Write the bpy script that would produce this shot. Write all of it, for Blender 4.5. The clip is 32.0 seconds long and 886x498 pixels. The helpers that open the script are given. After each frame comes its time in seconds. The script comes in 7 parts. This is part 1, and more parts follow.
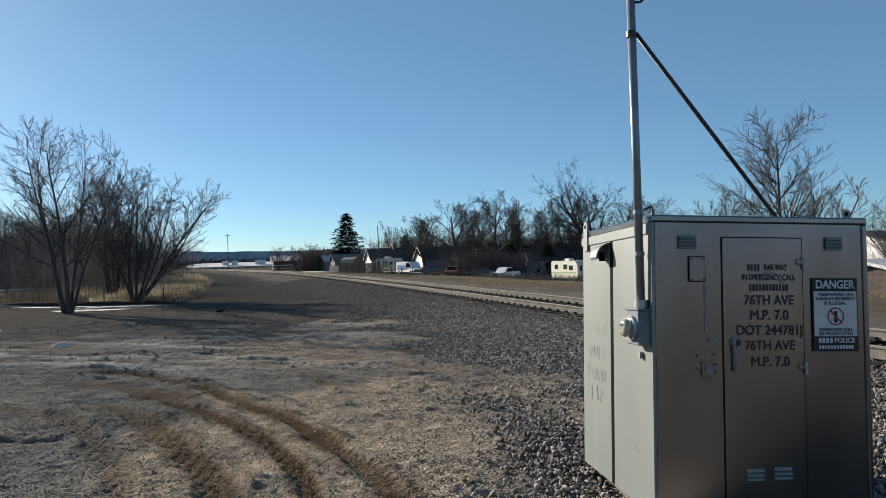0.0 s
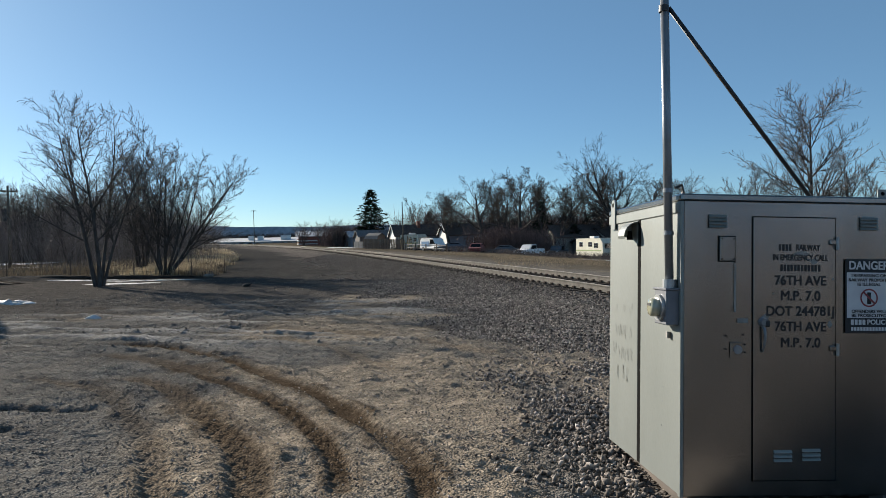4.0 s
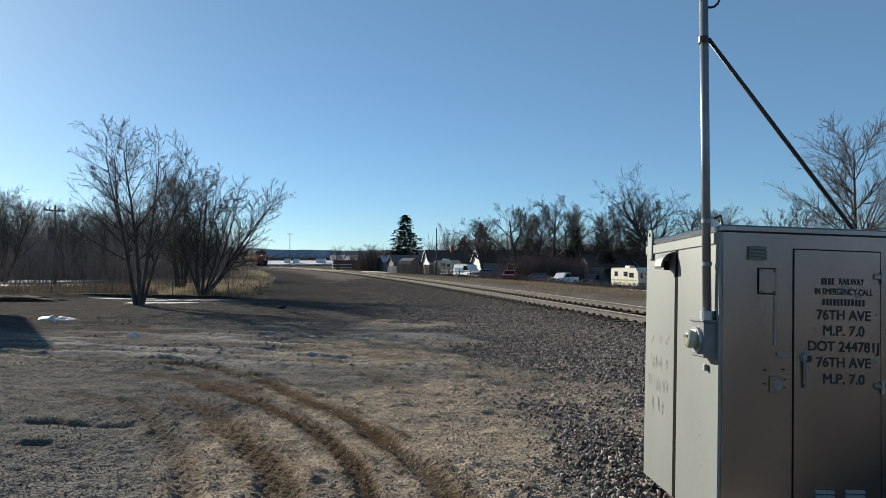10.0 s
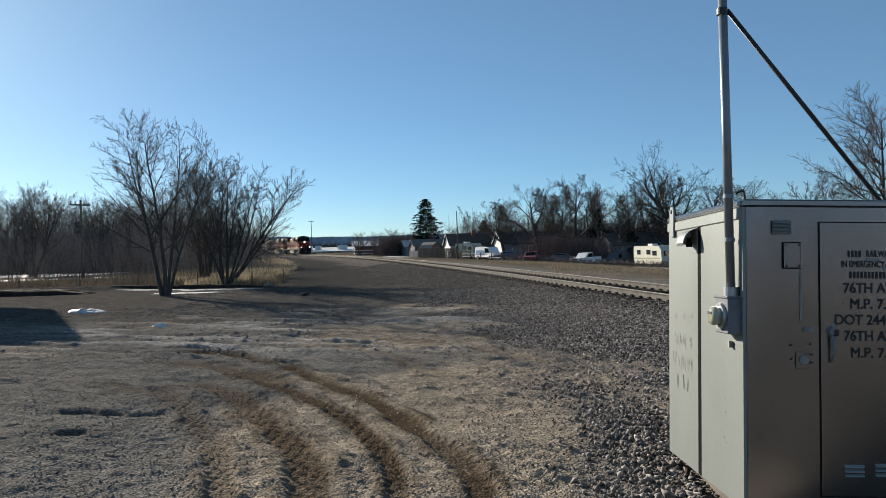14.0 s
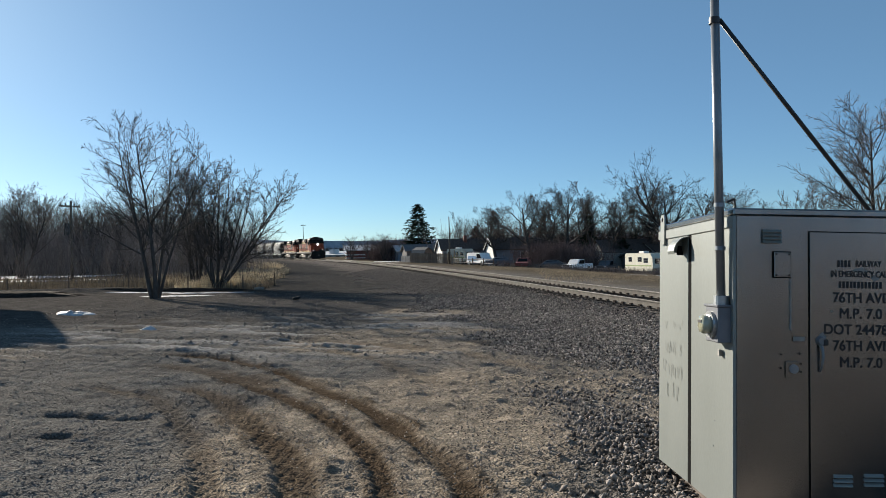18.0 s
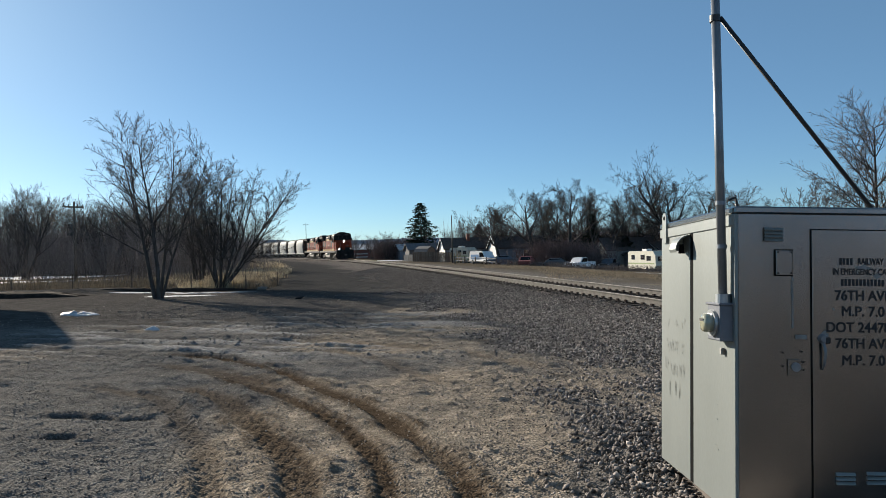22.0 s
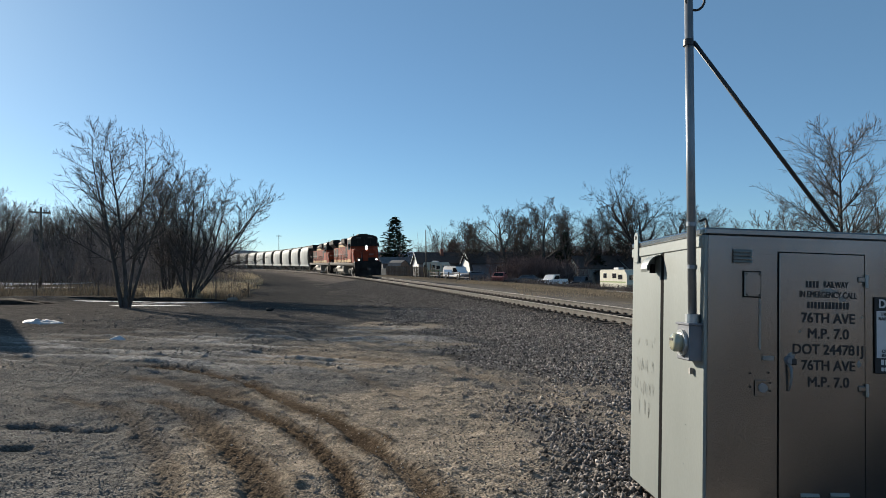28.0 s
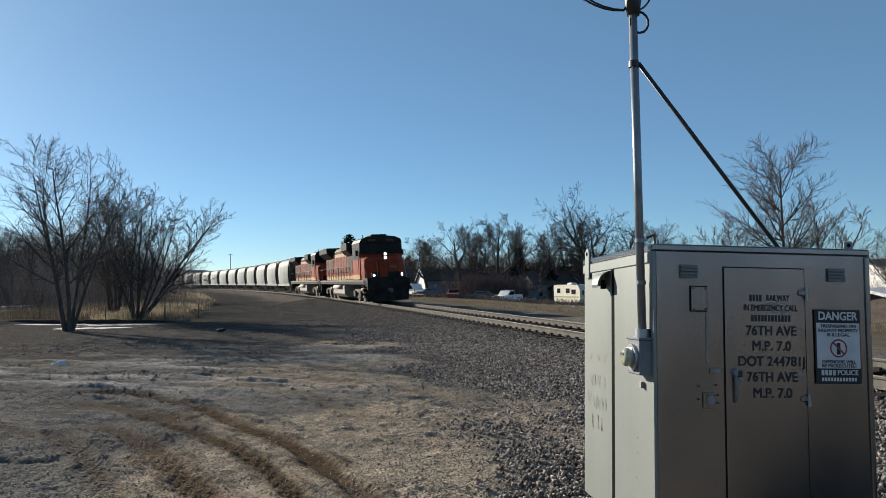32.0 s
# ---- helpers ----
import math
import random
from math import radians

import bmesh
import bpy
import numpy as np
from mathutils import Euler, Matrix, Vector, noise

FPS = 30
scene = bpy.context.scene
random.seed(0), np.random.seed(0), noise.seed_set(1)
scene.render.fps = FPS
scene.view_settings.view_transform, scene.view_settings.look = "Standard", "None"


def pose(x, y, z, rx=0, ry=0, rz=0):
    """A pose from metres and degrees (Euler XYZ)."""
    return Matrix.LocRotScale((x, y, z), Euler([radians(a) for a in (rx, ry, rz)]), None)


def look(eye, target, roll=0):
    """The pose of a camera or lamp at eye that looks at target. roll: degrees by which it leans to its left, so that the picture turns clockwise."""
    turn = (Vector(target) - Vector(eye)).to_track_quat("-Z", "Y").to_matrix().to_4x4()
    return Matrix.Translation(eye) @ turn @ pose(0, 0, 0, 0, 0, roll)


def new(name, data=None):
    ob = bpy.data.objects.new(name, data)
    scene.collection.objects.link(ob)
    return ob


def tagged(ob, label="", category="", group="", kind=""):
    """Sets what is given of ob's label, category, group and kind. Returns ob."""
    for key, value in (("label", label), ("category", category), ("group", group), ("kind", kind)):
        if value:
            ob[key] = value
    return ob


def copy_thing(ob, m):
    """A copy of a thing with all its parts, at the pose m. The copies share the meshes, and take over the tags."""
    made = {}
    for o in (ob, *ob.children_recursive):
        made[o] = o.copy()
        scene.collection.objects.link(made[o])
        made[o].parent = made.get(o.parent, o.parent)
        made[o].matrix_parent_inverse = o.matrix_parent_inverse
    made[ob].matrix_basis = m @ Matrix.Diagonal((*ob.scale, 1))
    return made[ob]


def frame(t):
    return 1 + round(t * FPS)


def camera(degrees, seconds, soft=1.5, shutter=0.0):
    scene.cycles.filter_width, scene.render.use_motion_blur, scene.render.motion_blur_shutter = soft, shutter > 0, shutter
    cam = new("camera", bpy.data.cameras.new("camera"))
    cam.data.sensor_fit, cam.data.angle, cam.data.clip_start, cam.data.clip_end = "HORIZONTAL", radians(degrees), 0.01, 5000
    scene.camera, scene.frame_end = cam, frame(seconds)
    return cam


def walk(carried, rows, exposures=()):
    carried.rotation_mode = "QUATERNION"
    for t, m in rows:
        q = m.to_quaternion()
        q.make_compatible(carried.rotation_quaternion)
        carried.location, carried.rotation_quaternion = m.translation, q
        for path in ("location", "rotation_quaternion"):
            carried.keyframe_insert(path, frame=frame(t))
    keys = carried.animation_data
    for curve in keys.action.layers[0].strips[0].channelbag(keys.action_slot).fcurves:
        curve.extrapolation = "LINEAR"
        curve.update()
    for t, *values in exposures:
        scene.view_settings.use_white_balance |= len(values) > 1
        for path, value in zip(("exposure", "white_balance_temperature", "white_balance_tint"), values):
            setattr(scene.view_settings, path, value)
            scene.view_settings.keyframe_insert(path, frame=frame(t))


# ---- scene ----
cam = camera(65.14, 32.0, 0.75)
# seconds, x, y, z, yaw to the left, pitch up, roll
PATH = [
    (0.0, 0.000, 0.000, 1.600, 0.02, 0.85, -1.73),
    (0.5, -0.007, -0.020, 1.591, -0.11, 0.29, -0.90),
    (1.0, -0.008, -0.009, 1.605, -0.57, 0.23, -0.71),
    (1.5, -0.024, -0.017, 1.593, -1.01, -0.56, -1.80),
    (2.0, 0.001, -0.005, 1.600, -0.27, -0.87, -1.84),
    (2.5, -0.005, -0.010, 1.594, 0.22, -0.99, -0.43),
    (3.0, -0.015, -0.016, 1.595, 0.36, -0.77, 0.07),
    (3.5, -0.020, -0.023, 1.591, 0.73, -1.14, -0.26),
    (4.0, -0.019, -0.005, 1.607, 2.05, -1.03, -1.32),
    (4.5, -0.013, -0.002, 1.592, 3.77, -1.78, -1.36),
    (6.5, -0.018, -0.013, 1.605, 4.76, -0.56, -1.72),
    (7.0, -0.018, -0.025, 1.610, 4.95, -0.70, -1.87),
    (7.5, -0.024, -0.027, 1.607, 4.78, -0.15, -1.77),
    (8.0, -0.021, -0.016, 1.611, 5.09, -0.33, -1.70),
    (8.5, -0.022, -0.023, 1.607, 5.17, -0.11, -1.57),
    (9.0, -0.021, -0.024, 1.609, 5.49, -0.59, -1.80),
    (9.5, -0.020, -0.002, 1.613, 4.12, 1.30, -0.37),
    (10.0, -0.028, -0.029, 1.607, 4.79, 1.16, -0.16),
    (10.5, -0.025, -0.023, 1.609, 4.67, 0.85, -0.19),
    (11.0, -0.022, -0.025, 1.610, 5.30, 1.19, -0.26),
    (11.5, -0.018, -0.022, 1.613, 5.33, 0.91, -0.54),
    (12.0, -0.020, -0.017, 1.613, 5.27, 0.40, -1.22),
    (12.5, -0.018, -0.010, 1.616, 6.48, 0.15, -1.29),
    (13.0, -0.014, -0.012, 1.601, 5.72, -0.20, -1.13),
    (13.5, -0.014, -0.012, 1.611, 6.05, 0.06, -1.70),
    (14.0, -0.019, -0.029, 1.606, 6.55, -0.18, -1.73),
    (14.5, -0.011, -0.016, 1.605, 6.52, -0.04, -1.80),
    (16.5, -0.009, -0.004, 1.619, 6.10, -0.58, -2.50),
    (17.0, -0.012, -0.012, 1.610, 6.29, -0.37, -2.10),
    (17.5, -0.005, -0.001, 1.607, 6.29, -0.57, -2.20),
    (18.0, -0.013, -0.011, 1.609, 5.88, 0.24, -1.16),
    (18.5, -0.017, -0.025, 1.621, 5.93, 1.27, -0.52),
    (19.0, -0.015, -0.015, 1.612, 5.65, 0.81, -0.55),
    (19.5, -0.010, -0.011, 1.615, 5.84, 0.48, -1.02),
    (20.0, -0.016, -0.021, 1.608, 6.12, 0.04, -1.13),
    (20.5, -0.010, -0.015, 1.613, 5.96, -0.02, -1.11),
    (21.0, -0.016, -0.011, 1.602, 6.28, 0.05, -0.92),
    (21.5, -0.008, 0.005, 1.615, 5.56, -0.02, -1.21),
    (22.0, -0.004, -0.012, 1.614, 6.11, 0.14, -1.43),
    (22.5, -0.009, -0.015, 1.611, 5.78, 0.16, -1.54),
    (23.0, -0.015, -0.016, 1.602, 5.50, 0.22, -1.03),
    (23.5, -0.022, -0.026, 1.599, 4.98, 0.01, -0.88),
    (24.0, -0.023, -0.031, 1.608, 5.50, 0.51, -0.72),
    (24.5, -0.016, -0.009, 1.604, 5.03, 0.23, -0.44),
    (25.0, -0.015, -0.023, 1.605, 4.35, 1.78, 0.10),
    (25.5, -0.016, -0.030, 1.616, 4.45, 1.17, 0.12),
    (27.5, -0.011, 0.004, 1.606, 3.49, 1.10, -0.23),
    (28.0, -0.001, 0.005, 1.615, 3.93, 1.32, -0.21),
    (28.5, -0.008, 0.001, 1.612, 2.40, 2.31, 0.28),
    (29.0, -0.004, 0.006, 1.611, 2.75, 2.03, -0.51),
    (29.5, -0.003, -0.007, 1.612, 3.15, 1.57, -0.62),
    (30.0, -0.008, 0.003, 1.609, 2.96, 1.56, -0.74),
    (30.5, 0.002, 0.015, 1.618, 1.74, 2.90, 0.51),
    (31.0, -0.006, -0.011, 1.621, 0.80, 3.24, -0.57),
    (31.5, 0.006, 0.003, 1.622, 1.23, 3.14, -1.18),
    (32.0, 0.011, 0.007, 1.624, 0.20, 2.68, -0.94),
]


def eye_pose(x, y, z, yaw, pitch, roll):
    a, p = radians(yaw), radians(pitch)
    return look((x, y, z), (x - math.sin(a) * math.cos(p), y + math.cos(a) * math.cos(p), z + math.sin(p)), roll)


walk(cam, [(t, eye_pose(*p)) for t, *p in PATH])
# ---------- world, sun, exposure ----------
SUN_AZ, SUN_EL = 47.0, 20.0  # degrees to the left of +y, degrees up
world = bpy.data.worlds.new("sky")
scene.world = world
world.use_nodes = True
wn = world.node_tree.nodes
sky = wn.new("ShaderNodeTexSky")
sky.sky_type, sky.sun_disc = "NISHITA", False
sky.sun_elevation, sky.sun_rotation = radians(SUN_EL), radians(360 - SUN_AZ)
sky.altitude, sky.air_density, sky.dust_density, sky.ozone_density = 1800, 0.85, 0.8, 4.0
wn["Background"].inputs["Strength"].default_value = 0.060
clear = wn.new("ShaderNodeVectorMath")  # a clear, slightly greener blue
clear.operation = "MULTIPLY"
clear.inputs[1].default_value = (0.89, 1.03, 0.99)
world.node_tree.links.new(sky.outputs[0], clear.inputs[0])
haze = wn.new("ShaderNodeMix")  # light scattered many times over, even all round
haze.data_type = "RGBA"
haze.inputs["Factor"].default_value = 0.32
haze.inputs["B"].default_value = (1.75, 3.2, 4.6, 1)
world.node_tree.links.new(clear.outputs[0], haze.inputs["A"])
world.node_tree.links.new(haze.outputs["Result"], wn["Background"].inputs["Color"])
sun = new("sun", bpy.data.lights.new("sun", "SUN"))
sun.data.energy, sun.data.angle, sun.data.color = 4.7, radians(0.53), (1.0, 0.90, 0.76)
sa, ca, ce = math.sin(radians(SUN_AZ)), math.cos(radians(SUN_AZ)), math.cos(radians(SUN_EL))
sun.matrix_world = look((-sa * ce * 100, ca * ce * 100, math.sin(radians(SUN_EL)) * 100), (0, 0, 0))
scene.view_settings.exposure = 1.02


# ---------- materials ----------
def mat(name, color, rough=0.7, metal=0.0, color2=None, scale=6.0, detail=6.0, mix=(0.35, 0.65), bump=0.0,
        bump_scale=None, fine=0.0, fine_scale=80.0, stretch=None, emit=None, spec=0.5, by_object=0.0, by_island=0.0):
    """A procedural surface: two colours mixed by a coarse noise, a fine noise on top, and a bump from both."""
    m = bpy.data.materials.new(name)
    m.use_nodes = True
    nt = m.node_tree
    n, link = nt.nodes, nt.links.new
    bs = n["Principled BSDF"]
    bs.inputs["Roughness"].default_value = rough
    bs.inputs["Metallic"].default_value = metal
    bs.inputs["Specular IOR Level"].default_value = spec
    tc = n.new("ShaderNodeTexCoord")
    vec = tc.outputs["Object"]
    if stretch:
        mp = n.new("ShaderNodeMapping")
        mp.inputs["Scale"].default_value = stretch
        link(vec, mp.inputs["Vector"])
        vec = mp.outputs["Vector"]
    coarse = n.new("ShaderNodeTexNoise")
    coarse.inputs["Scale"].default_value, coarse.inputs["Detail"].default_value = scale, detail
    link(vec, coarse.inputs["Vector"])
    ramp = n.new("ShaderNodeMapRange")
    ramp.inputs["From Min"].default_value, ramp.inputs["From Max"].default_value = mix
    link(coarse.outputs["Fac"], ramp.inputs["Value"])
    blend = n.new("ShaderNodeMix")
    blend.data_type = "RGBA"
    blend.inputs["A"].default_value = (*color, 1)
    blend.inputs["B"].default_value = (*(color2 or [c * 0.75 for c in color]), 1)
    link(ramp.outputs["Result"], blend.inputs["Factor"])
    col = blend.outputs["Result"]
    if fine:
        fn = n.new("ShaderNodeTexNoise")
        fn.inputs["Scale"].default_value, fn.inputs["Detail"].default_value = fine_scale, 4
        link(vec, fn.inputs["Vector"])
        mr = n.new("ShaderNodeMapRange")
        mr.inputs["From Min"].default_value, mr.inputs["From Max"].default_value = 0.3, 0.7
        mr.inputs["To Min"].default_value, mr.inputs["To Max"].default_value = 1 - fine, 1 + fine
        link(fn.outputs["Fac"], mr.inputs["Value"])
        mul = n.new("ShaderNodeVectorMath")
        mul.operation = "SCALE"
        link(col, mul.inputs[0]), link(mr.outputs["Result"], mul.inputs["Scale"])
        col = mul.outputs["Vector"]
    if by_object or by_island:
        src = n.new("ShaderNodeObjectInfo" if by_object else "ShaderNodeNewGeometry")
        mr = n.new("ShaderNodeMapRange")
        k = by_object or by_island
        mr.inputs["To Min"].default_value, mr.inputs["To Max"].default_value = 1 - k, 1 + k
        link(src.outputs["Random" if by_object else "Random Per Island"], mr.inputs["Value"])
        mul = n.new("ShaderNodeVectorMath")
        mul.operation = "SCALE"
        link(col, mul.inputs[0]), link(mr.outputs["Result"], mul.inputs["Scale"])
        col = mul.outputs["Vector"]
    link(col, bs.inputs["Base Color"])
    if bump:
        bn = n.new("ShaderNodeTexNoise")
        bn.inputs["Scale"].default_value, bn.inputs["Detail"].default_value = bump_scale or scale * 8, 5
        link(vec, bn.inputs["Vector"])
        bp = n.new("ShaderNodeBump")
        bp.inputs["Strength"].default_value, bp.inputs["Distance"].default_value = bump, 0.02
        link(bn.outputs["Fac"], bp.inputs["Height"])
        link(bp.outputs["Normal"], bs.inputs["Normal"])
    if emit:
        bs.inputs["Emission Color"].default_value = (*emit[:3], 1)
        bs.inputs["Emission Strength"].default_value = emit[3]
    return m


def glass_mat(name, tint, rough=0.04):
    m = mat(name, tint, rough, spec=0.8)
    m.node_tree.nodes["Principled BSDF"].inputs["Coat Weight"].default_value = 1.0
    return m


M = dict(
    alu=mat("brushed_aluminium", (0.31, 0.305, 0.295), 0.24, 1.0, (0.19, 0.19, 0.187), 1.5, mix=(0.32, 0.70), fine=0.05, fine_scale=160, bump=0.09, bump_scale=5, stretch=(1, 1, 0.4)),
    alu_side=mat("weathered_aluminium_paint", (0.225, 0.245, 0.235), 0.42, 0.25, (0.19, 0.21, 0.20), 2.0, mix=(0.3, 0.75), fine=0.05, fine_scale=120, stretch=(1, 1, 0.3)),
    galv=mat("galvanised_steel", (0.42, 0.44, 0.45), 0.38, 0.75, (0.34, 0.36, 0.37), 14, fine=0.08, fine_scale=200),
    mastpipe=mat("dull_weathered_steel", (0.235, 0.255, 0.275), 0.36, 0.45, (0.17, 0.187, 0.203), 5, fine=0.08, fine_scale=120),
    meterbox=mat("grey_enamel", (0.17, 0.18, 0.2), 0.45, 0.2, (0.13, 0.14, 0.16), 9),
    seam=mat("matte_near_black", (0.008, 0.008, 0.008), 0.9, spec=0.05),
    black=mat("black_paint", (0.018, 0.018, 0.02), 0.5, 0, (0.03, 0.029, 0.028), 8),
    ink=mat("black_vinyl_lettering", (0.015, 0.015, 0.017), 0.55),
    signwhite=mat("faded_white_sign", (0.62, 0.62, 0.62), 0.4, 0, (0.55, 0.55, 0.56), 12),
    signred=mat("faded_red_ink", (0.30, 0.05, 0.05), 0.5),
    meterglass=glass_mat("meter_dome_glass", (0.42, 0.42, 0.30), 0.05),
    smudge=mat("dark_smudge", (0.22, 0.215, 0.20), 0.6, 0.4, (0.33, 0.32, 0.30), 20),
    scrawl=mat("faded_grey_scrawl", (0.212, 0.231, 0.222), 0.42, 0.25),
    bark=mat("grey_bark", (0.058, 0.053, 0.05), 0.9, 0, (0.10, 0.091, 0.084), 9, bump=0.5, bump_scale=30, stretch=(1, 1, 0.3), spec=0.05),
    twig=mat("bare_twigs", (0.11, 0.094, 0.087), 0.8, 0, (0.165, 0.145, 0.132), 3, by_island=0.3, spec=0.05),
    twig_far=mat("tan_bare_twigs", (0.05, 0.042, 0.038), 0.85, 0, (0.085, 0.07, 0.062), 2, by_island=0.3, spec=0.05),
    brush=mat("dark_brush_stems", (0.19, 0.165, 0.16), 0.9, 0, (0.29, 0.255, 0.24), 0.6, by_island=0.4, spec=0.05),
    saplings=mat("grey_brown_saplings", (0.12, 0.102, 0.095), 0.9, 0, (0.19, 0.165, 0.15), 0.6, by_island=0.4, spec=0.05),
    palestraw=mat("bleached_straw", (0.52, 0.44, 0.31), 0.85, 0, (0.36, 0.30, 0.205), 0.8, by_island=0.3, spec=0.05),
    redbrush=mat("reddish_brush_stems", (0.12, 0.088, 0.082), 0.9, 0, (0.18, 0.135, 0.125), 0.5, by_island=0.4, spec=0.05),
    needle=mat("spruce_needles", (0.028, 0.045, 0.03), 0.8, 0, (0.045, 0.065, 0.045), 2, by_island=0.4, spec=0.05),
    straw=mat("dry_grass", (0.27, 0.22, 0.155), 0.85, 0, (0.17, 0.14, 0.102), 0.8, by_island=0.35, spec=0.05),
    fieldgrass=mat("dull_field_grass", (0.26, 0.215, 0.155), 0.9, 0, (0.18, 0.15, 0.112), 0.7, by_island=0.35, spec=0.05),
    snow=mat("old_snow", (0.58, 0.59, 0.61), 0.6, 0, (0.30, 0.29, 0.28), 7, bump=0.5, bump_scale=20, fine=0.06),
    topsoil=mat("dark_topsoil", (0.022, 0.018, 0.015), 0.95, 0, (0.042, 0.035, 0.03), 4, bump=0.6, bump_scale=12, spec=0.05),
    stone=mat("granite_ballast", (0.095, 0.087, 0.081), 0.9, 0, (0.27, 0.242, 0.22), 9, fine=0.25, fine_scale=90, by_island=0.7, spec=0.05),
    finestone=mat("fine_grey_ballast", (0.062, 0.056, 0.053), 0.9, 0, (0.165, 0.15, 0.138), 9, fine=0.25, fine_scale=60, by_island=0.5, spec=0.05),
    clod=mat("dry_dirt_clods", (0.13, 0.12, 0.108), 0.95, 0, (0.22, 0.198, 0.172), 1.5, fine=0.2, fine_scale=60, by_island=0.4, spec=0.05),
    rail=mat("weathered_rail_steel", (0.11, 0.104, 0.095), 0.9, 0.0, (0.155, 0.147, 0.135), 5, fine=0.1, spec=0.05),
    railtop=mat("polished_rail_head", (0.20, 0.185, 0.17), 0.65, 0.4),
    spike=mat("rusty_dark_fasteners", (0.028, 0.023, 0.02), 0.9, 0, (0.05, 0.042, 0.036), 8, spec=0.05),
    tie=mat("creosoted_tie", (0.024, 0.021, 0.019), 0.9, 0, (0.05, 0.044, 0.039), 6, bump=0.5, bump_scale=40, by_object=0.3, stretch=(1, 0.15, 1), spec=0.05),
    wood=mat("weathered_fence_wood", (0.16, 0.115, 0.085), 0.85, 0, (0.22, 0.17, 0.13), 4, bump=0.3, stretch=(4, 4, 0.4), by_object=0.25, spec=0.05),
    tanwood=mat("fresh_timber", (0.42, 0.32, 0.19), 0.8, 0, (0.34, 0.25, 0.15), 4, by_object=0.2),
    greywood=mat("silvered_wood", (0.36, 0.34, 0.31), 0.85, 0, (0.28, 0.265, 0.245), 4, by_object=0.2),
    polewood=mat("utility_pole_wood", (0.10, 0.085, 0.07), 0.9, 0, (0.14, 0.12, 0.10), 5, spec=0.05),
    orange=mat("locomotive_orange", (0.28, 0.044, 0.015), 0.55, 0, (0.17, 0.028, 0.012), 1.2, mix=(0.35, 0.7), fine=0.12, fine_scale=14, spec=0.12),
    yellow=mat("faded_yellow_stripe", (0.42, 0.25, 0.065), 0.5, 0, (0.30, 0.175, 0.045), 2),
    locoblack=mat("sooty_black_paint", (0.012, 0.012, 0.013), 0.6, 0, (0.028, 0.026, 0.024), 1.5, fine=0.2, fine_scale=20, spec=0.1),
    locogrey=mat("dusty_grey_roof", (0.03, 0.03, 0.032), 0.65, 0, (0.018, 0.018, 0.018), 1.5, spec=0.1),
    tank=mat("dusty_fuel_tank", (0.29, 0.27, 0.23), 0.75, 0, (0.19, 0.178, 0.152), 2.0, fine=0.1),
    bogie=mat("grimy_truck_steel", (0.05, 0.046, 0.042), 0.85, 0.0, (0.10, 0.09, 0.08), 3, fine=0.15),
    wheel=mat("wheel_steel", (0.12, 0.105, 0.09), 0.5, 0.5, (0.2, 0.18, 0.16), 6),
    cabglass=mat("dark_cab_glass", (0.010, 0.011, 0.013), 0.15, spec=0.08),
    lamp=mat("lit_headlight", (1, 0.95, 0.85), 0.3, emit=(1.0, 0.95, 0.85, 12.0)),
    lens=mat("ditch_light_lens", (1, 0.95, 0.85), 0.3, emit=(1.0, 0.94, 0.82, 9.0)),
    hopper=mat("light_grey_hopper_paint", (0.34, 0.36, 0.355), 0.7, 0, (0.265, 0.282, 0.275), 0.7, spec=0.1, fine=0.12, fine_scale=6, stretch=(1, 1, 0.3), by_object=0.1),
    hopperdark=mat("rusty_hopper_frame", (0.05, 0.043, 0.039), 0.85, 0, (0.15, 0.125, 0.105), 2),
    white=mat("white_house_paint", (0.66, 0.66, 0.65), 0.6, 0, (0.58, 0.58, 0.57), 1.5, fine=0.04),
    # blue-grey siding, darkened in its colour for walls turned from the sun
    bluegrey=mat("shade_tinted_blue_grey_siding", (0.22, 0.24, 0.275), 0.65, 0, (0.185, 0.205, 0.235), 2),
    greygreen=mat("grey_green_siding", (0.30, 0.305, 0.28), 0.7, 0, (0.24, 0.245, 0.225), 2),
    shingle=mat("dark_brown_shingles", (0.075, 0.063, 0.058), 0.9, 0, (0.11, 0.093, 0.085), 3, fine=0.2, fine_scale=14, bump=0.4, spec=0.05),
    greyroof=mat("grey_roofing", (0.12, 0.12, 0.12), 0.8, 0, (0.16, 0.16, 0.16), 2, fine=0.1, spec=0.05),
    redbrown=mat("red_brown_boards", (0.20, 0.075, 0.055), 0.8, 0, (0.14, 0.06, 0.05), 2),
    window=glass_mat("window_glass", (0.02, 0.025, 0.032)),
    carwhite=mat("white_car_paint", (0.74, 0.74, 0.73), 0.3, 0, (0.68, 0.68, 0.67), 2),
    carblue=mat("blue_van_panel", (0.16, 0.30, 0.50), 0.35),
    carred=mat("faded_red_paint", (0.19, 0.035, 0.03), 0.5, 0, (0.13, 0.028, 0.025), 3),
    cargrey=mat("dark_silver_paint", (0.10, 0.11, 0.125), 0.3, 0.5),
    cream=mat("cream_trailer_siding", (0.56, 0.55, 0.45), 0.5, 0, (0.50, 0.48, 0.39), 2),
    green=mat("green_trim_stripe", (0.28, 0.36, 0.16), 0.5),
    tyre=mat("tyre_rubber", (0.02, 0.02, 0.02), 0.85),
    chrome=mat("dull_chrome", (0.5, 0.5, 0.5), 0.25, 0.9),
    wire=mat("black_cable", (0.012, 0.012, 0.013), 0.6),
    porcelain=mat("brown_insulator", (0.08, 0.05, 0.04), 0.3),
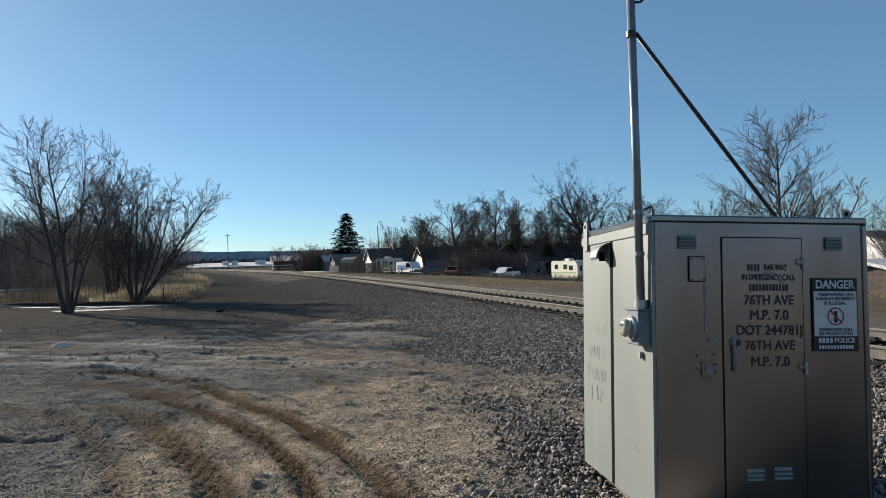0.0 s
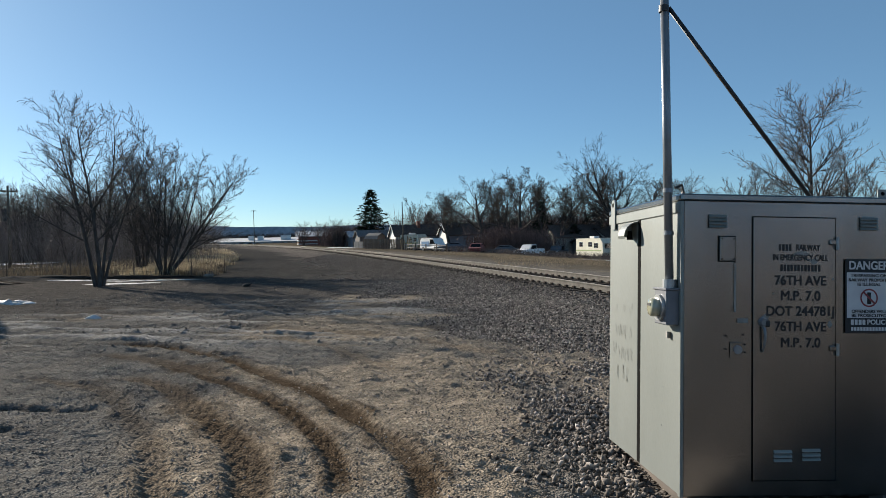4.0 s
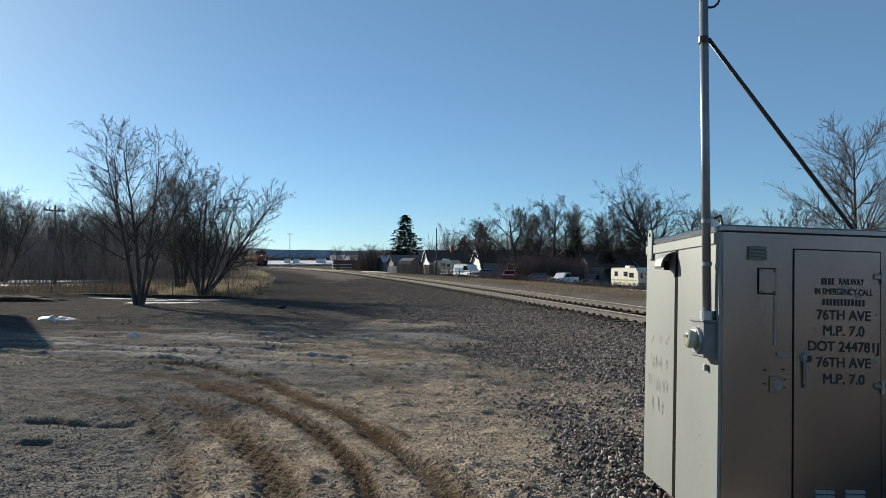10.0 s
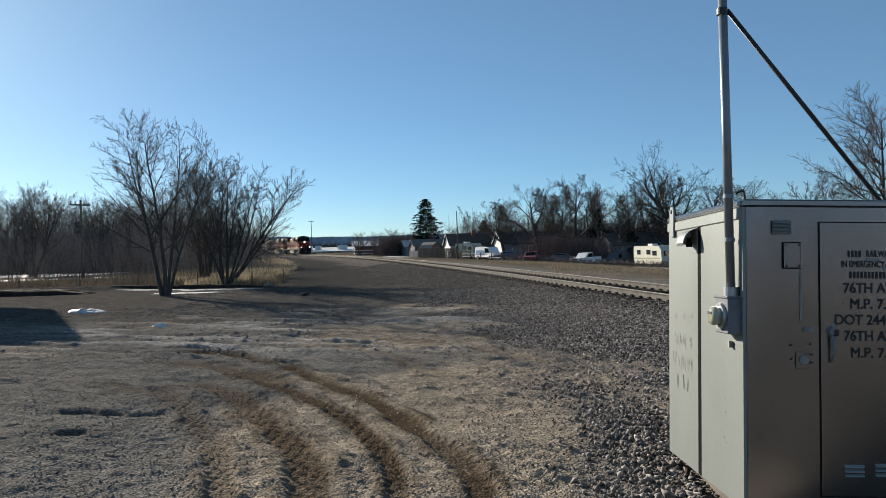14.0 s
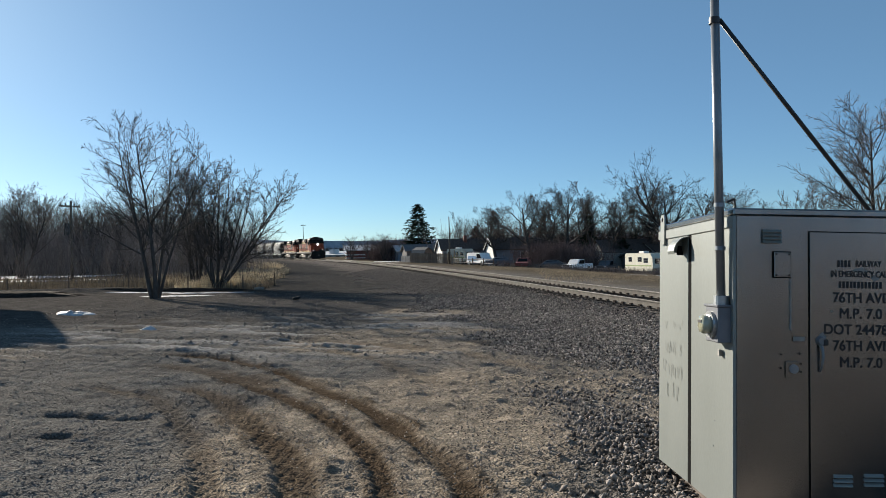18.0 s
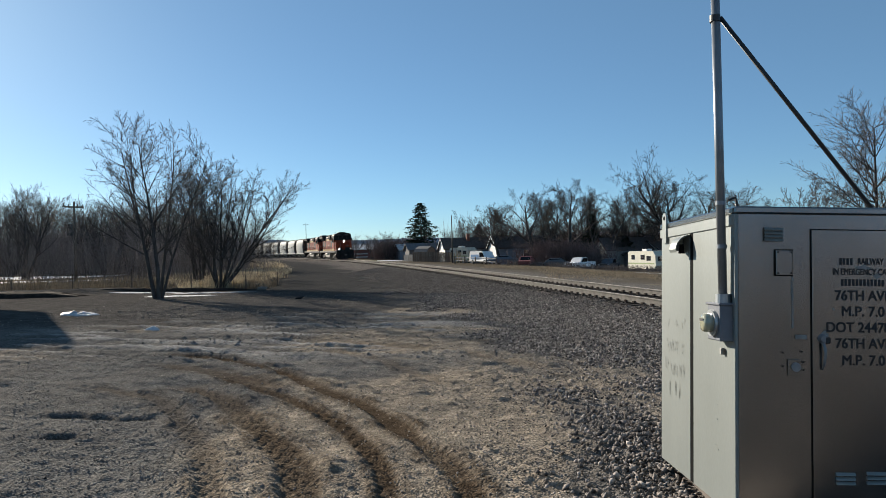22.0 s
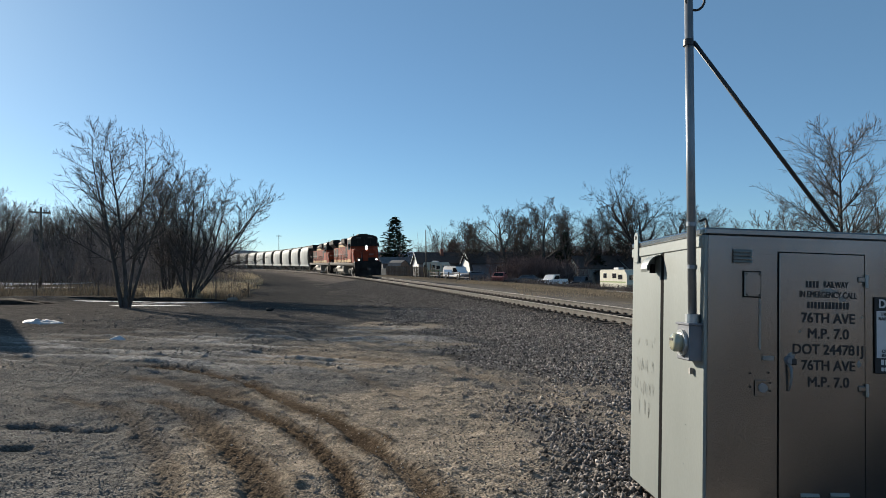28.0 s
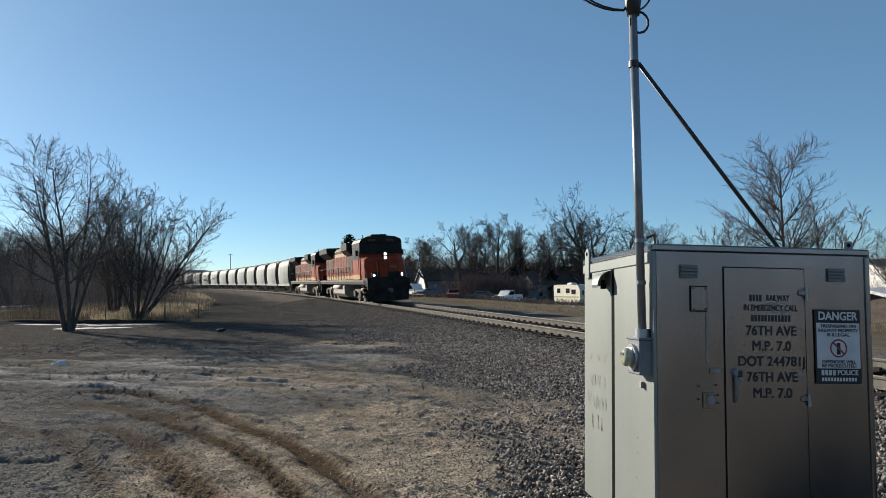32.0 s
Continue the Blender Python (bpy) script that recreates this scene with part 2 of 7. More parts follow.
    # distance haze is mixed into this colour, paler and bluer than the woods
    hill=mat("haze_tinted_wooded_hillside", (0.27, 0.285, 0.315), 0.95, 0, (0.34, 0.355, 0.38), 0.02, fine=0.25, fine_scale=0.15, spec=0.05),
    farwall=mat("pale_warehouse_wall", (0.32, 0.33, 0.34), 0.7, 0, (0.42, 0.43, 0.44), 0.3),
    concrete=mat("concrete", (0.16, 0.15, 0.14), 0.85, 0, (0.12, 0.115, 0.11), 4, fine=0.1, spec=0.05),
)


def thin_leaf(m, share=0.5):
    """Lets light through a thin blade."""
    nt = m.node_tree
    bs, out = nt.nodes["Principled BSDF"], nt.nodes["Material Output"]
    glow, mix = nt.nodes.new("ShaderNodeBsdfTranslucent"), nt.nodes.new("ShaderNodeMixShader")
    mix.inputs[0].default_value = share
    nt.links.new(bs.inputs["Base Color"].links[0].from_socket, glow.inputs["Color"])
    nt.links.new(bs.outputs[0], mix.inputs[1])
    nt.links.new(glow.outputs[0], mix.inputs[2])
    nt.links.new(mix.outputs[0], out.inputs["Surface"])


for blade, share_ in (("straw", 0.12), ("palestraw", 0.28), ("fieldgrass", 0.25)):
    thin_leaf(M[blade], share_)


# ---------- mesh tools ----------
class Build:
    """Collects faces for one mesh."""

    def __init__(self):
        self.v, self.f = [], []

    def add(self, verts, faces):
        k = len(self.v)
        self.v += [tuple(p) for p in verts]
        self.f += [tuple(i + k for i in q) for q in faces]
        return self

    def box(self, lo, hi, ch=0.0, m=None):
        (x0, y0, z0), (x1, y1, z1) = lo, hi
        if ch <= 0:
            vs = [(x, y, z) for z in (z0, z1) for y in (y0, y1) for x in (x0, x1)]
            fs = [(0, 2, 3, 1), (4, 5, 7, 6), (0, 1, 5, 4), (2, 6, 7, 3), (0, 4, 6, 2), (1, 3, 7, 5)]
        else:
            c = Vector(((x0 + x1) / 2, (y0 + y1) / 2, (z0 + z1) / 2))
            h = ((x1 - x0) / 2, (y1 - y0) / 2, (z1 - z0) / 2)
            ch = min(ch, *[q * 0.95 for q in h])
            bm = bmesh.new()
            bmesh.ops.create_cube(bm, size=2)
            for p in bm.verts:
                p.co = c + Vector((p.co.x * h[0], p.co.y * h[1], p.co.z * h[2]))
            bmesh.ops.bevel(bm, geom=bm.edges[:], offset=ch, segments=1, affect="EDGES", profile=0.5)
            bm.verts.index_update()
            vs, fs = [p.co.copy() for p in bm.verts], [[p.index for p in f.verts] for f in bm.faces]
            bm.free()
        if m is not None:
            vs = [m @ Vector(p) for p in vs]
        return self.add(vs, fs)

    def tube(self, pts, r, n=8, caps=True):
        pts = [Vector(p) for p in pts]
        rs = r if isinstance(r, (list, tuple)) else [r] * len(pts)
        rings = []
        for i, p in enumerate(pts):
            d = (pts[min(i + 1, len(pts) - 1)] - pts[max(i - 1, 0)]).normalized()
            a = d.orthogonal().normalized() if i == 0 else (prev - d * prev.dot(d)).normalized()
            prev = a
            b = d.cross(a)
            rings.append([p + (a * math.cos(2 * math.pi * j / n) + b * math.sin(2 * math.pi * j / n)) * rs[i] for j in range(n)])
        vs = [q for ring in rings for q in ring]
        fs = [(i * n + j, i * n + (j + 1) % n, (i + 1) * n + (j + 1) % n, (i + 1) * n + j) for i in range(len(pts) - 1) for j in range(n)]
        if caps:
            fs += [tuple(range(n))[::-1], tuple((len(pts) - 1) * n + j for j in range(n))]
        return self.add(vs, fs)

    def prism(self, poly, axis, a, b):
        """A polygon of (p, q) pulled along an axis from a to b: axis x takes (y, z), y takes (x, z), z takes (x, y)."""
        def at(p, q, s):
            return {"x": (s, p, q), "y": (p, s, q), "z": (p, q, s)}[axis]
        n = len(poly)
        vs = [at(p, q, a) for p, q in poly] + [at(p, q, b) for p, q in poly]
        fs = [tuple(range(n))[::-1], tuple(range(n, 2 * n))] + [(i, (i + 1) % n, n + (i + 1) % n, n + i) for i in range(n)]
        return self.add(vs, fs)

    def loft(self, rings, caps=True):
        n = len(rings[0])
        vs = [p for ring in rings for p in ring]
        fs = [(i * n + j, i * n + (j + 1) % n, (i + 1) * n + (j + 1) % n, (i + 1) * n + j) for i in range(len(rings) - 1) for j in range(n)]
        if caps:
            fs += [tuple(range(n))[::-1], tuple((len(rings) - 1) * n + j for j in range(n))]
        return self.add(vs, fs)

    def mesh(self, name, material, smooth=False):
        me = bpy.data.meshes.new(name)
        me.from_pydata(self.v, [], self.f)
        me.materials.append(material)
        bm = bmesh.new()
        bm.from_mesh(me)
        bmesh.ops.recalc_face_normals(bm, faces=bm.faces)
        bm.to_mesh(me)
        bm.free()
        if smooth:
            me.shade_smooth()
        return me


def part(name, b, material, parent=None, label="", smooth=False, m=None):
    """One mesh object, under a thing or a part."""
    me = b.mesh(name, material, smooth) if isinstance(b, Build) else b
    ob = new(name, me)
    if parent is not None:
        ob.parent = parent
    if m is not None:
        ob.matrix_basis = m
    if label:
        tagged(ob, label)
    return ob


def thing(name, label, category, group="", kind="", m=None):
    ob = new(name)
    ob.empty_display_size = 0.2
    tagged(ob, label, category, group, kind)
    if m is not None:
        ob.matrix_basis = m
    return ob


def raw_mesh(name, verts, faces, material):
    """A mesh from arrays of equal faces."""
    me = bpy.data.meshes.new(name)
    verts, faces = np.asarray(verts, np.float32), np.asarray(faces, np.int32)
    k = faces.shape[1]
    me.vertices.add(len(verts))
    me.vertices.foreach_set("co", verts.ravel())
    me.loops.add(faces.size)
    me.loops.foreach_set("vertex_index", faces.ravel())
    me.polygons.add(len(faces))
    me.polygons.foreach_set("loop_start", np.arange(0, faces.size, k, dtype=np.int32))
    me.update(calc_edges=True)
    me.validate()
    me.materials.append(material)
    return me


def text_mesh(name, body, size, material, parent, m, width=None):
    cu = bpy.data.curves.new(name, "FONT")
    cu.body, cu.size, cu.align_x, cu.align_y, cu.extrude = body, size, "CENTER", "CENTER", 0.0006
    tmp = bpy.data.objects.new(name, cu)
    scene.collection.objects.link(tmp)
    bpy.context.view_layer.update()
    me = bpy.data.meshes.new_from_object(tmp)
    bpy.data.objects.remove(tmp)
    bpy.data.curves.remove(cu)
    xs = [p.co.x for p in me.vertices]
    if width and xs:
        k = width / (max(xs) - min(xs))
        for p in me.vertices:
            p.co.x *= k
    bold = 0.021 * size  # thickened strokes
    v0 = [p.co.copy() for p in me.vertices]
    f0 = [tuple(q.vertices) for q in me.polygons]
    b = Build()
    for i, (dx, dy) in enumerate(((-1, -1), (1, -1), (-1, 1), (1, 1))):
        b.add([(p.x + bold * dx, p.y + bold * dy, p.z + 0.00015 * i) for p in v0], f0)
    me = b.mesh(name, material)
    return part(name, me, material, parent, m=m)


# ---------- the railway's line ----------
LINE = {"x": 3.723, "y": 20.0, "turn": 0.2877, "bend": 0.00078, "ease": 0.00054, "z": 0.1286, "grade": 0.003258, "cant": 0.0491}
GAUGE = 1.5  # between the rail heads' middles
_s = np.arange(-60.0, 760.0, 1.0)
_k = LINE["bend"] + LINE["ease"] * np.clip(_s, -20, 310) / 100
_k = np.where(_s > 310, _k * np.clip((420 - _s) / 110, 0, 1), _k)
_th = np.concatenate([[0], np.cumsum(_k[:-1])])
_th += LINE["turn"] - _th[60]
_x, _y = np.cumsum(-np.sin(_th)), np.cumsum(np.cos(_th))
_x += LINE["x"] - _x[60]
_y += LINE["y"] - _y[60]
_z = LINE["z"] + LINE["grade"] * np.clip(_s, -60, 330)


def line_at(s):
    """The near rail's x, y, z and the line's turn at s metres; s grows away from the viewer."""
    return tuple(float(np.interp(s, _s, a)) for a in (_x, _y, _z, _th))


def centre_at(s):
    x, y, z, th = line_at(s)
    return Vector((x + math.cos(th) * GAUGE / 2, y + math.sin(th) * GAUGE / 2, z + LINE["cant"] / 2)), th


def line_offset(x, y):
    """Signed distance from the line's middle (positive on the far side) and s, for arrays."""
    x, y = np.asarray(x, float), np.asarray(y, float)
    s = np.interp(y, _y, _s)
    for _ in range(3):
        px, py, th = np.interp(s, _s, _x), np.interp(s, _s, _y), np.interp(s, _s, _th)
        s = np.clip(s + (-(x - px) * np.sin(th) + (y - py) * np.cos(th)), -60, 759)
    px, py, th = np.interp(s, _s, _x), np.interp(s, _s, _y), np.interp(s, _s, _th)
    return (x - px) * np.cos(th) + (y - py) * np.sin(th) - GAUGE / 2, s


# ---------- ground ----------
def _hash(i, j, seed):
    h = (i * 374761393 + j * 668265263 + seed * 974711) & 0x7FFFFFFF
    h = ((h ^ (h >> 13)) * 1274126177) & 0x7FFFFFFF
    return ((h ^ (h >> 16)) & 0xFFFF) / 65535.0


def vnoise(x, y, seed=0):
    i, j = np.floor(x).astype(np.int64), np.floor(y).astype(np.int64)
    u, v = x - i, y - j
    u, v = u * u * (3 - 2 * u), v * v * (3 - 2 * v)
    a, b, c, d = _hash(i, j, seed), _hash(i + 1, j, seed), _hash(i, j + 1, seed), _hash(i + 1, j + 1, seed)
    return (a * (1 - u) + b * u) * (1 - v) + (c * (1 - u) + d * u) * v - 0.5


def fbm(x, y, seed=0, octaves=4):
    return sum(vnoise(x * 2**o, y * 2**o, seed + o) / 2**o for o in range(octaves))


def ss(a, b, x):
    t = np.clip((x - a) / (b - a), 0, 1)
    return t * t * (3 - 2 * t)


def ground_z(x, y):
    """The large form of the ground."""
    x, y = np.asarray(x, float), np.asarray(y, float)
    o, s = line_offset(x, y)
    zr = np.interp(s, _s, _z)
    lot = -0.13 + 0.0031 * np.clip(s, 0, 330) + 0.05 * fbm(x / 6, y / 6, 3, 2) * ss(3, 9, np.hypot(x, y))
    far = np.clip(-2.1 + (10 - x) * 0.038, -2.1, 0.6)
    far = far + (-0.7 - far) * ss(14, 30, x) * (1 - ss(45, 80, y))
    near = zr - 0.235 + (lot - zr + 0.235) * ss(-1.9, -6.0, o)
    away = zr - 0.235 - 0.4 * ss(1.9, 4.2, o)
    away = away + (far - away) * ss(4.5, 42, o)
    z = np.where(o < 0, near, away)
    z = z + 0.24 * np.exp(-(((y - 34.5 - 0.1 * x) / 0.8) ** 2)) * ss(-17, -20, x) * ss(-60, -40, x)
    return z + 0.10 * fbm(x / 9, y / 9, 8, 2) * ss(33, 40, y) * ss(-12, -15, o)


# Tyre ruts: the middle line of each, in metres.
RUTS = [  # line, depth, width, tread, dampness
    ([(-6.4, 9.3), (-5.13, 8.57), (-4.56, 8.23), (-4.0, 7.59), (-3.47, 6.85), (-3.02, 6.2), (-2.69, 5.67), (-2.4, 5.09), (-2.18, 4.59), (-2.0, 4.0)], 0.06, 0.15, 1, 0.5),
    ([(-4.9, 9.2), (-3.8, 8.28), (-3.14, 7.49), (-2.63, 6.73), (-2.26, 6.21), (-1.98, 5.76), (-1.74, 5.24), (-1.53, 4.61), (-1.45, 4.0)], 0.05, 0.2, 1, 0.8),
    ([(-4.7, 10.0), (-3.8, 9.1), (-3.3, 8.61), (-2.87, 8.25), (-2.41, 7.67), (-2.01, 7.15), (-1.72, 6.72), (-1.46, 6.21), (-1.24, 5.77), (-1.07, 5.32), (-0.9, 4.6)], 0.05, 0.13, 1, 1.0),
    ([(-6.6, 12.0), (-5.42, 11.56), (-4.58, 11.0), (-3.69, 10.13), (-2.83, 9.05), (-2.35, 8.44), (-1.96, 8.0), (-1.58, 7.46), (-1.3, 6.95), (-1.05, 6.47), (-0.85, 6.12), (-0.66, 5.78), (-0.51, 5.4), (-0.38, 5.01), (-0.3, 4.4)], 0.06, 0.15, 0, 1.0),
    ([(-6.2, 11.0), (-5.0, 10.3), (-4.0, 9.5), (-3.1, 8.7)], 0.03, 0.2, 0, 0.7),
    ([(-11, 17.6), (-7.6, 16.2), (-4.2, 14.6), (-1.2, 13.6), (1.0, 11.6)], 0.03, 0.16, 0, 0.4),
    ([(-11, 16.4), (-7.4, 15.3), (-4.0, 13.7), (-1.4, 12.3), (0.4, 10.0)], 0.035, 0.16, 0, 0.4),
    ([(-12, 14.6), (-8.0, 14.2), (-5.0, 13.2), (-2.6, 11.4), (-1.0, 9.0)], 0.03, 0.14, 0, 0.4),
    ([(-12.5, 19.2), (-9.0, 18.0), (-5.6, 17.4), (-2.4, 17.6), (0.0, 16.4)], 0.03, 0.16, 0, 0.3),
]


def spline(pts, step=0.06):
    pts = [Vector((*p, 0)) for p in pts]
    pts = [pts[0] * 2 - pts[1]] + pts + [pts[-1] * 2 - pts[-2]]
    out = []
    for a, b, c, d in zip(pts, pts[1:], pts[2:], pts[3:]):
        n = max(2, int((c - b).length / step))
        for i in range(n):
            t = i / n
            out.append(0.5 * ((2 * b) + (c - a) * t + (2 * a - 5 * b + 4 * c - d) * t * t + (3 * b - a - 3 * c + d) * t**3))
    return np.array([(p.x, p.y) for p in out])


def spread(stops):
    """Grid lines: from (place, step) pairs, with steps that grow evenly between them."""
    out, x = [], stops[0][0]
    for (a, da), (b, db) in zip(stops, stops[1:]):
        while x < b - 1e-6:
            out.append(x)
            x += da + (db - da) * min(1, max(0, (x - a) / (b - a)))
        x = max(x, b) if x - b > 1e-6 else b
    return np.array(out + [x])


def edge_in(y):
    """How much further the ballast spreads over the lot close by."""
    return 1.5 * (1 - ss(5.5, 11, y))


def edge_fray(y):
    """How far the ballast's edge wanders."""
    return 1.0 + 1.2 * ss(7, 12, y)


LANE = spline([(-1.2, 12.2), (-0.5, 11.2), (0.2, 10.3), (0.75, 9.5), (1.15, 8.8), (1.5, 8.2), (2.2, 7.0)], 0.1)


def bare_lane(x, y):
    """A lane of bare dirt that crosses the ballast's edge: 1 on it, 0 away from it."""
    d = np.full(np.shape(x), 9.0)
    some = (x > -3) & (x < 5) & (y > 6) & (y < 12)
    px, py, best = x[some], y[some], d[some]
    for a, b in LANE:
        best = np.minimum(best, np.hypot(px - a, py - b))
    d[some] = best
    return 0.92 * (1 - ss(0.25, 0.8, d + 0.9 * fbm(x / 0.8, y / 0.8, 45, 3)))


gx = spread([(-1900, 160), (-120, 9), (-30, 1.0), (-12, 0.14), (-6.0, 0.021), (1.0, 0.021), (2.4, 0.05), (8, 0.16), (30, 1.0), (120, 9), (1900, 160)])
gy = spread([(-200, 60), (-8, 1.0), (2.6, 0.15), (3.8, 0.018), (6.4, 0.019), (8.5, 0.032), (11, 0.045), (16, 0.065), (22, 0.14), (40, 0.45), (120, 5), (1700, 130)])
GX, GY = np.meshgrid(gx, gy)
fx, fy = GX.ravel(), GY.ravel()
gz = ground_z(fx, fy)
off, along = line_offset(fx, fy)
close = 1 - ss(14, 30, np.hypot(fx, fy - 4))
lumps = np.clip(fbm(fx / 0.085, fy / 0.085, 36, 3), -0.2, 0.6) * (0.35 + 1.3 * np.clip(fbm(fx / 1.3, fy / 1.3, 37, 3) + 0.35, 0, 1))
crust = np.clip(fbm((fx * 0.98 - fy * 0.2) / 1.3 + 0.5 * fbm(fx / 2.5, fy / 2.5, 47, 2), (fx * 0.2 + fy * 0.98) / 0.22, 39, 3), -0.3, 0.45)
scrape = np.clip(fbm((fx * 0.95 - fy * 0.3) / 0.7, (fx * 0.3 + fy * 0.95) / 0.10, 38, 3), -0.3, 0.5)
rough = 0.05 * fbm(fx / 0.9, fy / 0.9, 20, 3) + 0.032 * np.clip(fbm(fx / 0.26, fy / 0.26, 31, 4), -0.12, 1) * (0.6 + 1.2 * np.clip(fbm(fx / 2.2, fy / 2.2, 33, 2) + 0.3, 0, 1)) + 0.021 * lumps + 0.016 * scrape + 0.06 * ss(6.5, 9.5, fy) * crust
su, sv = fx * 0.97 - fy * 0.24, fx * 0.24 + fy * 0.97
streak = ss(0.02, 0.30, fbm(su / 2.6 + 0.6 * fbm(fx / 2, fy / 2, 12, 2), sv / 0.26, 14, 3)) * ss(10.5, 12.5, fy) * (1 - ss(18.5, 20.5, fy)) * ss(-13, -10, fx) * (1 - ss(-2.5, 0.5, fx))
rut, wet, packed = np.zeros_like(fx), np.zeros_like(fx), np.zeros_like(fx)
inner = np.where((fx > -13.5) & (fx < 3) & (fy > 3) & (fy < 31))[0]
for pts, depth, width, tread, damp in RUTS:
    line = spline(pts)
    run = np.concatenate([[0], np.cumsum(np.hypot(*np.diff(line, axis=0).T))])
    lo, hi = line.min(0) - 0.8, line.max(0) + 0.8
    some = inner[(fx[inner] > lo[0]) & (fx[inner] < hi[0]) & (fy[inner] > lo[1]) & (fy[inner] < hi[1])]
    px, py = fx[some], fy[some]
    best, where, side = np.full(len(some), 9.0), np.zeros(len(some)), np.zeros(len(some))
    for i in range(0, len(line) - 1, 2):
        d = np.hypot(px - line[i, 0], py - line[i, 1])
        near_ = d < best
        best[near_], where[near_] = d[near_], run[i]
        t = line[i + 1] - line[i]
        side[near_] = np.sign((px[near_] - line[i, 0]) * t[1] - (py[near_] - line[i, 1]) * t[0])
    w = 0.8 * width * (1 + 0.5 * vnoise(where * 1.7, where * 0, 77))
    cut = np.exp(-((best / w) ** 6))
    lip = np.exp(-(((best - 1.45 * w) / (0.45 * w)) ** 2)) * (0.7 + 1.1 * vnoise(where * 3.1, side * 3, 78))
    ends = ss(0, 0.9, where) * (1 - ss(run[-1] - 0.5, run[-1], where) * 0.3)
    keep = ends * (1.0 + 0.35 * vnoise(where * 0.8, side * 0 + depth * 100, 79))
    rut[some] += 0.5 * (-depth * cut + 0.5 * depth * np.clip(lip, 0, 2)) * keep
    if tread:
        phase = where / 0.085 + np.abs(best) / 0.11 + (side > 0) * 0.5
        rut[some] += 0.012 * cut * (ss(0.25, 0.4, phase % 1.0) * (1 - ss(0.85, 1.0, phase % 1.0)) - 0.5) * keep
    packed[some] = np.maximum(packed[some], cut * np.clip(keep, 0, 1))
    wet[some] = np.maximum(wet[some], damp * np.clip(cut + 0.75 * lip, 0, 1) * keep)
gravel = ss(-7.1, -5.3, off + edge_in(fy) + edge_fray(fy) * fbm(fx / 1.4, fy / 1.4, 41, 4)) * (1 - ss(3.0, 4.2, off)) * (1 - bare_lane(fx, fy))
gz = gz + (rough * (1 - 0.6 * gravel) * (1 - 0.85 * packed) + rut * (1 - gravel) + 0.035 * streak) * close + 0.03 * gravel * close * fbm(fx / 0.12, fy / 0.12, 51, 2)
hole = sum(np.exp(-(((fx - hx) / hw) ** 2 + ((fy - hy) / 0.09) ** 2)) for hx, hy, hw in ((-4.25, 7.22, 0.2), (-4.66, 7.26, 0.14), (-5.06, 7.3, 0.22), (-4.5, 6.35, 0.16))) + 0.5 * np.exp(-(((fx + 7.6) / 0.9) ** 2 + ((fy - 16.6) / 0.35) ** 2))
gz -= 0.09 * hole
wet = np.maximum(wet, np.clip(hole, 0, 1))
road = ss(-13.5, -11.5, off + 1.5 * fbm(fx / 3, fy / 3, 61, 3)) * ss(23, 34, fy + 5 * fbm(fx / 4, fy / 4, 62, 3)) * (off < 0)
grass = np.where(off < 0, ss(-11.2, -13.2, off + 2.0 * fbm(fx / 2, fy / 2, 63, 3)) * ss(31.5, 34.5, fy + 0.12 * fx + 2.0 * fbm(fx / 2.5, fy / 2.5, 64, 3)), ss(4.5, 13, off + 3 * fbm(fx / 3, fy / 3, 67, 3)))
# dark soil of the far lot, with some tree shade painted in
soil = ss(15.5, 19.5, fy + 2.5 * fbm(fx / 3, fy / 3, 66, 3)) * (1 - ss(-3.5, -1.5, fx + 0.25 * (fy - 20)))
tan = ss(0.35, 0.8, np.exp(-(((fx + 2.9) / 2.4) ** 2 + ((fy - 15.5) / 3.4) ** 2)) + 1.25 * np.exp(-(((fx + 1.2) / 2.1) ** 2 + ((fy - 7.0) / 4.5) ** 2)) + np.exp(-(((fx + 4.4) / 0.9) ** 2 + ((fy - 28.2) / 0.8) ** 2)) + 1.1 * fbm(fx / 1.8, fy / 1.8, 71, 4))
tan = np.maximum(tan, 0.7 * bare_lane(fx, fy))
dry = ss(0.3, 0.6, np.exp(-(((fx + 2.6) / 1.5) ** 2 + ((fy - 19.8) / 2.6) ** 2)) + 0.5 * fbm(fx / 1.2, fy / 1.2, 73, 3))
tan, soil = np.maximum(tan, dry), soil * (1 - dry)
nx_, ny_ = len(gx), len(gy)
idx = np.arange(nx_ * ny_).reshape(ny_, nx_)
quads = np.stack([idx[:-1, :-1], idx[:-1, 1:], idx[1:, 1:], idx[1:, :-1]], -1).reshape(-1, 4)


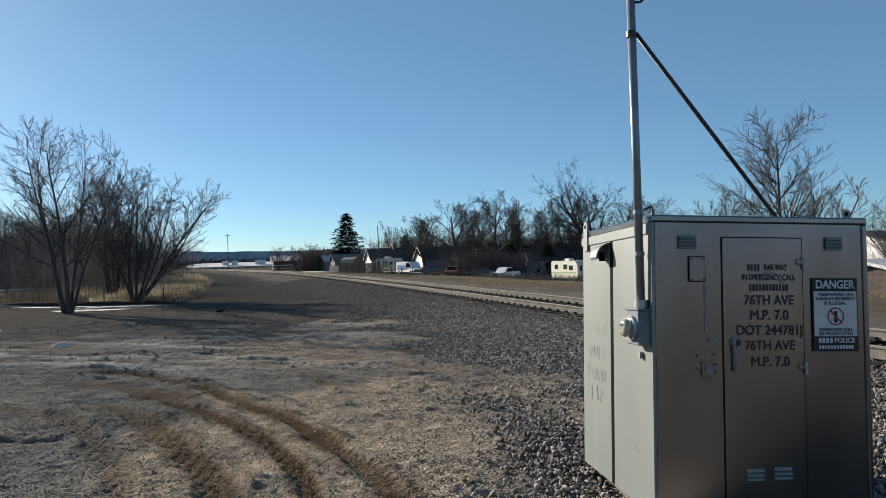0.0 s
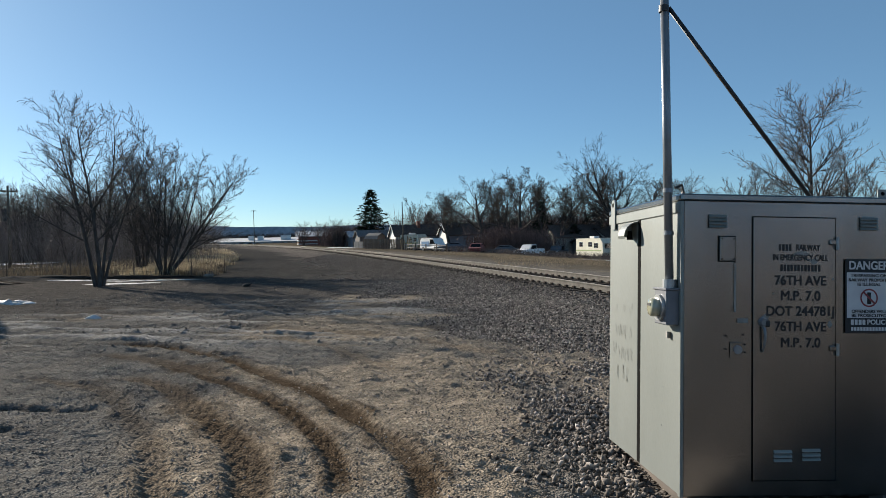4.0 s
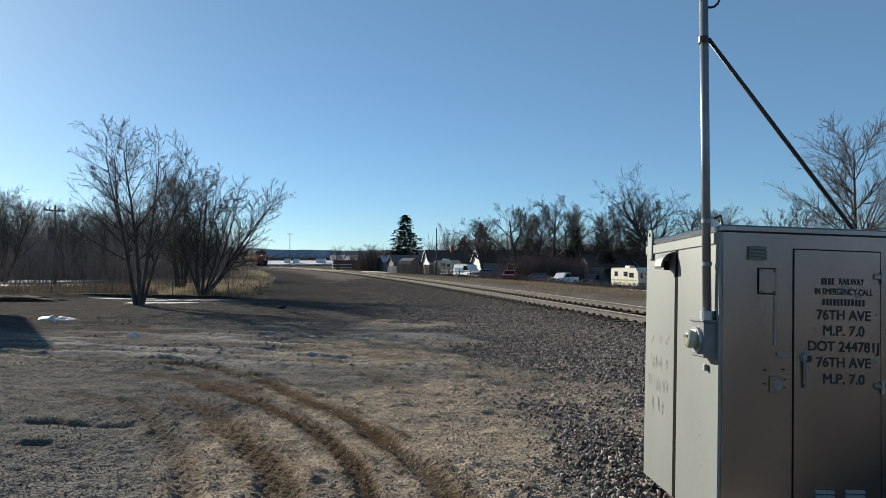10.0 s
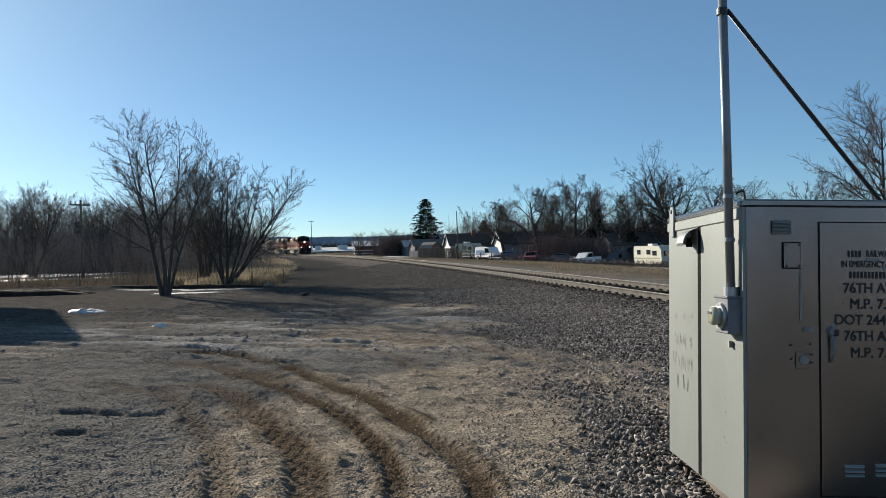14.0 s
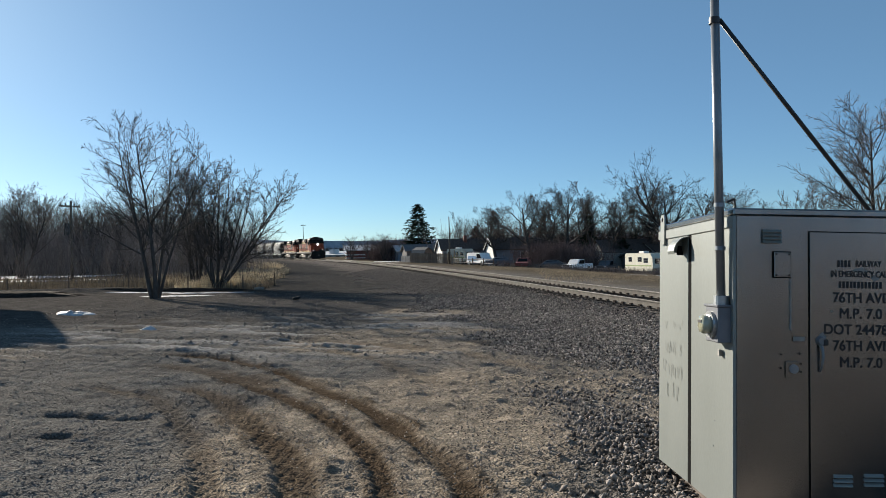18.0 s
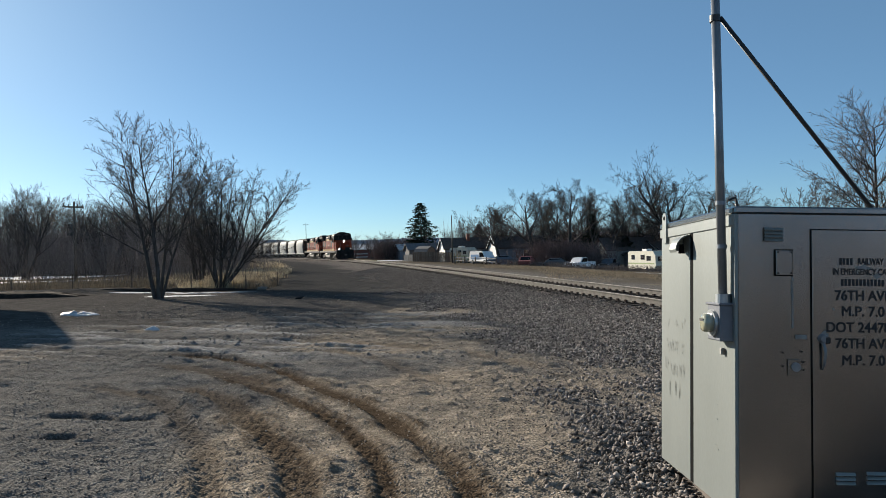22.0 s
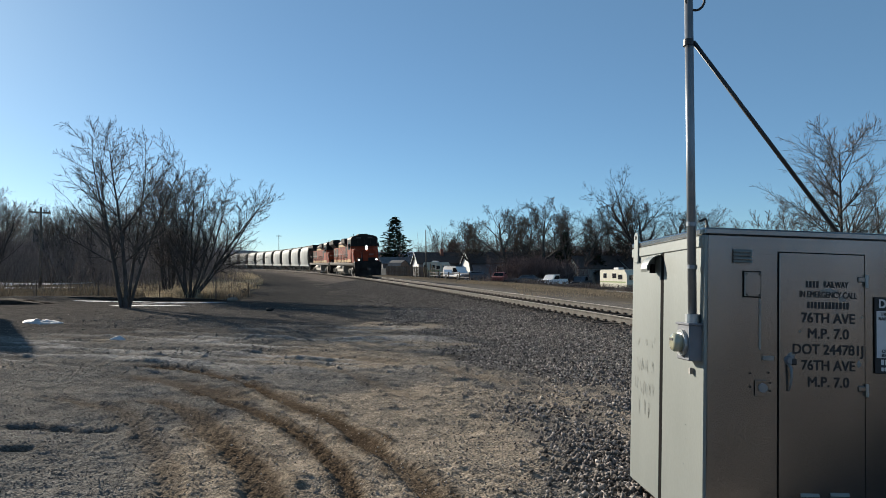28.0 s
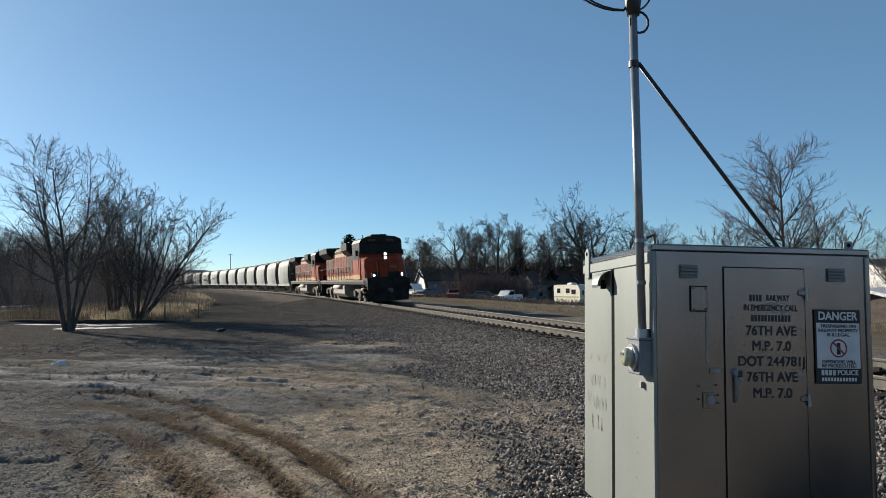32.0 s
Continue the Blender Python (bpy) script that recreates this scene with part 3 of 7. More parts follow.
def ground_material():
    m = bpy.data.materials.new("dirt_lot_and_ballast")
    m.use_nodes = True
    nt = m.node_tree
    n, link = nt.nodes, nt.links.new
    bs = n["Principled BSDF"]
    bs.inputs["Roughness"].default_value = 0.92
    bs.inputs["Specular IOR Level"].default_value = 0.0
    tc = n.new("ShaderNodeTexCoord")

    def noise_(scale, detail=5, lo=0.35, hi=0.65):
        t = n.new("ShaderNodeTexNoise")
        t.inputs["Scale"].default_value, t.inputs["Detail"].default_value = scale, detail
        link(tc.outputs["Object"], t.inputs["Vector"])
        r = n.new("ShaderNodeMapRange")
        r.inputs["From Min"].default_value, r.inputs["From Max"].default_value = lo, hi
        link(t.outputs["Fac"], r.inputs["Value"])
        return r.outputs["Result"]

    def mix_(fac, a, b):
        t = n.new("ShaderNodeMix")
        t.data_type = "RGBA"
        for sock, val in ((t.inputs["Factor"], fac), (t.inputs["A"], a), (t.inputs["B"], b)):
            if isinstance(val, (tuple, float)):
                sock.default_value = (*val, 1) if isinstance(val, tuple) else val
            else:
                link(val, sock)
        return t.outputs["Result"]

    def attr(name):
        t = n.new("ShaderNodeAttribute")
        t.attribute_name = name
        return t.outputs["Fac"]

    def times(a, b):
        t = n.new("ShaderNodeMath")
        t.operation = "MULTIPLY"
        for sock, val in ((t.inputs[0], a), (t.inputs[1], b)):
            if isinstance(val, float):
                sock.default_value = val
            else:
                link(val, sock)
        return t.outputs[0]

    def speckle(col, fac, lo, hi):
        r_ = n.new("ShaderNodeMapRange")
        r_.inputs["To Min"].default_value, r_.inputs["To Max"].default_value = lo, hi
        link(fac, r_.inputs["Value"])
        m_ = n.new("ShaderNodeVectorMath")
        m_.operation = "SCALE"
        link(col, m_.inputs[0]), link(r_.outputs["Result"], m_.inputs["Scale"])
        return m_.outputs["Vector"]

    dirt = mix_(noise_(0.8), (0.142, 0.135, 0.125), (0.093, 0.088, 0.082))
    dirt = mix_(times(noise_(3.5, 6), 0.7), dirt, (0.158, 0.147, 0.132))
    dirt = mix_(attr("tan"), dirt, mix_(noise_(5, 6), (0.275, 0.231, 0.18), (0.175, 0.149, 0.12)))
    dirt = mix_(times(attr("streak"), 0.95), dirt, (0.265, 0.254, 0.238))
    # this darkening holds both the soil's tone and part of the trees' shade
    dirt = mix_(times(attr("soil"), 0.8), dirt, mix_(noise_(2.2), (0.052, 0.048, 0.045), (0.088, 0.082, 0.076)))
    dirt = mix_(times(attr("wet"), 0.93), dirt, mix_(noise_(9), (0.036, 0.025, 0.016), (0.07, 0.05, 0.033)))
    roadc = mix_(noise_(2.5), (0.044, 0.043, 0.042), (0.066, 0.064, 0.061))
    col = mix_(attr("road"), dirt, roadc)
    col = speckle(col, noise_(11, 8, 0.30, 0.70), 0.78, 1.22)
    col = speckle(col, noise_(38, 8, 0.32, 0.68), 0.78, 1.22)
    col = speckle(col, noise_(95, 4, 0.30, 0.70), 0.72, 1.28)
    grain = n.new("ShaderNodeTexVoronoi")
    grain.inputs["Scale"].default_value = 50.0
    link(tc.outputs["Object"], grain.inputs["Vector"])
    gsep = n.new("ShaderNodeSeparateColor")
    link(grain.outputs["Color"], gsep.inputs[0])
    col = speckle(col, gsep.outputs[0], 0.74, 1.26)
    vor = n.new("ShaderNodeTexVoronoi")
    vor.inputs["Scale"].default_value = 26.0
    link(tc.outputs["Object"], vor.inputs["Vector"])
    sep = n.new("ShaderNodeSeparateColor")
    link(vor.outputs["Color"], sep.inputs[0])
    gr = mix_(sep.outputs[0], (0.038, 0.035, 0.034), (0.235, 0.212, 0.195))
    gr = mix_(times(noise_(1.2), 0.25), gr, (0.11, 0.09, 0.073))
    col = mix_(attr("gravel"), col, gr)
    gs = mix_(noise_(0.7), (0.095, 0.079, 0.06), (0.058, 0.05, 0.041))
    gs = mix_(noise_(12, 5), gs, (0.125, 0.105, 0.077))
    col = mix_(attr("grass"), col, gs)
    link(col, bs.inputs["Base Color"])
    h1 = noise_(22, 2, 0.2, 0.8)
    t = n.new("ShaderNodeMath")
    t.operation = "ADD"
    link(times(h1, 0.6), t.inputs[0]), link(times(grain.outputs["Distance"], -0.8), t.inputs[1])
    inv = n.new("ShaderNodeMath")
    inv.operation = "MULTIPLY_ADD"
    link(times(vor.outputs["Distance"], attr("gravel")), inv.inputs[0])
    inv.inputs[1].default_value = -2.2
    link(t.outputs[0], inv.inputs[2])
    bp = n.new("ShaderNodeBump")
    bp.inputs["Strength"].default_value, bp.inputs["Distance"].default_value = 0.95, 0.019
    link(inv.outputs[0], bp.inputs["Height"])
    link(bp.outputs["Normal"], bs.inputs["Normal"])
    return m


gm = raw_mesh("ground", np.stack([fx, fy, gz], 1), quads, ground_material())
for name_, values in (("gravel", gravel), ("road", road), ("grass", grass), ("tan", tan), ("wet", wet), ("streak", streak), ("soil", soil)):
    gm.attributes.new(name_, "FLOAT", "POINT").data.foreach_set("value", np.clip(values, 0, 1).astype(np.float32))
gm.shade_smooth()
ground = tagged(new("ground", gm), "grey-brown dirt lot with tyre ruts, running into ballast and dry grass", "ground", kind="structure")
_gsort = gz.reshape(ny_, nx_)


def gz_at(x, y):
    """The built ground's height."""
    i, j = int(np.clip(np.searchsorted(gx, x) - 1, 0, nx_ - 2)), int(np.clip(np.searchsorted(gy, y) - 1, 0, ny_ - 2))
    u, v = (x - gx[i]) / (gx[i + 1] - gx[i]), (y - gy[j]) / (gy[j + 1] - gy[j])
    return float((_gsort[j, i] * (1 - u) + _gsort[j, i + 1] * u) * (1 - v) + (_gsort[j + 1, i] * (1 - u) + _gsort[j + 1, i + 1] * u) * v)


def gz_many(x, y):
    i = np.clip(np.searchsorted(gx, x) - 1, 0, nx_ - 2)
    j = np.clip(np.searchsorted(gy, y) - 1, 0, ny_ - 2)
    u, v = (x - gx[i]) / (gx[i + 1] - gx[i]), (y - gy[j]) / (gy[j + 1] - gy[j])
    return (_gsort[j, i] * (1 - u) + _gsort[j, i + 1] * u) * (1 - v) + (_gsort[j + 1, i] * (1 - u) + _gsort[j + 1, i + 1] * u) * v


def at_grid(values, x, y):
    """One of the ground's own fields, at the nearest grid point."""
    i = np.clip(np.searchsorted(gx, x), 0, nx_ - 1)
    j = np.clip(np.searchsorted(gy, y), 0, ny_ - 1)
    return values.reshape(ny_, nx_)[j, i]


# ---------- stones ----------
ICO_V = np.array([(-1, 1.618, 0), (1, 1.618, 0), (-1, -1.618, 0), (1, -1.618, 0), (0, -1, 1.618), (0, 1, 1.618), (0, -1, -1.618), (0, 1, -1.618),
                  (1.618, 0, -1), (1.618, 0, 1), (-1.618, 0, -1), (-1.618, 0, 1)]) / 1.9
ICO_F = np.array([(0, 11, 5), (0, 5, 1), (0, 1, 7), (0, 7, 10), (0, 10, 11), (1, 5, 9), (5, 11, 4), (11, 10, 2), (10, 7, 6), (7, 1, 8),
                  (3, 9, 4), (3, 4, 2), (3, 2, 6), (3, 6, 8), (3, 8, 9), (4, 9, 5), (2, 4, 11), (6, 2, 10), (8, 6, 7), (9, 8, 1)])


OCT_V = np.array([(1, 0, 0), (-1, 0, 0), (0, 1, 0), (0, -1, 0), (0, 0, 1), (0, 0, -1)], float) * 1.1
OCT_F = np.array([(0, 2, 4), (2, 1, 4), (1, 3, 4), (3, 0, 4), (2, 0, 5), (1, 2, 5), (3, 1, 5), (0, 3, 5)])


def scatter_stones(name, x, y, size, material, label, seed, sink=0.25, shape=(ICO_V, ICO_F)):
    rng = np.random.default_rng(seed)
    n, k = len(x), len(shape[0])
    v = shape[0][None] * (1 + 0.36 * rng.standard_normal((n, k, 1))) * rng.uniform(0.55, 1.15, (n, 1, 3))
    a, b = rng.uniform(0, 6.283, n), rng.uniform(-1.2, 1.2, n)
    c, s_ = np.cos(a)[:, None], np.sin(a)[:, None]
    v = np.stack([v[..., 0] * c - v[..., 1] * s_, v[..., 0] * s_ + v[..., 1] * c, v[..., 2]], -1)
    c, s_ = np.cos(b)[:, None], np.sin(b)[:, None]
    v = np.stack([v[..., 0] * c - v[..., 2] * s_, v[..., 1], v[..., 0] * s_ + v[..., 2] * c], -1)
    v = v * (size / 2)[:, None, None]
    v += np.stack([x, y, gz_many(x, y) + size * (0.5 - sink)], -1)[:, None]
    f = (shape[1][None] + k * np.arange(n)[:, None, None]).reshape(-1, 3)
    ob = new(name, raw_mesh(name, v.reshape(-1, 3), f, material))
    return tagged(ob, label, "stones", kind="stuff")


rng = np.random.default_rng(4)
n_ = 330000
sx, sy = rng.uniform(-5.0, 9.5, n_), 3.0 + 24 * rng.random(n_) ** 1.6
so, _ = line_offset(sx, sy)
edge = ss(-6.9, -5.3, so + edge_in(sy) + edge_fray(sy) * fbm(sx / 1.4, sy / 1.4, 41, 4)) * (1 - bare_lane(sx, sy))
keep_ = (rng.random(n_) < edge) & (so < -2.6 + 1.0 * rng.random(n_)) & ~((sx > 1.15) & (sx < 2.7) & (sy > 4.2) & (sy < 5.8))
keep_ &= (sx < 0.62 * sy + 1.2)
sx, sy = sx[keep_][:105000], sy[keep_][:105000]
scatter_stones("ballast_stones", sx, sy, (0.018 + 0.034 * rng.random(len(sx)) ** 1.6) * (1.3 - 0.3 * ss(4, 8, sy)), M["stone"],
               "angular grey-brown crushed ballast stones beside the track", 5, 0.2, (OCT_V, OCT_F))
n_ = 90000
sx, sy = rng.uniform(-14, 7, n_), 20 + 50 * rng.random(n_) ** 1.3
so, _ = line_offset(sx, sy)
keep_ = (rng.random(n_) < ss(-7.2, -5.4, so + 2.2 * fbm(sx / 1.4, sy / 1.4, 41, 4))) & (so < -1.6)
sx, sy = sx[keep_][:30000], sy[keep_][:30000]
scatter_stones("far_ballast_stones", sx, sy, rng.uniform(0.035, 0.07, len(sx)), M["finestone"], "angular ballast stones along the far track", 7, 0.25, (OCT_V, OCT_F))
n_ = 30000
sx, sy = rng.uniform(-8, 9, n_), 4 + 46 * rng.random(n_)
so, _ = line_offset(sx, sy)
keep_ = ((np.abs(so) < 2.6) & (np.abs(np.abs(so) - 0.75) > 0.12)) | ((so > 1.5) & (so < 3.6))
sx, sy = sx[keep_], sy[keep_]
scatter_stones("crib_ballast", sx, sy, rng.uniform(0.04, 0.085, len(sx)), M["finestone"], "ballast stones between and beside the ties", 9, 0.25, (OCT_V, OCT_F))
n_ = 60000
sx, sy = rng.uniform(-8.5, 2.5, n_), 3.0 + 14 * rng.random(n_) ** 1.5
so, _ = line_offset(sx, sy)
keep_ = rng.random(n_) < 0.10 + 0.9 * np.exp(-((so + edge_in(sy) + 6.9) / 0.8) ** 2)
sx, sy = sx[keep_], sy[keep_]
scatter_stones("loose_pebbles", sx, sy, 0.006 + 0.020 * rng.random(len(sx)) ** 2.5, M["stone"], "loose pebbles and dirt clods on the lot", 6, 0.3, (OCT_V, OCT_F))

n_ = 170000
sx, sy = rng.uniform(-9.5, 1.6, n_), 3.2 + 9 * rng.random(n_) ** 1.4
clump = 0.7 * fbm(sx / 0.4, sy / 0.4, 91, 3) + 0.5 * fbm(sx / 2.5, sy / 2.5, 92, 2)
keep_ = (rng.random(n_) < 0.25 + 0.75 * ss(-0.1, 0.4, clump)) & (sx > -0.72 * sy - 0.5) & (sx < 0.3 * sy) & (at_grid(packed, sx, sy) < 0.3)
sx, sy = sx[keep_][:40000], sy[keep_][:40000]
scatter_stones("dirt_clods", sx, sy, 0.006 + 0.019 * rng.random(len(sx)) ** 3.5, M["clod"], "crumbled dry dirt clods on the lot", 8, 0.42, (OCT_V, OCT_F))

n_ = 60000
sx, sy = rng.uniform(-15, 0.5, n_), 11 + 20 * rng.random(n_)
clump = 0.7 * fbm(sx / 1.6, sy / 0.5, 93, 3) + 0.5 * fbm(sx / 5, sy / 2.5, 94, 2)
keep_ = (rng.random(n_) < 0.12 + 0.88 * ss(0.05, 0.4, clump)) & (line_offset(sx, sy)[0] < -6.5)
sx, sy = sx[keep_][:12000], sy[keep_][:12000]
scatter_stones("scuffed_clods", sx, sy, 0.012 + 0.045 * rng.random(len(sx)) ** 3.5, M["clod"], "scuffed dirt clods across the far lot", 10, 0.4, (OCT_V, OCT_F))

# ---------- track ----------
track = thing("railway_track", "single railway track on wooden ties, curving and canted", "railway track", kind="structure")
CANT = math.atan2(LINE["cant"], GAUGE)


def track_pose(s, across=0.0, up=0.0):
    """A pose on the line: local y runs away along it, x to the far side; z from the near rail's head."""
    x, y, z, th = line_at(s)
    return Matrix.Translation((x, y, z)) @ Matrix.Rotation(th, 4, "Z") @ Matrix.Rotation(-CANT, 4, "Y") @ Matrix.Translation((across, 0, up))


PROFILE = [(-0.07, -0.185), (0.07, -0.185), (0.07, -0.172), (0.012, -0.15), (0.010, -0.045), (0.035, -0.035), (0.036, -0.006), (0.028, 0),
           (-0.028, 0), (-0.036, -0.006), (-0.035, -0.035), (-0.010, -0.045), (-0.012, -0.15), (-0.07, -0.172)]
steps = list(np.arange(-50, 20, 2.0)) + list(np.arange(20, 420, 5.0))
for across, lab in ((0.0, "rusty steel rail with a polished head"), (GAUGE, "rusty steel rail with a polished head")):
    b, c = Build(), Build()
    b.loft([[track_pose(s) @ Vector((across + p, 0, q)) for p, q in PROFILE] for s in steps])
    c.loft([[track_pose(s) @ Vector((across + p, 0, q)) for p, q in ((-0.026, -0.002), (0.026, -0.002), (0.022, 0.004), (-0.022, 0.004))] for s in steps])
    r = part("rail", b, M["rail"], track, lab)
    part("rail_head", c, M["railtop"], r)
tie_mesh = Build().box((-0.55, -0.115, -0.36), (2.05, 0.115, -0.188), 0.012).mesh("tie", M["tie"])
for i in range(300):
    part("tie", tie_mesh, M["tie"], track, m=track_pose(-22 + i * 0.56 + 0.03 * math.sin(i * 5.1)) @ pose(0.04 * math.sin(i * 3.7), 0, 0.006 * math.sin(i * 1.3), 0, 0, 0.8 * math.sin(i * 2.1)))
b = Build()
for i in range(300, 700):
    b.box((-0.55, -0.115, -0.36), (2.05, 0.115, -0.188), m=track_pose(-22 + i * 0.56))
tagged(part("far_ties", b, M["tie"], track), kind="stuff")
b = Build()
for i in range(0, 220):
    for across in (0.0, GAUGE):
        for e in (-0.085, 0.085):
            b.box((across + e - 0.035, -0.06, -0.19), (across + e + 0.035, 0.06, -0.135), m=track_pose(-22 + i * 0.56))
tagged(part("rail_fasteners", b, M["spike"], track, "rusty spikes and rail anchors"), kind="stuff")


# ---------- signal cabinet ----------
def leaning(x, y, z, turn, lean_u, lean_v):
    w = Vector((lean_u * math.cos(turn) - lean_v * math.sin(turn), lean_u * math.sin(turn) + lean_v * math.cos(turn), 1)).normalized()
    u = Vector((math.cos(turn), math.sin(turn), 0))
    u = (u - w * u.dot(w)).normalized()
    v = w.cross(u)
    m = Matrix((u, v, w)).transposed().to_4x4()
    return Matrix.Translation((x, y, z)) @ m


CAB = leaning(1.228, 4.183, 0.0, 0.107, 0.039, 0.040)
CW, CD, CH = 1.400, 1.393, 1.838
cabinet = thing("signal_cabinet", "weathered aluminium railway signal cabinet with a closed door, leaning on ballast", "signal cabinet", m=CAB)
part("body", Build().box((0.004, 0.004, 0.0), (CW - 0.004, CD - 0.004, CH - 0.03), 0.012), M["alu"], cabinet)
part("roof_cap", Build().box((-0.012, -0.014, CH - 0.045), (CW + 0.012, CD + 0.012, CH), 0.010), M["alu"], cabinet, "grey roof cap with a folded edge")
part("side_panel", Build().box((-0.004, 0.012, 0.012), (0.004, 0.694, CH - 0.06), 0.003), M["alu_side"], cabinet, "pale grey side panel")
part("side_panel", Build().box((-0.004, 0.752, 0.012), (0.004, CD - 0.008, CH - 0.06), 0.003), M["alu_side"], cabinet, "pale grey side panel with faint scrawls")
# the deep gap's darkness, put in as a near-black strip
part("side_seam", Build().box((-0.0025, 0.690, 0.015), (0.006, 0.756, CH - 0.07)), M["seam"], cabinet, "near-black strip for the deep gap between panels")
part("side_flange", Build().box((-0.014, 0.0, CH - 0.115), (0.004, CD, CH - 0.046), 0.004), M["alu_side"], cabinet)
part("corner_trim", Build().box((-0.011, -0.009, 0.006), (0.009, 0.03, CH - 0.046), 0.003), M["alu_side"], cabinet, "bright folded corner edge")
part("corner_trim", Build().box((CW - 0.022, -0.010, 0.006), (CW + 0.008, 0.03, CH - 0.046), 0.006), M["alu"], cabinet)
for u0 in (0.10, CW - 0.18):
    part("skid", Build().box((u0, 0.05, -0.16), (u0 + 0.09, CD - 0.05, 0.0)), M["hopperdark"], cabinet, "rusty steel skid")
# door: a dark gap round a leaf that stands a little proud
part("door_gap", Build().box((0.440, -0.0015, 0.098), (0.973, 0.006, 1.708)), M["seam"], cabinet)
door = part("door", Build().box((0.4455, -0.006, 0.103), (0.9675, 0.004, 1.7025), 0.002), M["alu"], cabinet, "aluminium door with black lettering")
for w in (1.555, 0.905):
    h = part("hinge", Build().box((0.925, -0.020, w - 0.017), (0.992, -0.006, w + 0.017), 0.006), M["alu"], door)
    part("hinge_pin", Build().tube([(0.972, -0.020, w - 0.045), (0.972, -0.020, w + 0.03)], 0.009, 8), M["galv"], h)
handle = part("door_handle", Build().tube([(0.497, -0.012, 1.045), (0.503, -0.030, 1.02), (0.507, -0.032, 0.97), (0.503, -0.026, 0.92), (0.497, -0.014, 0.88)], [0.010, 0.009, 0.008, 0.007, 0.005], 8), M["mastpipe"], door, "grey lever handle", True)
part("handle_boss", Build().tube([(0.505, -0.006, 1.062), (0.505, -0.03, 1.062)], [0.03, 0.022], 14), M["mastpipe"], handle)
part("padlock", Build().box((0.508, -0.034, 1.035), (0.540, -0.012, 1.075), 0.006), M["black"], handle, "small dark padlock")


def louvres(u0, u1, w0, w1, n, parent):
    for i in range(n):
        w = w0 + (w1 - w0) * (i + 0.5) / n
        k = (w1 - w0) / n * 0.36
        b = Build().prism([(-0.004, w - k), (-0.019, w - k), (-0.016, w - k * 0.2), (-0.004, w + k)], "x", u0, u1)
        part("louvre", b, M["alu_side"], parent)
        part("louvre_slot", Build().box((u0 + 0.004, -0.0075, w - k - 0.004), (u1 - 0.004, -0.002, w - k)), M["smudge"], parent)


louvres(0.165, 0.275, 1.632, 1.716, 4, cabinet)
louvres(1.128, 1.238, 1.632, 1.716, 4, cabinet)
louvres(0.573, 0.685, 0.215, 0.293, 3, door)
louvres(0.752, 0.866, 0.220, 0.300, 3, door)
plate = part("cover_plate", Build().box((0.231, -0.012, 1.432), (0.330, 0.0, 1.580), 0.003), M["alu"], cabinet, "bolted cover plate")
for u in (0.243, 0.318):
    for w in (1.444, 1.568):
        part("bolt", Build().tube([(u, -0.017, w), (u, -0.010, w)], 0.006, 8), M["ink"], plate)
# a dark backing draws the shade round the cover plate's edge
part("cover_shadow_gap", Build().box((0.226, -0.003, 1.427), (0.335, 0.002, 1.585)), M["seam"], cabinet)
part("nameplate", Build().box((0.345, -0.006, 1.056), (0.414, 0.0, 1.083), 0.002), M["smudge"], cabinet, "small dark nameplate")
lock = part("lock_plate", Build().box((0.300, -0.008, 0.842), (0.372, 0.0, 0.940), 0.003), M["alu"], cabinet)
part("lock_disc", Build().tube([(0.345, -0.016, 0.895), (0.345, -0.006, 0.895)], 0.027, 18), M["mastpipe"], lock)
for u, w in ((0.272, 0.978), (0.382, 0.985), (0.272, 0.898), (0.392, 0.925), (0.392, 0.878)):
    part("rivet", Build().tube([(u, -0.006, w), (u, 0.0, w)], 0.006, 8), M["ink"], cabinet)
part("drip_streak", Build().box((0.326, -0.0012, 1.12), (0.336, 0.004, 1.42)), M["smudge"], cabinet, "dull drip streak")
for u, w, a, c in ((0.745, 1.48, 0.10, 0.028), (0.83, 1.435, 0.05, 0.035), (0.515, 1.085, 0.05, 0.045), (0.93, 1.05, 0.03, 0.04), (0.60, 1.30, 0.02, 0.012), (0.95, 1.33, 0.018, 0.016), (0.57, 1.235, 0.018, 0.012)):
    n = 14
    b = Build()
    b.prism([(u + a / 2 * math.cos(6.283 * i / n) * (1 + 0.35 * math.sin(i * 2.7)), w + c / 2 * math.sin(6.283 * i / n) * (1 + 0.4 * math.cos(i * 1.9))) for i in range(n)], "y", -0.0066, -0.005)
    part("smudge", b, M["smudge"], door, "dull scuff mark")


def front(u, w, y=-0.0072):
    return Matrix.Translation((u, y, w)) @ Matrix.Rotation(radians(90), 4, "X")


def bar(name, u, w, width, height, material, parent, y=-0.0072):
    return part(name, Build().box((u - width / 2, y, w - height / 2), (u + width / 2, y + 0.001, w + height / 2)), material, parent)


def plain_bars(u, w, width, height, count, parent, material, y=-0.0072):
    k = width / count
    for i in range(count):
        bar("writing_bar", u - width / 2 + (i + 0.5) * k, w, k * 0.72, height, material, parent, y)


plain_bars(0.645, 1.518, 0.085, 0.040, 4, door, M["ink"])
text_mesh("lettering", "RAILWAY", 0.052, M["ink"], door, front(0.790, 1.518), 0.150)
text_mesh("lettering", "IN EMERGENCY CALL", 0.052, M["ink"], door, front(0.742, 1.456), 0.350)
plain_bars(0.742, 1.394, 0.262, 0.040, 12, door, M["ink"])
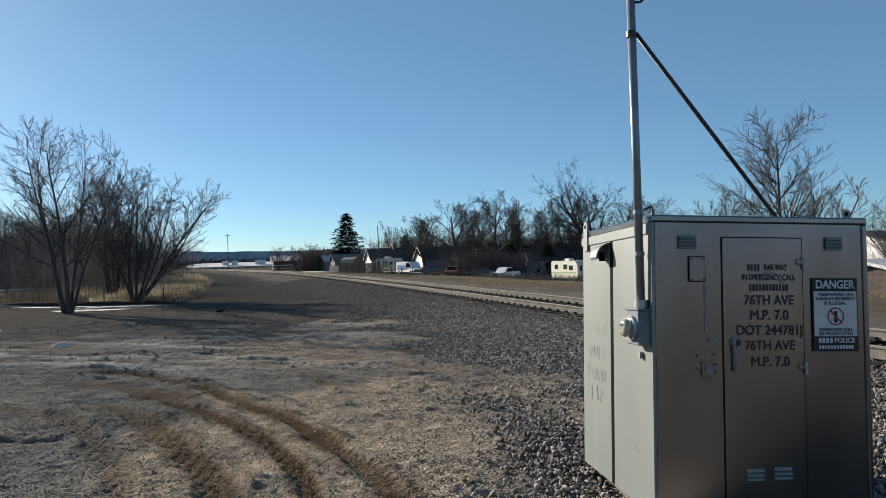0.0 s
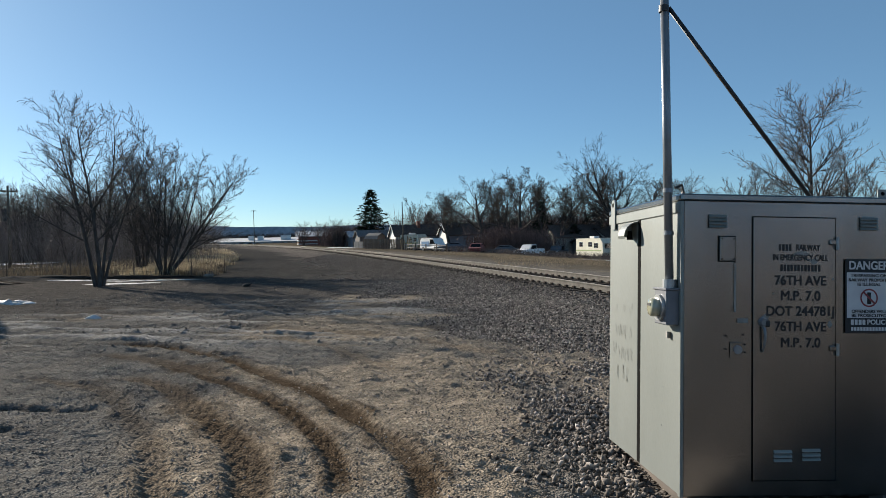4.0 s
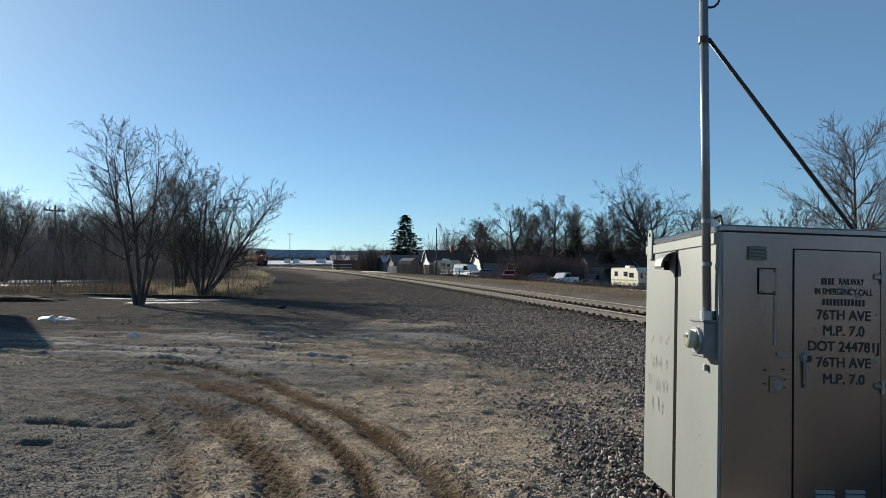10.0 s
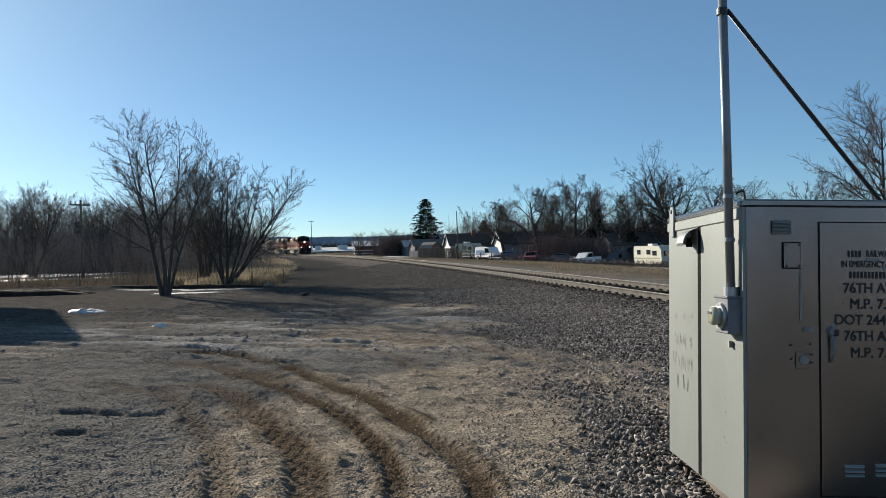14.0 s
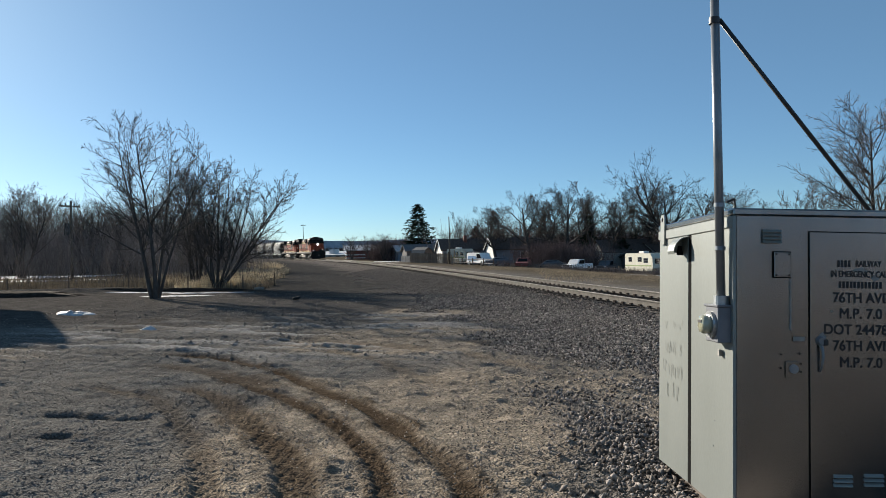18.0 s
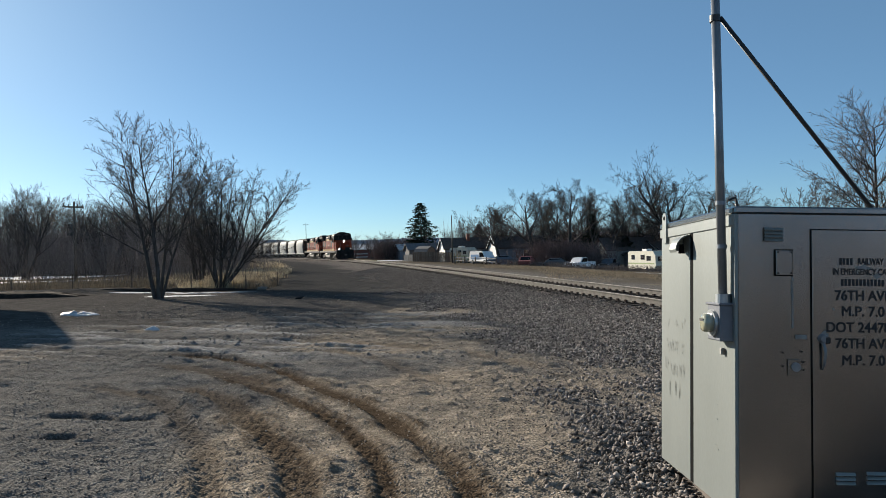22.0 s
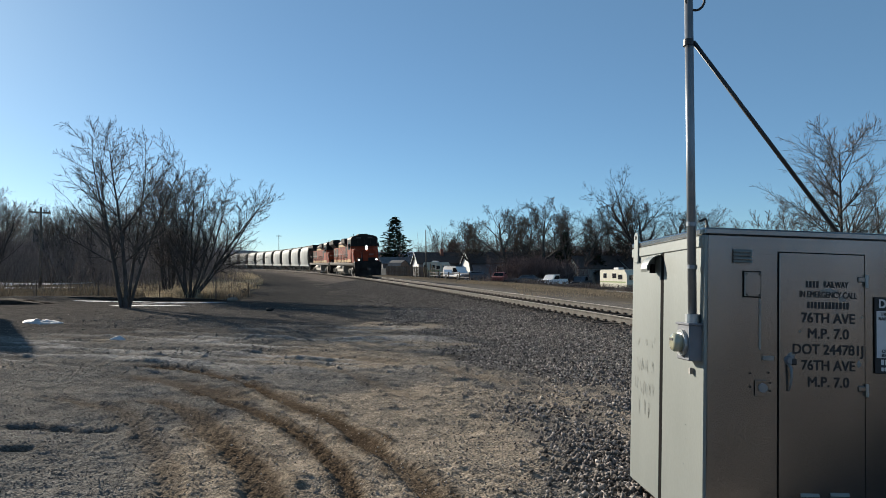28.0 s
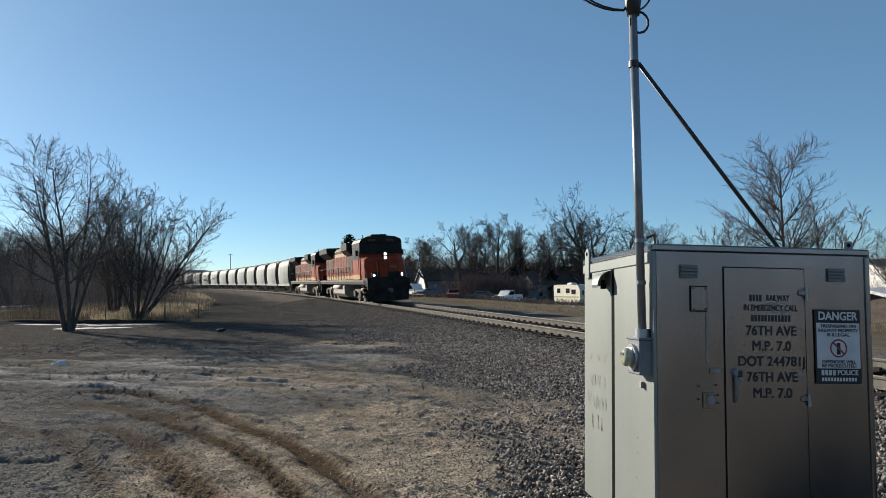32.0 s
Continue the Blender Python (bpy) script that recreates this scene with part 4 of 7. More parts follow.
for w, body, width in ((1.315, "76TH AVE", 0.325), (1.222, "M.P. 7.0", 0.248), (1.128, "DOT 244781J", 0.428), (1.034, "76TH AVE", 0.325), (0.936, "M.P. 7.0", 0.248)):
    text_mesh("lettering", body, 0.082, M["ink"], door, front(0.742, w), width)
# warning sign
sign = part("warning_sign", Build().box((1.028, -0.008, 0.998), (1.333, -0.001, 1.455), 0.004), M["ink"], cabinet, "black and white danger sign with a red ban symbol")
part("sign_face", Build().box((1.038, -0.0095, 1.092), (1.323, -0.006, 1.372)), M["signwhite"], sign)
text_mesh("lettering", "DANGER", 0.072, M["signwhite"], sign, front(1.180, 1.413, -0.0095), 0.255)
for w, body, width in ((1.352, "TRESPASSING ON", 0.235), (1.325, "RAILWAY PROPERTY", 0.262), (1.298, "IS ILLEGAL", 0.150), (1.132, "OFFENDERS WILL", 0.225), (1.107, "BE PROSECUTED", 0.225)):
    text_mesh("lettering", body, 0.027, M["ink"], sign, front(1.180, w, -0.0108), width)
plain_bars(1.110, 1.066, 0.100, 0.032, 4, sign, M["signwhite"], -0.0095)
text_mesh("lettering", "POLICE", 0.042, M["signwhite"], sign, front(1.237, 1.066, -0.0095), 0.135)
plain_bars(1.180, 1.025, 0.235, 0.022, 12, sign, M["signwhite"], -0.0095)
b = Build()
n = 40
for i in range(n):
    a0, a1 = 6.2832 * i / n, 6.2832 * (i + 1) / n
    q = [(1.180 + r * math.cos(a), -0.0105, 1.216 + r * math.sin(a)) for r, a in ((0.057, a0), (0.057, a1), (0.047, a1), (0.047, a0))]
    b.add(q, [(0, 1, 2, 3)])
part("ban_ring", b, M["signred"], sign)
part("ban_slash", Build().box((-0.049, -0.0005, -0.006), (0.049, 0.0005, 0.006), m=Matrix.Translation((1.180, -0.0118, 1.216)) @ Matrix.Rotation(radians(45), 4, "Y")), M["signred"], sign)
part("ban_symbol", Build().box((1.168, -0.0110, 1.178), (1.192, -0.0100, 1.250), 0.0), M["ink"], sign)
# lugs and roof fittings
for u, v in ((-0.012, 1.262), (CW - 0.10, 0.03), (CW + 0.002, 1.262)):
    b = Build()
    if v > 1:
        b.prism([(v - 0.045, CH - 0.155), (v + 0.045, CH - 0.155), (v + 0.045, CH + 0.045), (v + 0.022, CH + 0.075), (v - 0.022, CH + 0.075), (v - 0.045, CH + 0.045)], "x", u - 0.012, u)
        lug = part("lifting_lug", b, M["alu_side"], cabinet, "pale lifting lug with a hole")
        part("lug_hole", Build().tube([(u - 0.0135, v, CH + 0.035), (u + 0.0015, v, CH + 0.035)], 0.018, 14), M["seam"], lug)
    else:
        b.box((u - 0.03, v, CH), (u + 0.03, v + 0.012, CH + 0.055), 0.004)
        lug = part("lifting_lug", b, M["alu_side"], cabinet, "pale lifting lug with a hole")
        part("lug_hole", Build().tube([(u, v - 0.0015, CH + 0.028), (u, v + 0.0135, CH + 0.028)], 0.013, 14), M["seam"], lug)
for u, v, h in ((0.15, 0.5, 0.03), (0.27, 0.5, 0.045)):
    part("roof_bolt", Build().tube([(u, v, CH - 0.01), (u, v, CH + h)], 0.012, 8), M["galv"], cabinet)
# side hood
b = Build()
outer = [(-0.004 - 0.105 * math.sin(radians(a)), 1.60 + 0.115 * math.cos(radians(a))) for a in range(0, 96, 12)]
inner_ = [(-0.004 - 0.098 * math.sin(radians(a)), 1.60 + 0.108 * math.cos(radians(a))) for a in range(95, -1, -12)]
b.prism(outer + inner_, "y", 0.748, 0.885)
hood = part("light_hood", b, M["alu_side"], cabinet, "curved sheet-metal hood on the side wall")
part("hood_end", Build().prism([(-0.004, 1.60)] + outer, "y", 0.883, 0.887), M["alu_side"], hood)
part("hood_bulb", Build().tube([(-0.045, 0.81, 1.585), (-0.045, 0.81, 1.65)], [0.022, 0.014], 10), M["seam"], hood)
# faint scrawls: rows of short rubbed-out strokes on the rear side panel
rs = random.Random(8)
for w0, n, tall in ((1.06, 3, 0.05), (0.86, 5, 0.08), (0.70, 5, 0.09), (0.55, 3, 0.11)):
    for i in range(n):
        v, b = 0.84 + 0.44 * (i + rs.uniform(0.1, 0.9)) / n, Build()
        for _ in range(2):
            v1, w1, lean_, k = v + rs.uniform(-0.02, 0.03), w0 + rs.uniform(-0.02, 0.02), rs.uniform(-0.03, 0.03), rs.uniform(0.008, 0.014)
            b.add([(-0.0052, v1 - k, w1), (-0.0052, v1 + k, w1 + 0.01), (-0.0052, v1 + k + lean_, w1 + tall), (-0.0052, v1 - k + lean_, w1 + tall - 0.012)], [(0, 1, 2, 3)])
        part("scrawl", b, M["scrawl"], cabinet, "faint grey scrawl")
for v, w in ((0.28, 0.62), (0.28, 0.53), (0.30, 0.37), (0.26, 0.345)):
    part("side_rivet", Build().tube([(-0.006, v, w), (0, v, w)], 0.004, 8), M["mastpipe"], cabinet)

# ---------- meter, mast and brace ----------
MU, MV = -0.045, 0.080  # the mast's foot; it stands plumb while the cabinet leans
LEAN = -0.040 / 1.7
meter = thing("electric_meter", "grey electric meter box with a round glass meter", "electric meter", m=CAB)
part("box", Build().box((-0.088, 0.020, 1.035), (-0.006, 0.215, 1.250), 0.006), M["meterbox"], meter, "grey enamelled meter box")
part("box_lid", Build().box((-0.096, 0.010, 1.247), (-0.006, 0.228, 1.262), 0.004), M["meterbox"], meter)
part("ring", Build().tube([(-0.088, 0.118, 1.140), (-0.108, 0.118, 1.140)], 0.080, 28), M["galv"], meter, "steel sealing ring")
dome = part("dome", Build().tube([(-0.108, 0.118, 1.140), (-0.143, 0.118, 1.140), (-0.157, 0.118, 1.140), (-0.162, 0.118, 1.140)], [0.060, 0.057, 0.048, 0.025], 28), M["meterglass"], meter, "yellowed glass meter dome", True)
part("dial", Build().box((-0.1635, 0.09, 1.15), (-0.1615, 0.145, 1.166)), M["ink"], dome)
part("seal", Build().box((-0.03, 0.15, 0.945), (-0.008, 0.175, 0.985), 0.003), M["smudge"], meter)
part("hub", Build().tube([(MU, MV, 1.255), (MU, MV, 1.315)], 0.045, 18), M["galv"], meter)
mast = thing("service_mast", "tall galvanised service mast braced to the cabinet roof, with cables", "mast", m=CAB)
part("pipe", Build().tube([(MU, MV, 1.25), (MU + LEAN * 2.045, MV, 3.345)], 0.0262, 20), M["mastpipe"], mast, "galvanised steel pipe", True)
for w in (1.60, 1.862):
    part("strap", Build().tube([(MU + LEAN * (w - 1.3), MV, w - 0.012), (MU + LEAN * (w - 1.3), MV, w + 0.012)], 0.031, 20), M["mastpipe"], mast)
part("bracket", Build().tube([(MU + 0.03, MV, 1.88), (MU + 0.075, MV, 1.90), (MU + 0.085, MV, 1.86), (MU + 0.07, MV, 1.79)], 0.009, 8), M["black"], mast, "black hook bracket")
TU = MU + LEAN * 1.9
part("clamp", Build().tube([(TU, MV, 2.975), (TU, MV, 3.015)], 0.0315, 20), M["black"], mast)
part("brace", Build().tube([(TU + 0.03, MV, 3.005), (0.95, 0.22, CH + 0.012)], 0.0135, 16), M["black"], mast, "dark diagonal steel brace", True)
part("brace_foot", Build().box((0.74, 0.18, CH), (0.99, 0.27, CH + 0.022), 0.004), M["alu_side"], mast)
head = part("weatherhead", Build().tube([(TU, MV, 3.32), (TU, MV, 3.42), (TU - 0.03, MV + 0.01, 3.47), (TU - 0.06, MV + 0.02, 3.44)], [0.04, 0.055, 0.06, 0.04], 14), M["black"], mast, "dark cast weatherhead", True)
for i, (dx, dy) in enumerate(((-0.42, 0.25), (-0.40, 0.32), (0.36, 0.42))):
    pts = [(TU - 0.03 + 0.012 * i, MV, 3.40)]
    for k in range(1, 9):
        t = k / 8
        pts.append((TU + dx * t, MV + dy * t, 3.36 + 0.34 * t * t + (0.12 if i == 2 else 0.0) * t))
    part("drop_cable", Build().tube(pts, 0.007, 6), M["wire"], mast, "black twisted drop cable", True)
part("insulator", Build().tube([(TU - 0.27, MV + 0.16, 3.50), (TU - 0.31, MV + 0.185, 3.53)], 0.026, 10), M["porcelain"], mast)
part("drip_loop", Build().tube([(TU + 0.035 + 0.06 * math.sin(a * 0.45), MV - 0.01, 3.27 + 0.07 * math.cos(a * 0.45)) for a in range(0, 14)], 0.008, 6), M["wire"], mast, "", True)
b = Build()
for k, sag in ((0, 0.10), (1, 0.06)):
    b.tube([(TU - 0.42 + 1.1 * t / 12 * 0.85, MV + 0.25 + 0.17 * t / 12, 3.70 + 0.03 * k - sag * math.sin(math.pi * t / 12)) for t in range(13)], 0.009, 6)
part("cable_loop", b, M["wire"], mast, "", True)


# ---------- plants ----------
def limbs(seed, H, stems, base_r, levels, lean=0.25, kids=(7, 6, 6, 4), ratio=(0.50, 0.5, 0.5, 0.45), spread_=(38, 40, 45, 50), rise=0.10, wobble=0.13, stem_len=0.85, min_r=0.006, first=0.28, aim=None):
    """Segments (a, b, ra, rb, level) of a leafless tree."""
    rng = np.random.default_rng(seed)
    out, todo = [], []
    for i in range(stems):
        a = 6.283 * (i + rng.uniform(-0.25, 0.25)) / stems
        tilt = lean * rng.uniform(0.5, 1.3) if stems > 1 else lean * 0.3
        d = np.array([math.cos(a) * tilt, math.sin(a) * tilt, 1.0])
        if aim:
            d = d + np.array([aim[0], aim[1], 0.0])
        p = np.array([math.cos(a), math.sin(a), 0]) * (0.20 * base_r / 0.1 if stems > 1 else 0)
        todo.append((p, d / np.linalg.norm(d), H * stem_len * rng.uniform(0.88, 1.02), base_r * rng.uniform(0.75, 1.1), 0, i))
    while todo:
        p, d, L, r, lev, stem = todo.pop()
        n = (10, 6, 4, 3, 2)[min(lev, 4)]
        step, pts = L / n, [p]
        for k in range(n):
            d = d + rng.normal(0, wobble, 3) + np.array([0, 0, rise * (1 if lev else 0.6)])
            d = d / np.linalg.norm(d)
            q = pts[-1] + d * step
            f0, f1 = 1 - 0.8 * k / n, 1 - 0.8 * (k + 1) / n
            out.append((*pts[-1], *q, max(r * f0, min_r), max(r * f1, min_r), lev, stem))
            pts.append(q)
            if lev < levels:
                start = first if lev == 0 else 0.12
                if (k + 1) / n > start:
                    m = kids[lev] / (n * (1 - start))
                    m = int(m) + (rng.random() < m - int(m))
                    for _ in range(m):
                        side = np.cross(d, rng.normal(0, 1, 3))
                        side /= np.linalg.norm(side) + 1e-9
                        a = radians(spread_[lev] * rng.uniform(0.65, 1.3))
                        dd = d * math.cos(a) + side * math.sin(a)
                        todo.append((q, dd, L * ratio[lev] * rng.uniform(0.6, 1.25) * (1.15 - 0.5 * (k + 1) / n), max(r * f1 * 0.6, min_r), lev + 1, stem))
    out = np.array(out)
    k = H / out[:, 5].max()
    out[:, :6] *= k
    return out


def tube_mesh(name, segs, sides, material):
    a, b, ra, rb = segs[:, :3], segs[:, 3:6], segs[:, 6:7], segs[:, 7:8]
    d = b - a
    d = d / (np.linalg.norm(d, axis=1, keepdims=True) + 1e-9)
    ref = np.where(np.abs(d[:, 2:3]) > 0.9, np.array([[1.0, 0, 0]]), np.array([[0, 0, 1.0]]))
    u = np.cross(d, ref)
    u /= np.linalg.norm(u, axis=1, keepdims=True) + 1e-9
    w = np.cross(d, u)
    ang = 2 * np.pi * np.arange(sides) / sides
    ring = u[:, None] * np.cos(ang)[None, :, None] + w[:, None] * np.sin(ang)[None, :, None]
    v = np.concatenate([a[:, None] + ring * ra[:, None], b[:, None] + ring * rb[:, None]], 1).reshape(-1, 3)
    k = np.arange(sides)
    f = np.stack([k, (k + 1) % sides, sides + (k + 1) % sides, sides + k], -1)
    f = (f[None] + (2 * sides) * np.arange(len(segs))[:, None, None]).reshape(-1, 4)
    return raw_mesh(name, v, f, material)


def bare_tree(segs, label, m, bark="bark", twig="twig", cut=1, group=""):
    t = thing("bare_tree", label, "tree", group, m=m)
    lev = segs[:, 8]
    stems = sorted(set(segs[:, 9]))
    for i in stems:
        part("trunk" if len(stems) == 1 else "stem", tube_mesh("stem", segs[(lev <= 0) & (segs[:, 9] == i)], 8, M[bark]), None, t)
    main = tube_mesh("crown", segs[(lev > 0) & (lev <= cut)], 5, M[bark])
    tagged(part("limb_crown", main, None, t, "bare spreading limbs"), kind="stuff")
    tagged(part("twig_crown", tube_mesh("twig_crown", segs[lev > cut], 3, M[twig]), None, t, "haze of fine bare twigs"), kind="stuff")
    return t


def on_ground(x, y, turn=0.0, k=1.0, dz=-0.05):
    return Matrix.Translation((x, y, gz_at(x, y) + dz)) @ Matrix.Rotation(radians(turn), 4, "Z") @ Matrix.Diagonal((k, k, k, 1))


def put(ob, x, y, turn=0.0, k=1.0, kz=None, label=""):
    """A copy of a thing on the ground, turned and scaled."""
    c = copy_thing(ob, Matrix.Translation((x, y, gz_at(x, y) - 0.05)) @ Matrix.Rotation(radians(turn), 4, "Z"))
    c.scale = (k, k, kz or k)
    if label:
        tagged(c, label)
    return c


# the two trees by the lot
bare_tree(limbs(19, 8.1, 5, 0.085, 3, 0.22, (14, 9, 5, 0), (0.36, 0.42, 0.45, 0.5), (42, 42, 46, 40), 0.03, 0.035, 0.97, 0.0058, 0.2),
          "leafless many-stemmed tree with fine upright twigs beside a snow strip", on_ground(-15.0, 27.6, 20), cut=2)
bare_tree(limbs(28, 7.1, 9, 0.08, 3, 0.55, (14, 9, 5, 0), (0.35, 0.42, 0.45, 0.5), (38, 40, 46, 40), 0.03, 0.035, 0.97, 0.0063, 0.2, (0.22, 0.0)),
          "leafless spreading many-stemmed tree in dry grass", on_ground(-15.3, 34.4, 0), cut=2)
bare_tree(limbs(67, 7.3, 6, 0.08, 3, 0.2, (13, 8, 5, 0), (0.32, 0.42, 0.45, 0.5), (36, 40, 46, 40), 0.05, 0.05, 0.97, 0.0075, 0.2),
          "leafless upright many-stemmed tree behind the lot's edge", on_ground(-17.4, 36.4, 40), cut=2)
# the trees beyond the track, behind the cabinet
bare_tree(limbs(58, 13.4, 1, 0.22, 3, 0.0, (26, 12, 8, 0), (0.44, 0.46, 0.45, 0.45), (56, 42, 46, 45), 0.07, 0.025, 0.97, 0.0085, 0.22), "leafless upright pointed tree beyond the track", on_ground(24.4, 50, 0), cut=2)
bare_tree(limbs(57, 8.6, 2, 0.16, 3, 0.2, (10, 7, 5, 0), (0.42, 0.46, 0.45, 0.45), (42, 40, 44, 45), 0.09, 0.06, 0.95, 0.012, 0.25, (0.45, 0.0)), "small leafless tree leaning aside beyond the track", on_ground(26.4, 49.5, 0), cut=2)
bare_tree(limbs(59, 7.6, 5, 0.10, 3, 0.5, (10, 7, 5, 0), (0.40, 0.46, 0.45, 0.45), (42, 40, 44, 45), 0.05, 0.06, 0.95, 0.011, 0.2), "low leafless shrubby tree beyond the track", on_ground(21.4, 50.5, 0), cut=2)
# the row behind the houses
kind_round = bare_tree(limbs(31, 14.2, 1, 0.45, 4, 0.2, (11, 8, 6, 3), (0.62, 0.5, 0.46, 0.5), (52, 44, 46, 50), 0.06, 0.09, 0.62, 0.013, 0.3), "tall leafless broad-crowned tree", on_ground(2.6, 116, 0), twig="twig_far", cut=2)
kind_fork = bare_tree(limbs(37, 15.4, 2, 0.26, 4, 0.30, (12, 8, 6, 3), (0.34, 0.45, 0.45, 0.5), (36, 40, 44, 48), 0.06, 0.06, 0.92, 0.013), "leafless forked tree with slanting trunks", on_ground(13.6, 114, 0), twig="twig_far", cut=2)
bare_tree(limbs(40, 20.5, 1, 0.55, 4, 0.0, (12, 8, 6, 3), (0.55, 0.5, 0.46, 0.5), (50, 46, 46, 50), 0.05, 0.06, 0.8, 0.013, 0.32, (-0.6, 0.1)), "tall leafless tree with a strongly slanting trunk", on_ground(27.6, 114, 0), twig="twig_far", cut=2)
kind_fan = bare_tree(limbs(41, 9, 6, 0.12, 3, 0.33, (10, 7, 4, 4), (0.40, 0.48, 0.5, 0.45), (38, 40, 42, 42), 0.06, 0.07, 0.88, 0.009), "leafless shrubby tree with many stems", on_ground(-44, 58, 0))
for x, y, turn, k in ((8.9, 115, 140, 1.06), (5.6, 122, 200, 0.95), (-1.5, 128, 90, 0.85), (-5.0, 134, 310, 0.85), (25.6, 112, 20, 1.12), (29.2, 116, 250, 1.0), (33.5, 118, 170, 0.95), (17.6, 122, 160, 0.95), (37.5, 116, 60, 1.0),
                      (-3.2, 122, 30, 0.8), (3.8, 131, 280, 0.95), (7.4, 128, 60, 1.02), (11.6, 124, 330, 1.0), (15.2, 128, 110, 1.0), (21.5, 119, 220, 1.05)):
    put(kind_round, x, y, turn, k)
for x, y, turn, k in ((20.5, 122, 130, 0.9), (-9.5, 142, 20, 0.72), (41, 110, 190, 0.8), (36.0, 66, 100, 0.55)):
    put(kind_fork, x, y, turn, k)
for x, y, turn, k in ((-46, 64, 50, 0.9), (-34, 52, 130, 0.7), (-36, 60, 210, 0.75), (-56, 76, 20, 1.05), (-66, 84, 90, 1.1), (-44, 70, 160, 0.95), (-27, 46, 270, 0.6), (-40, 66, 33, 0.75), (-76, 92, 140, 1.2), (-58, 88, 75, 1.0),
                      (-56, 66, 240, 1.0), (-32, 56, 300, 0.6), (-70, 102, 10, 1.1), (-50, 84, 100, 0.85), (-45, 78, 190, 0.75), (-64, 72, 320, 1.15), (-26, 50, 150, 0.7), (-22, 47, 220, 0.55), (-29.5, 52, 15, 0.75), (-42, 54, 222, 0.8), (-48, 56, 12, 0.8)):
    back = 1.35 if x < -25 and y < 67 else 1.0  # the thicket's edge lies behind an open strip
    put(kind_fan, x * back, y * back, turn, k * back)
for x, y, turn, k in ((-30, 158, 10, 0.75), (-35, 166, 80, 0.7), (-41, 172, 200, 0.72), (-26, 170, 120, 0.8), (30, 46, 40, 0.6), (36, 44, 140, 0.7), (-16, 160, 10, 0.85)):
    put(kind_fan, x, y, turn, k, label="leafless thicket tree behind the houses")


def conifer(seed, H, R, label, m, category="tree", bare=0.08):
    rng = np.random.default_rng(seed)
    t = thing("spruce_tree", label, category, m=m)
    part("trunk", Build().tube([(0, 0, 0), (0.1, 0, H * 0.5), (0, 0.05, H)], [0.16 * H / 10, 0.09 * H / 10, 0.01], 8), M["bark"], t)
    segs, leaf_v, leaf_f = [], [], []
    z = H * bare
    while z < H * 0.985:
        f = 1 - z / H
        n = 5 if f > 0.1 else 4
        a0 = rng.uniform(0, 6.28)
        for i in range(n):
            a = a0 + 6.283 * i / n + rng.uniform(-0.3, 0.3)
            L = R * (f ** 0.7) * rng.uniform(0.35, 1.15) + 0.12
            droop = -0.25 * f + 0.25 * (1 - f)
            p = np.array([0, 0, z])
            d = np.array([math.cos(a), math.sin(a), droop + rng.uniform(-0.08, 0.08)])
            e = p + d * L + np.array([0, 0, 0.1 * L])
            segs.append((*p, *e, 0.03 * f + 0.012, 0.008, 1))
            for k in range(int(12 + 22 * f)):
                q = p + (e - p) * rng.uniform(0.15, 1.0)
                g = np.array([math.cos(a + rng.choice([-1, 1]) * rng.uniform(0.2, 1.3)), math.sin(a + rng.uniform(-1.2, 1.2)), rng.uniform(-0.55, 0.15)])
                g = g / np.linalg.norm(g) * rng.uniform(0.25, 0.6) * (0.5 + 0.6 * f) * R / 2.4
                side = np.cross(g, (0, 0, 1.0)) * 0.22 + np.array([0, 0, rng.uniform(-0.05, 0.05)])
                b0 = len(leaf_v)
                leaf_v += [q, q + g * 0.5 + side, q + g, q + g * 0.5 - side, q + g * 0.5 + np.array([0, 0, -0.10])]
                leaf_f += [(b0, b0 + 1, b0 + 4), (b0 + 1, b0 + 2, b0 + 4), (b0 + 2, b0 + 3, b0 + 4), (b0 + 3, b0, b0 + 4)]
        z += H * 0.021 * rng.uniform(0.7, 1.3)
    tagged(part("limb_whorls", tube_mesh("limb_whorls", np.array(segs), 4, M["bark"]), None, t), kind="stuff")
    part("crown", raw_mesh("crown", np.array(leaf_v), np.array(leaf_f), M["needle"]), None, t, "dark green needle sprays")
    return t


spruce = conifer(3, 14.0, 5.8, "tall dark green spruce with uneven branches", on_ground(-22.7, 163.4))
conifer(5, 9.4, 2.6, "dark green spruce beside the bare trees", on_ground(12.6, 119, 40))
conifer(7, 8.6, 2.8, "dark green spruce behind the white house", on_ground(-8.2, 150, 10))
conifer(9, 5.4, 2.6, "low dark bushy conifer behind the brush", on_ground(17.6, 116, 10), bare=0.02)
conifer(13, 13.5, 3.6, "dense rounded grey-green evergreen", on_ground(47.5, 68, 10))


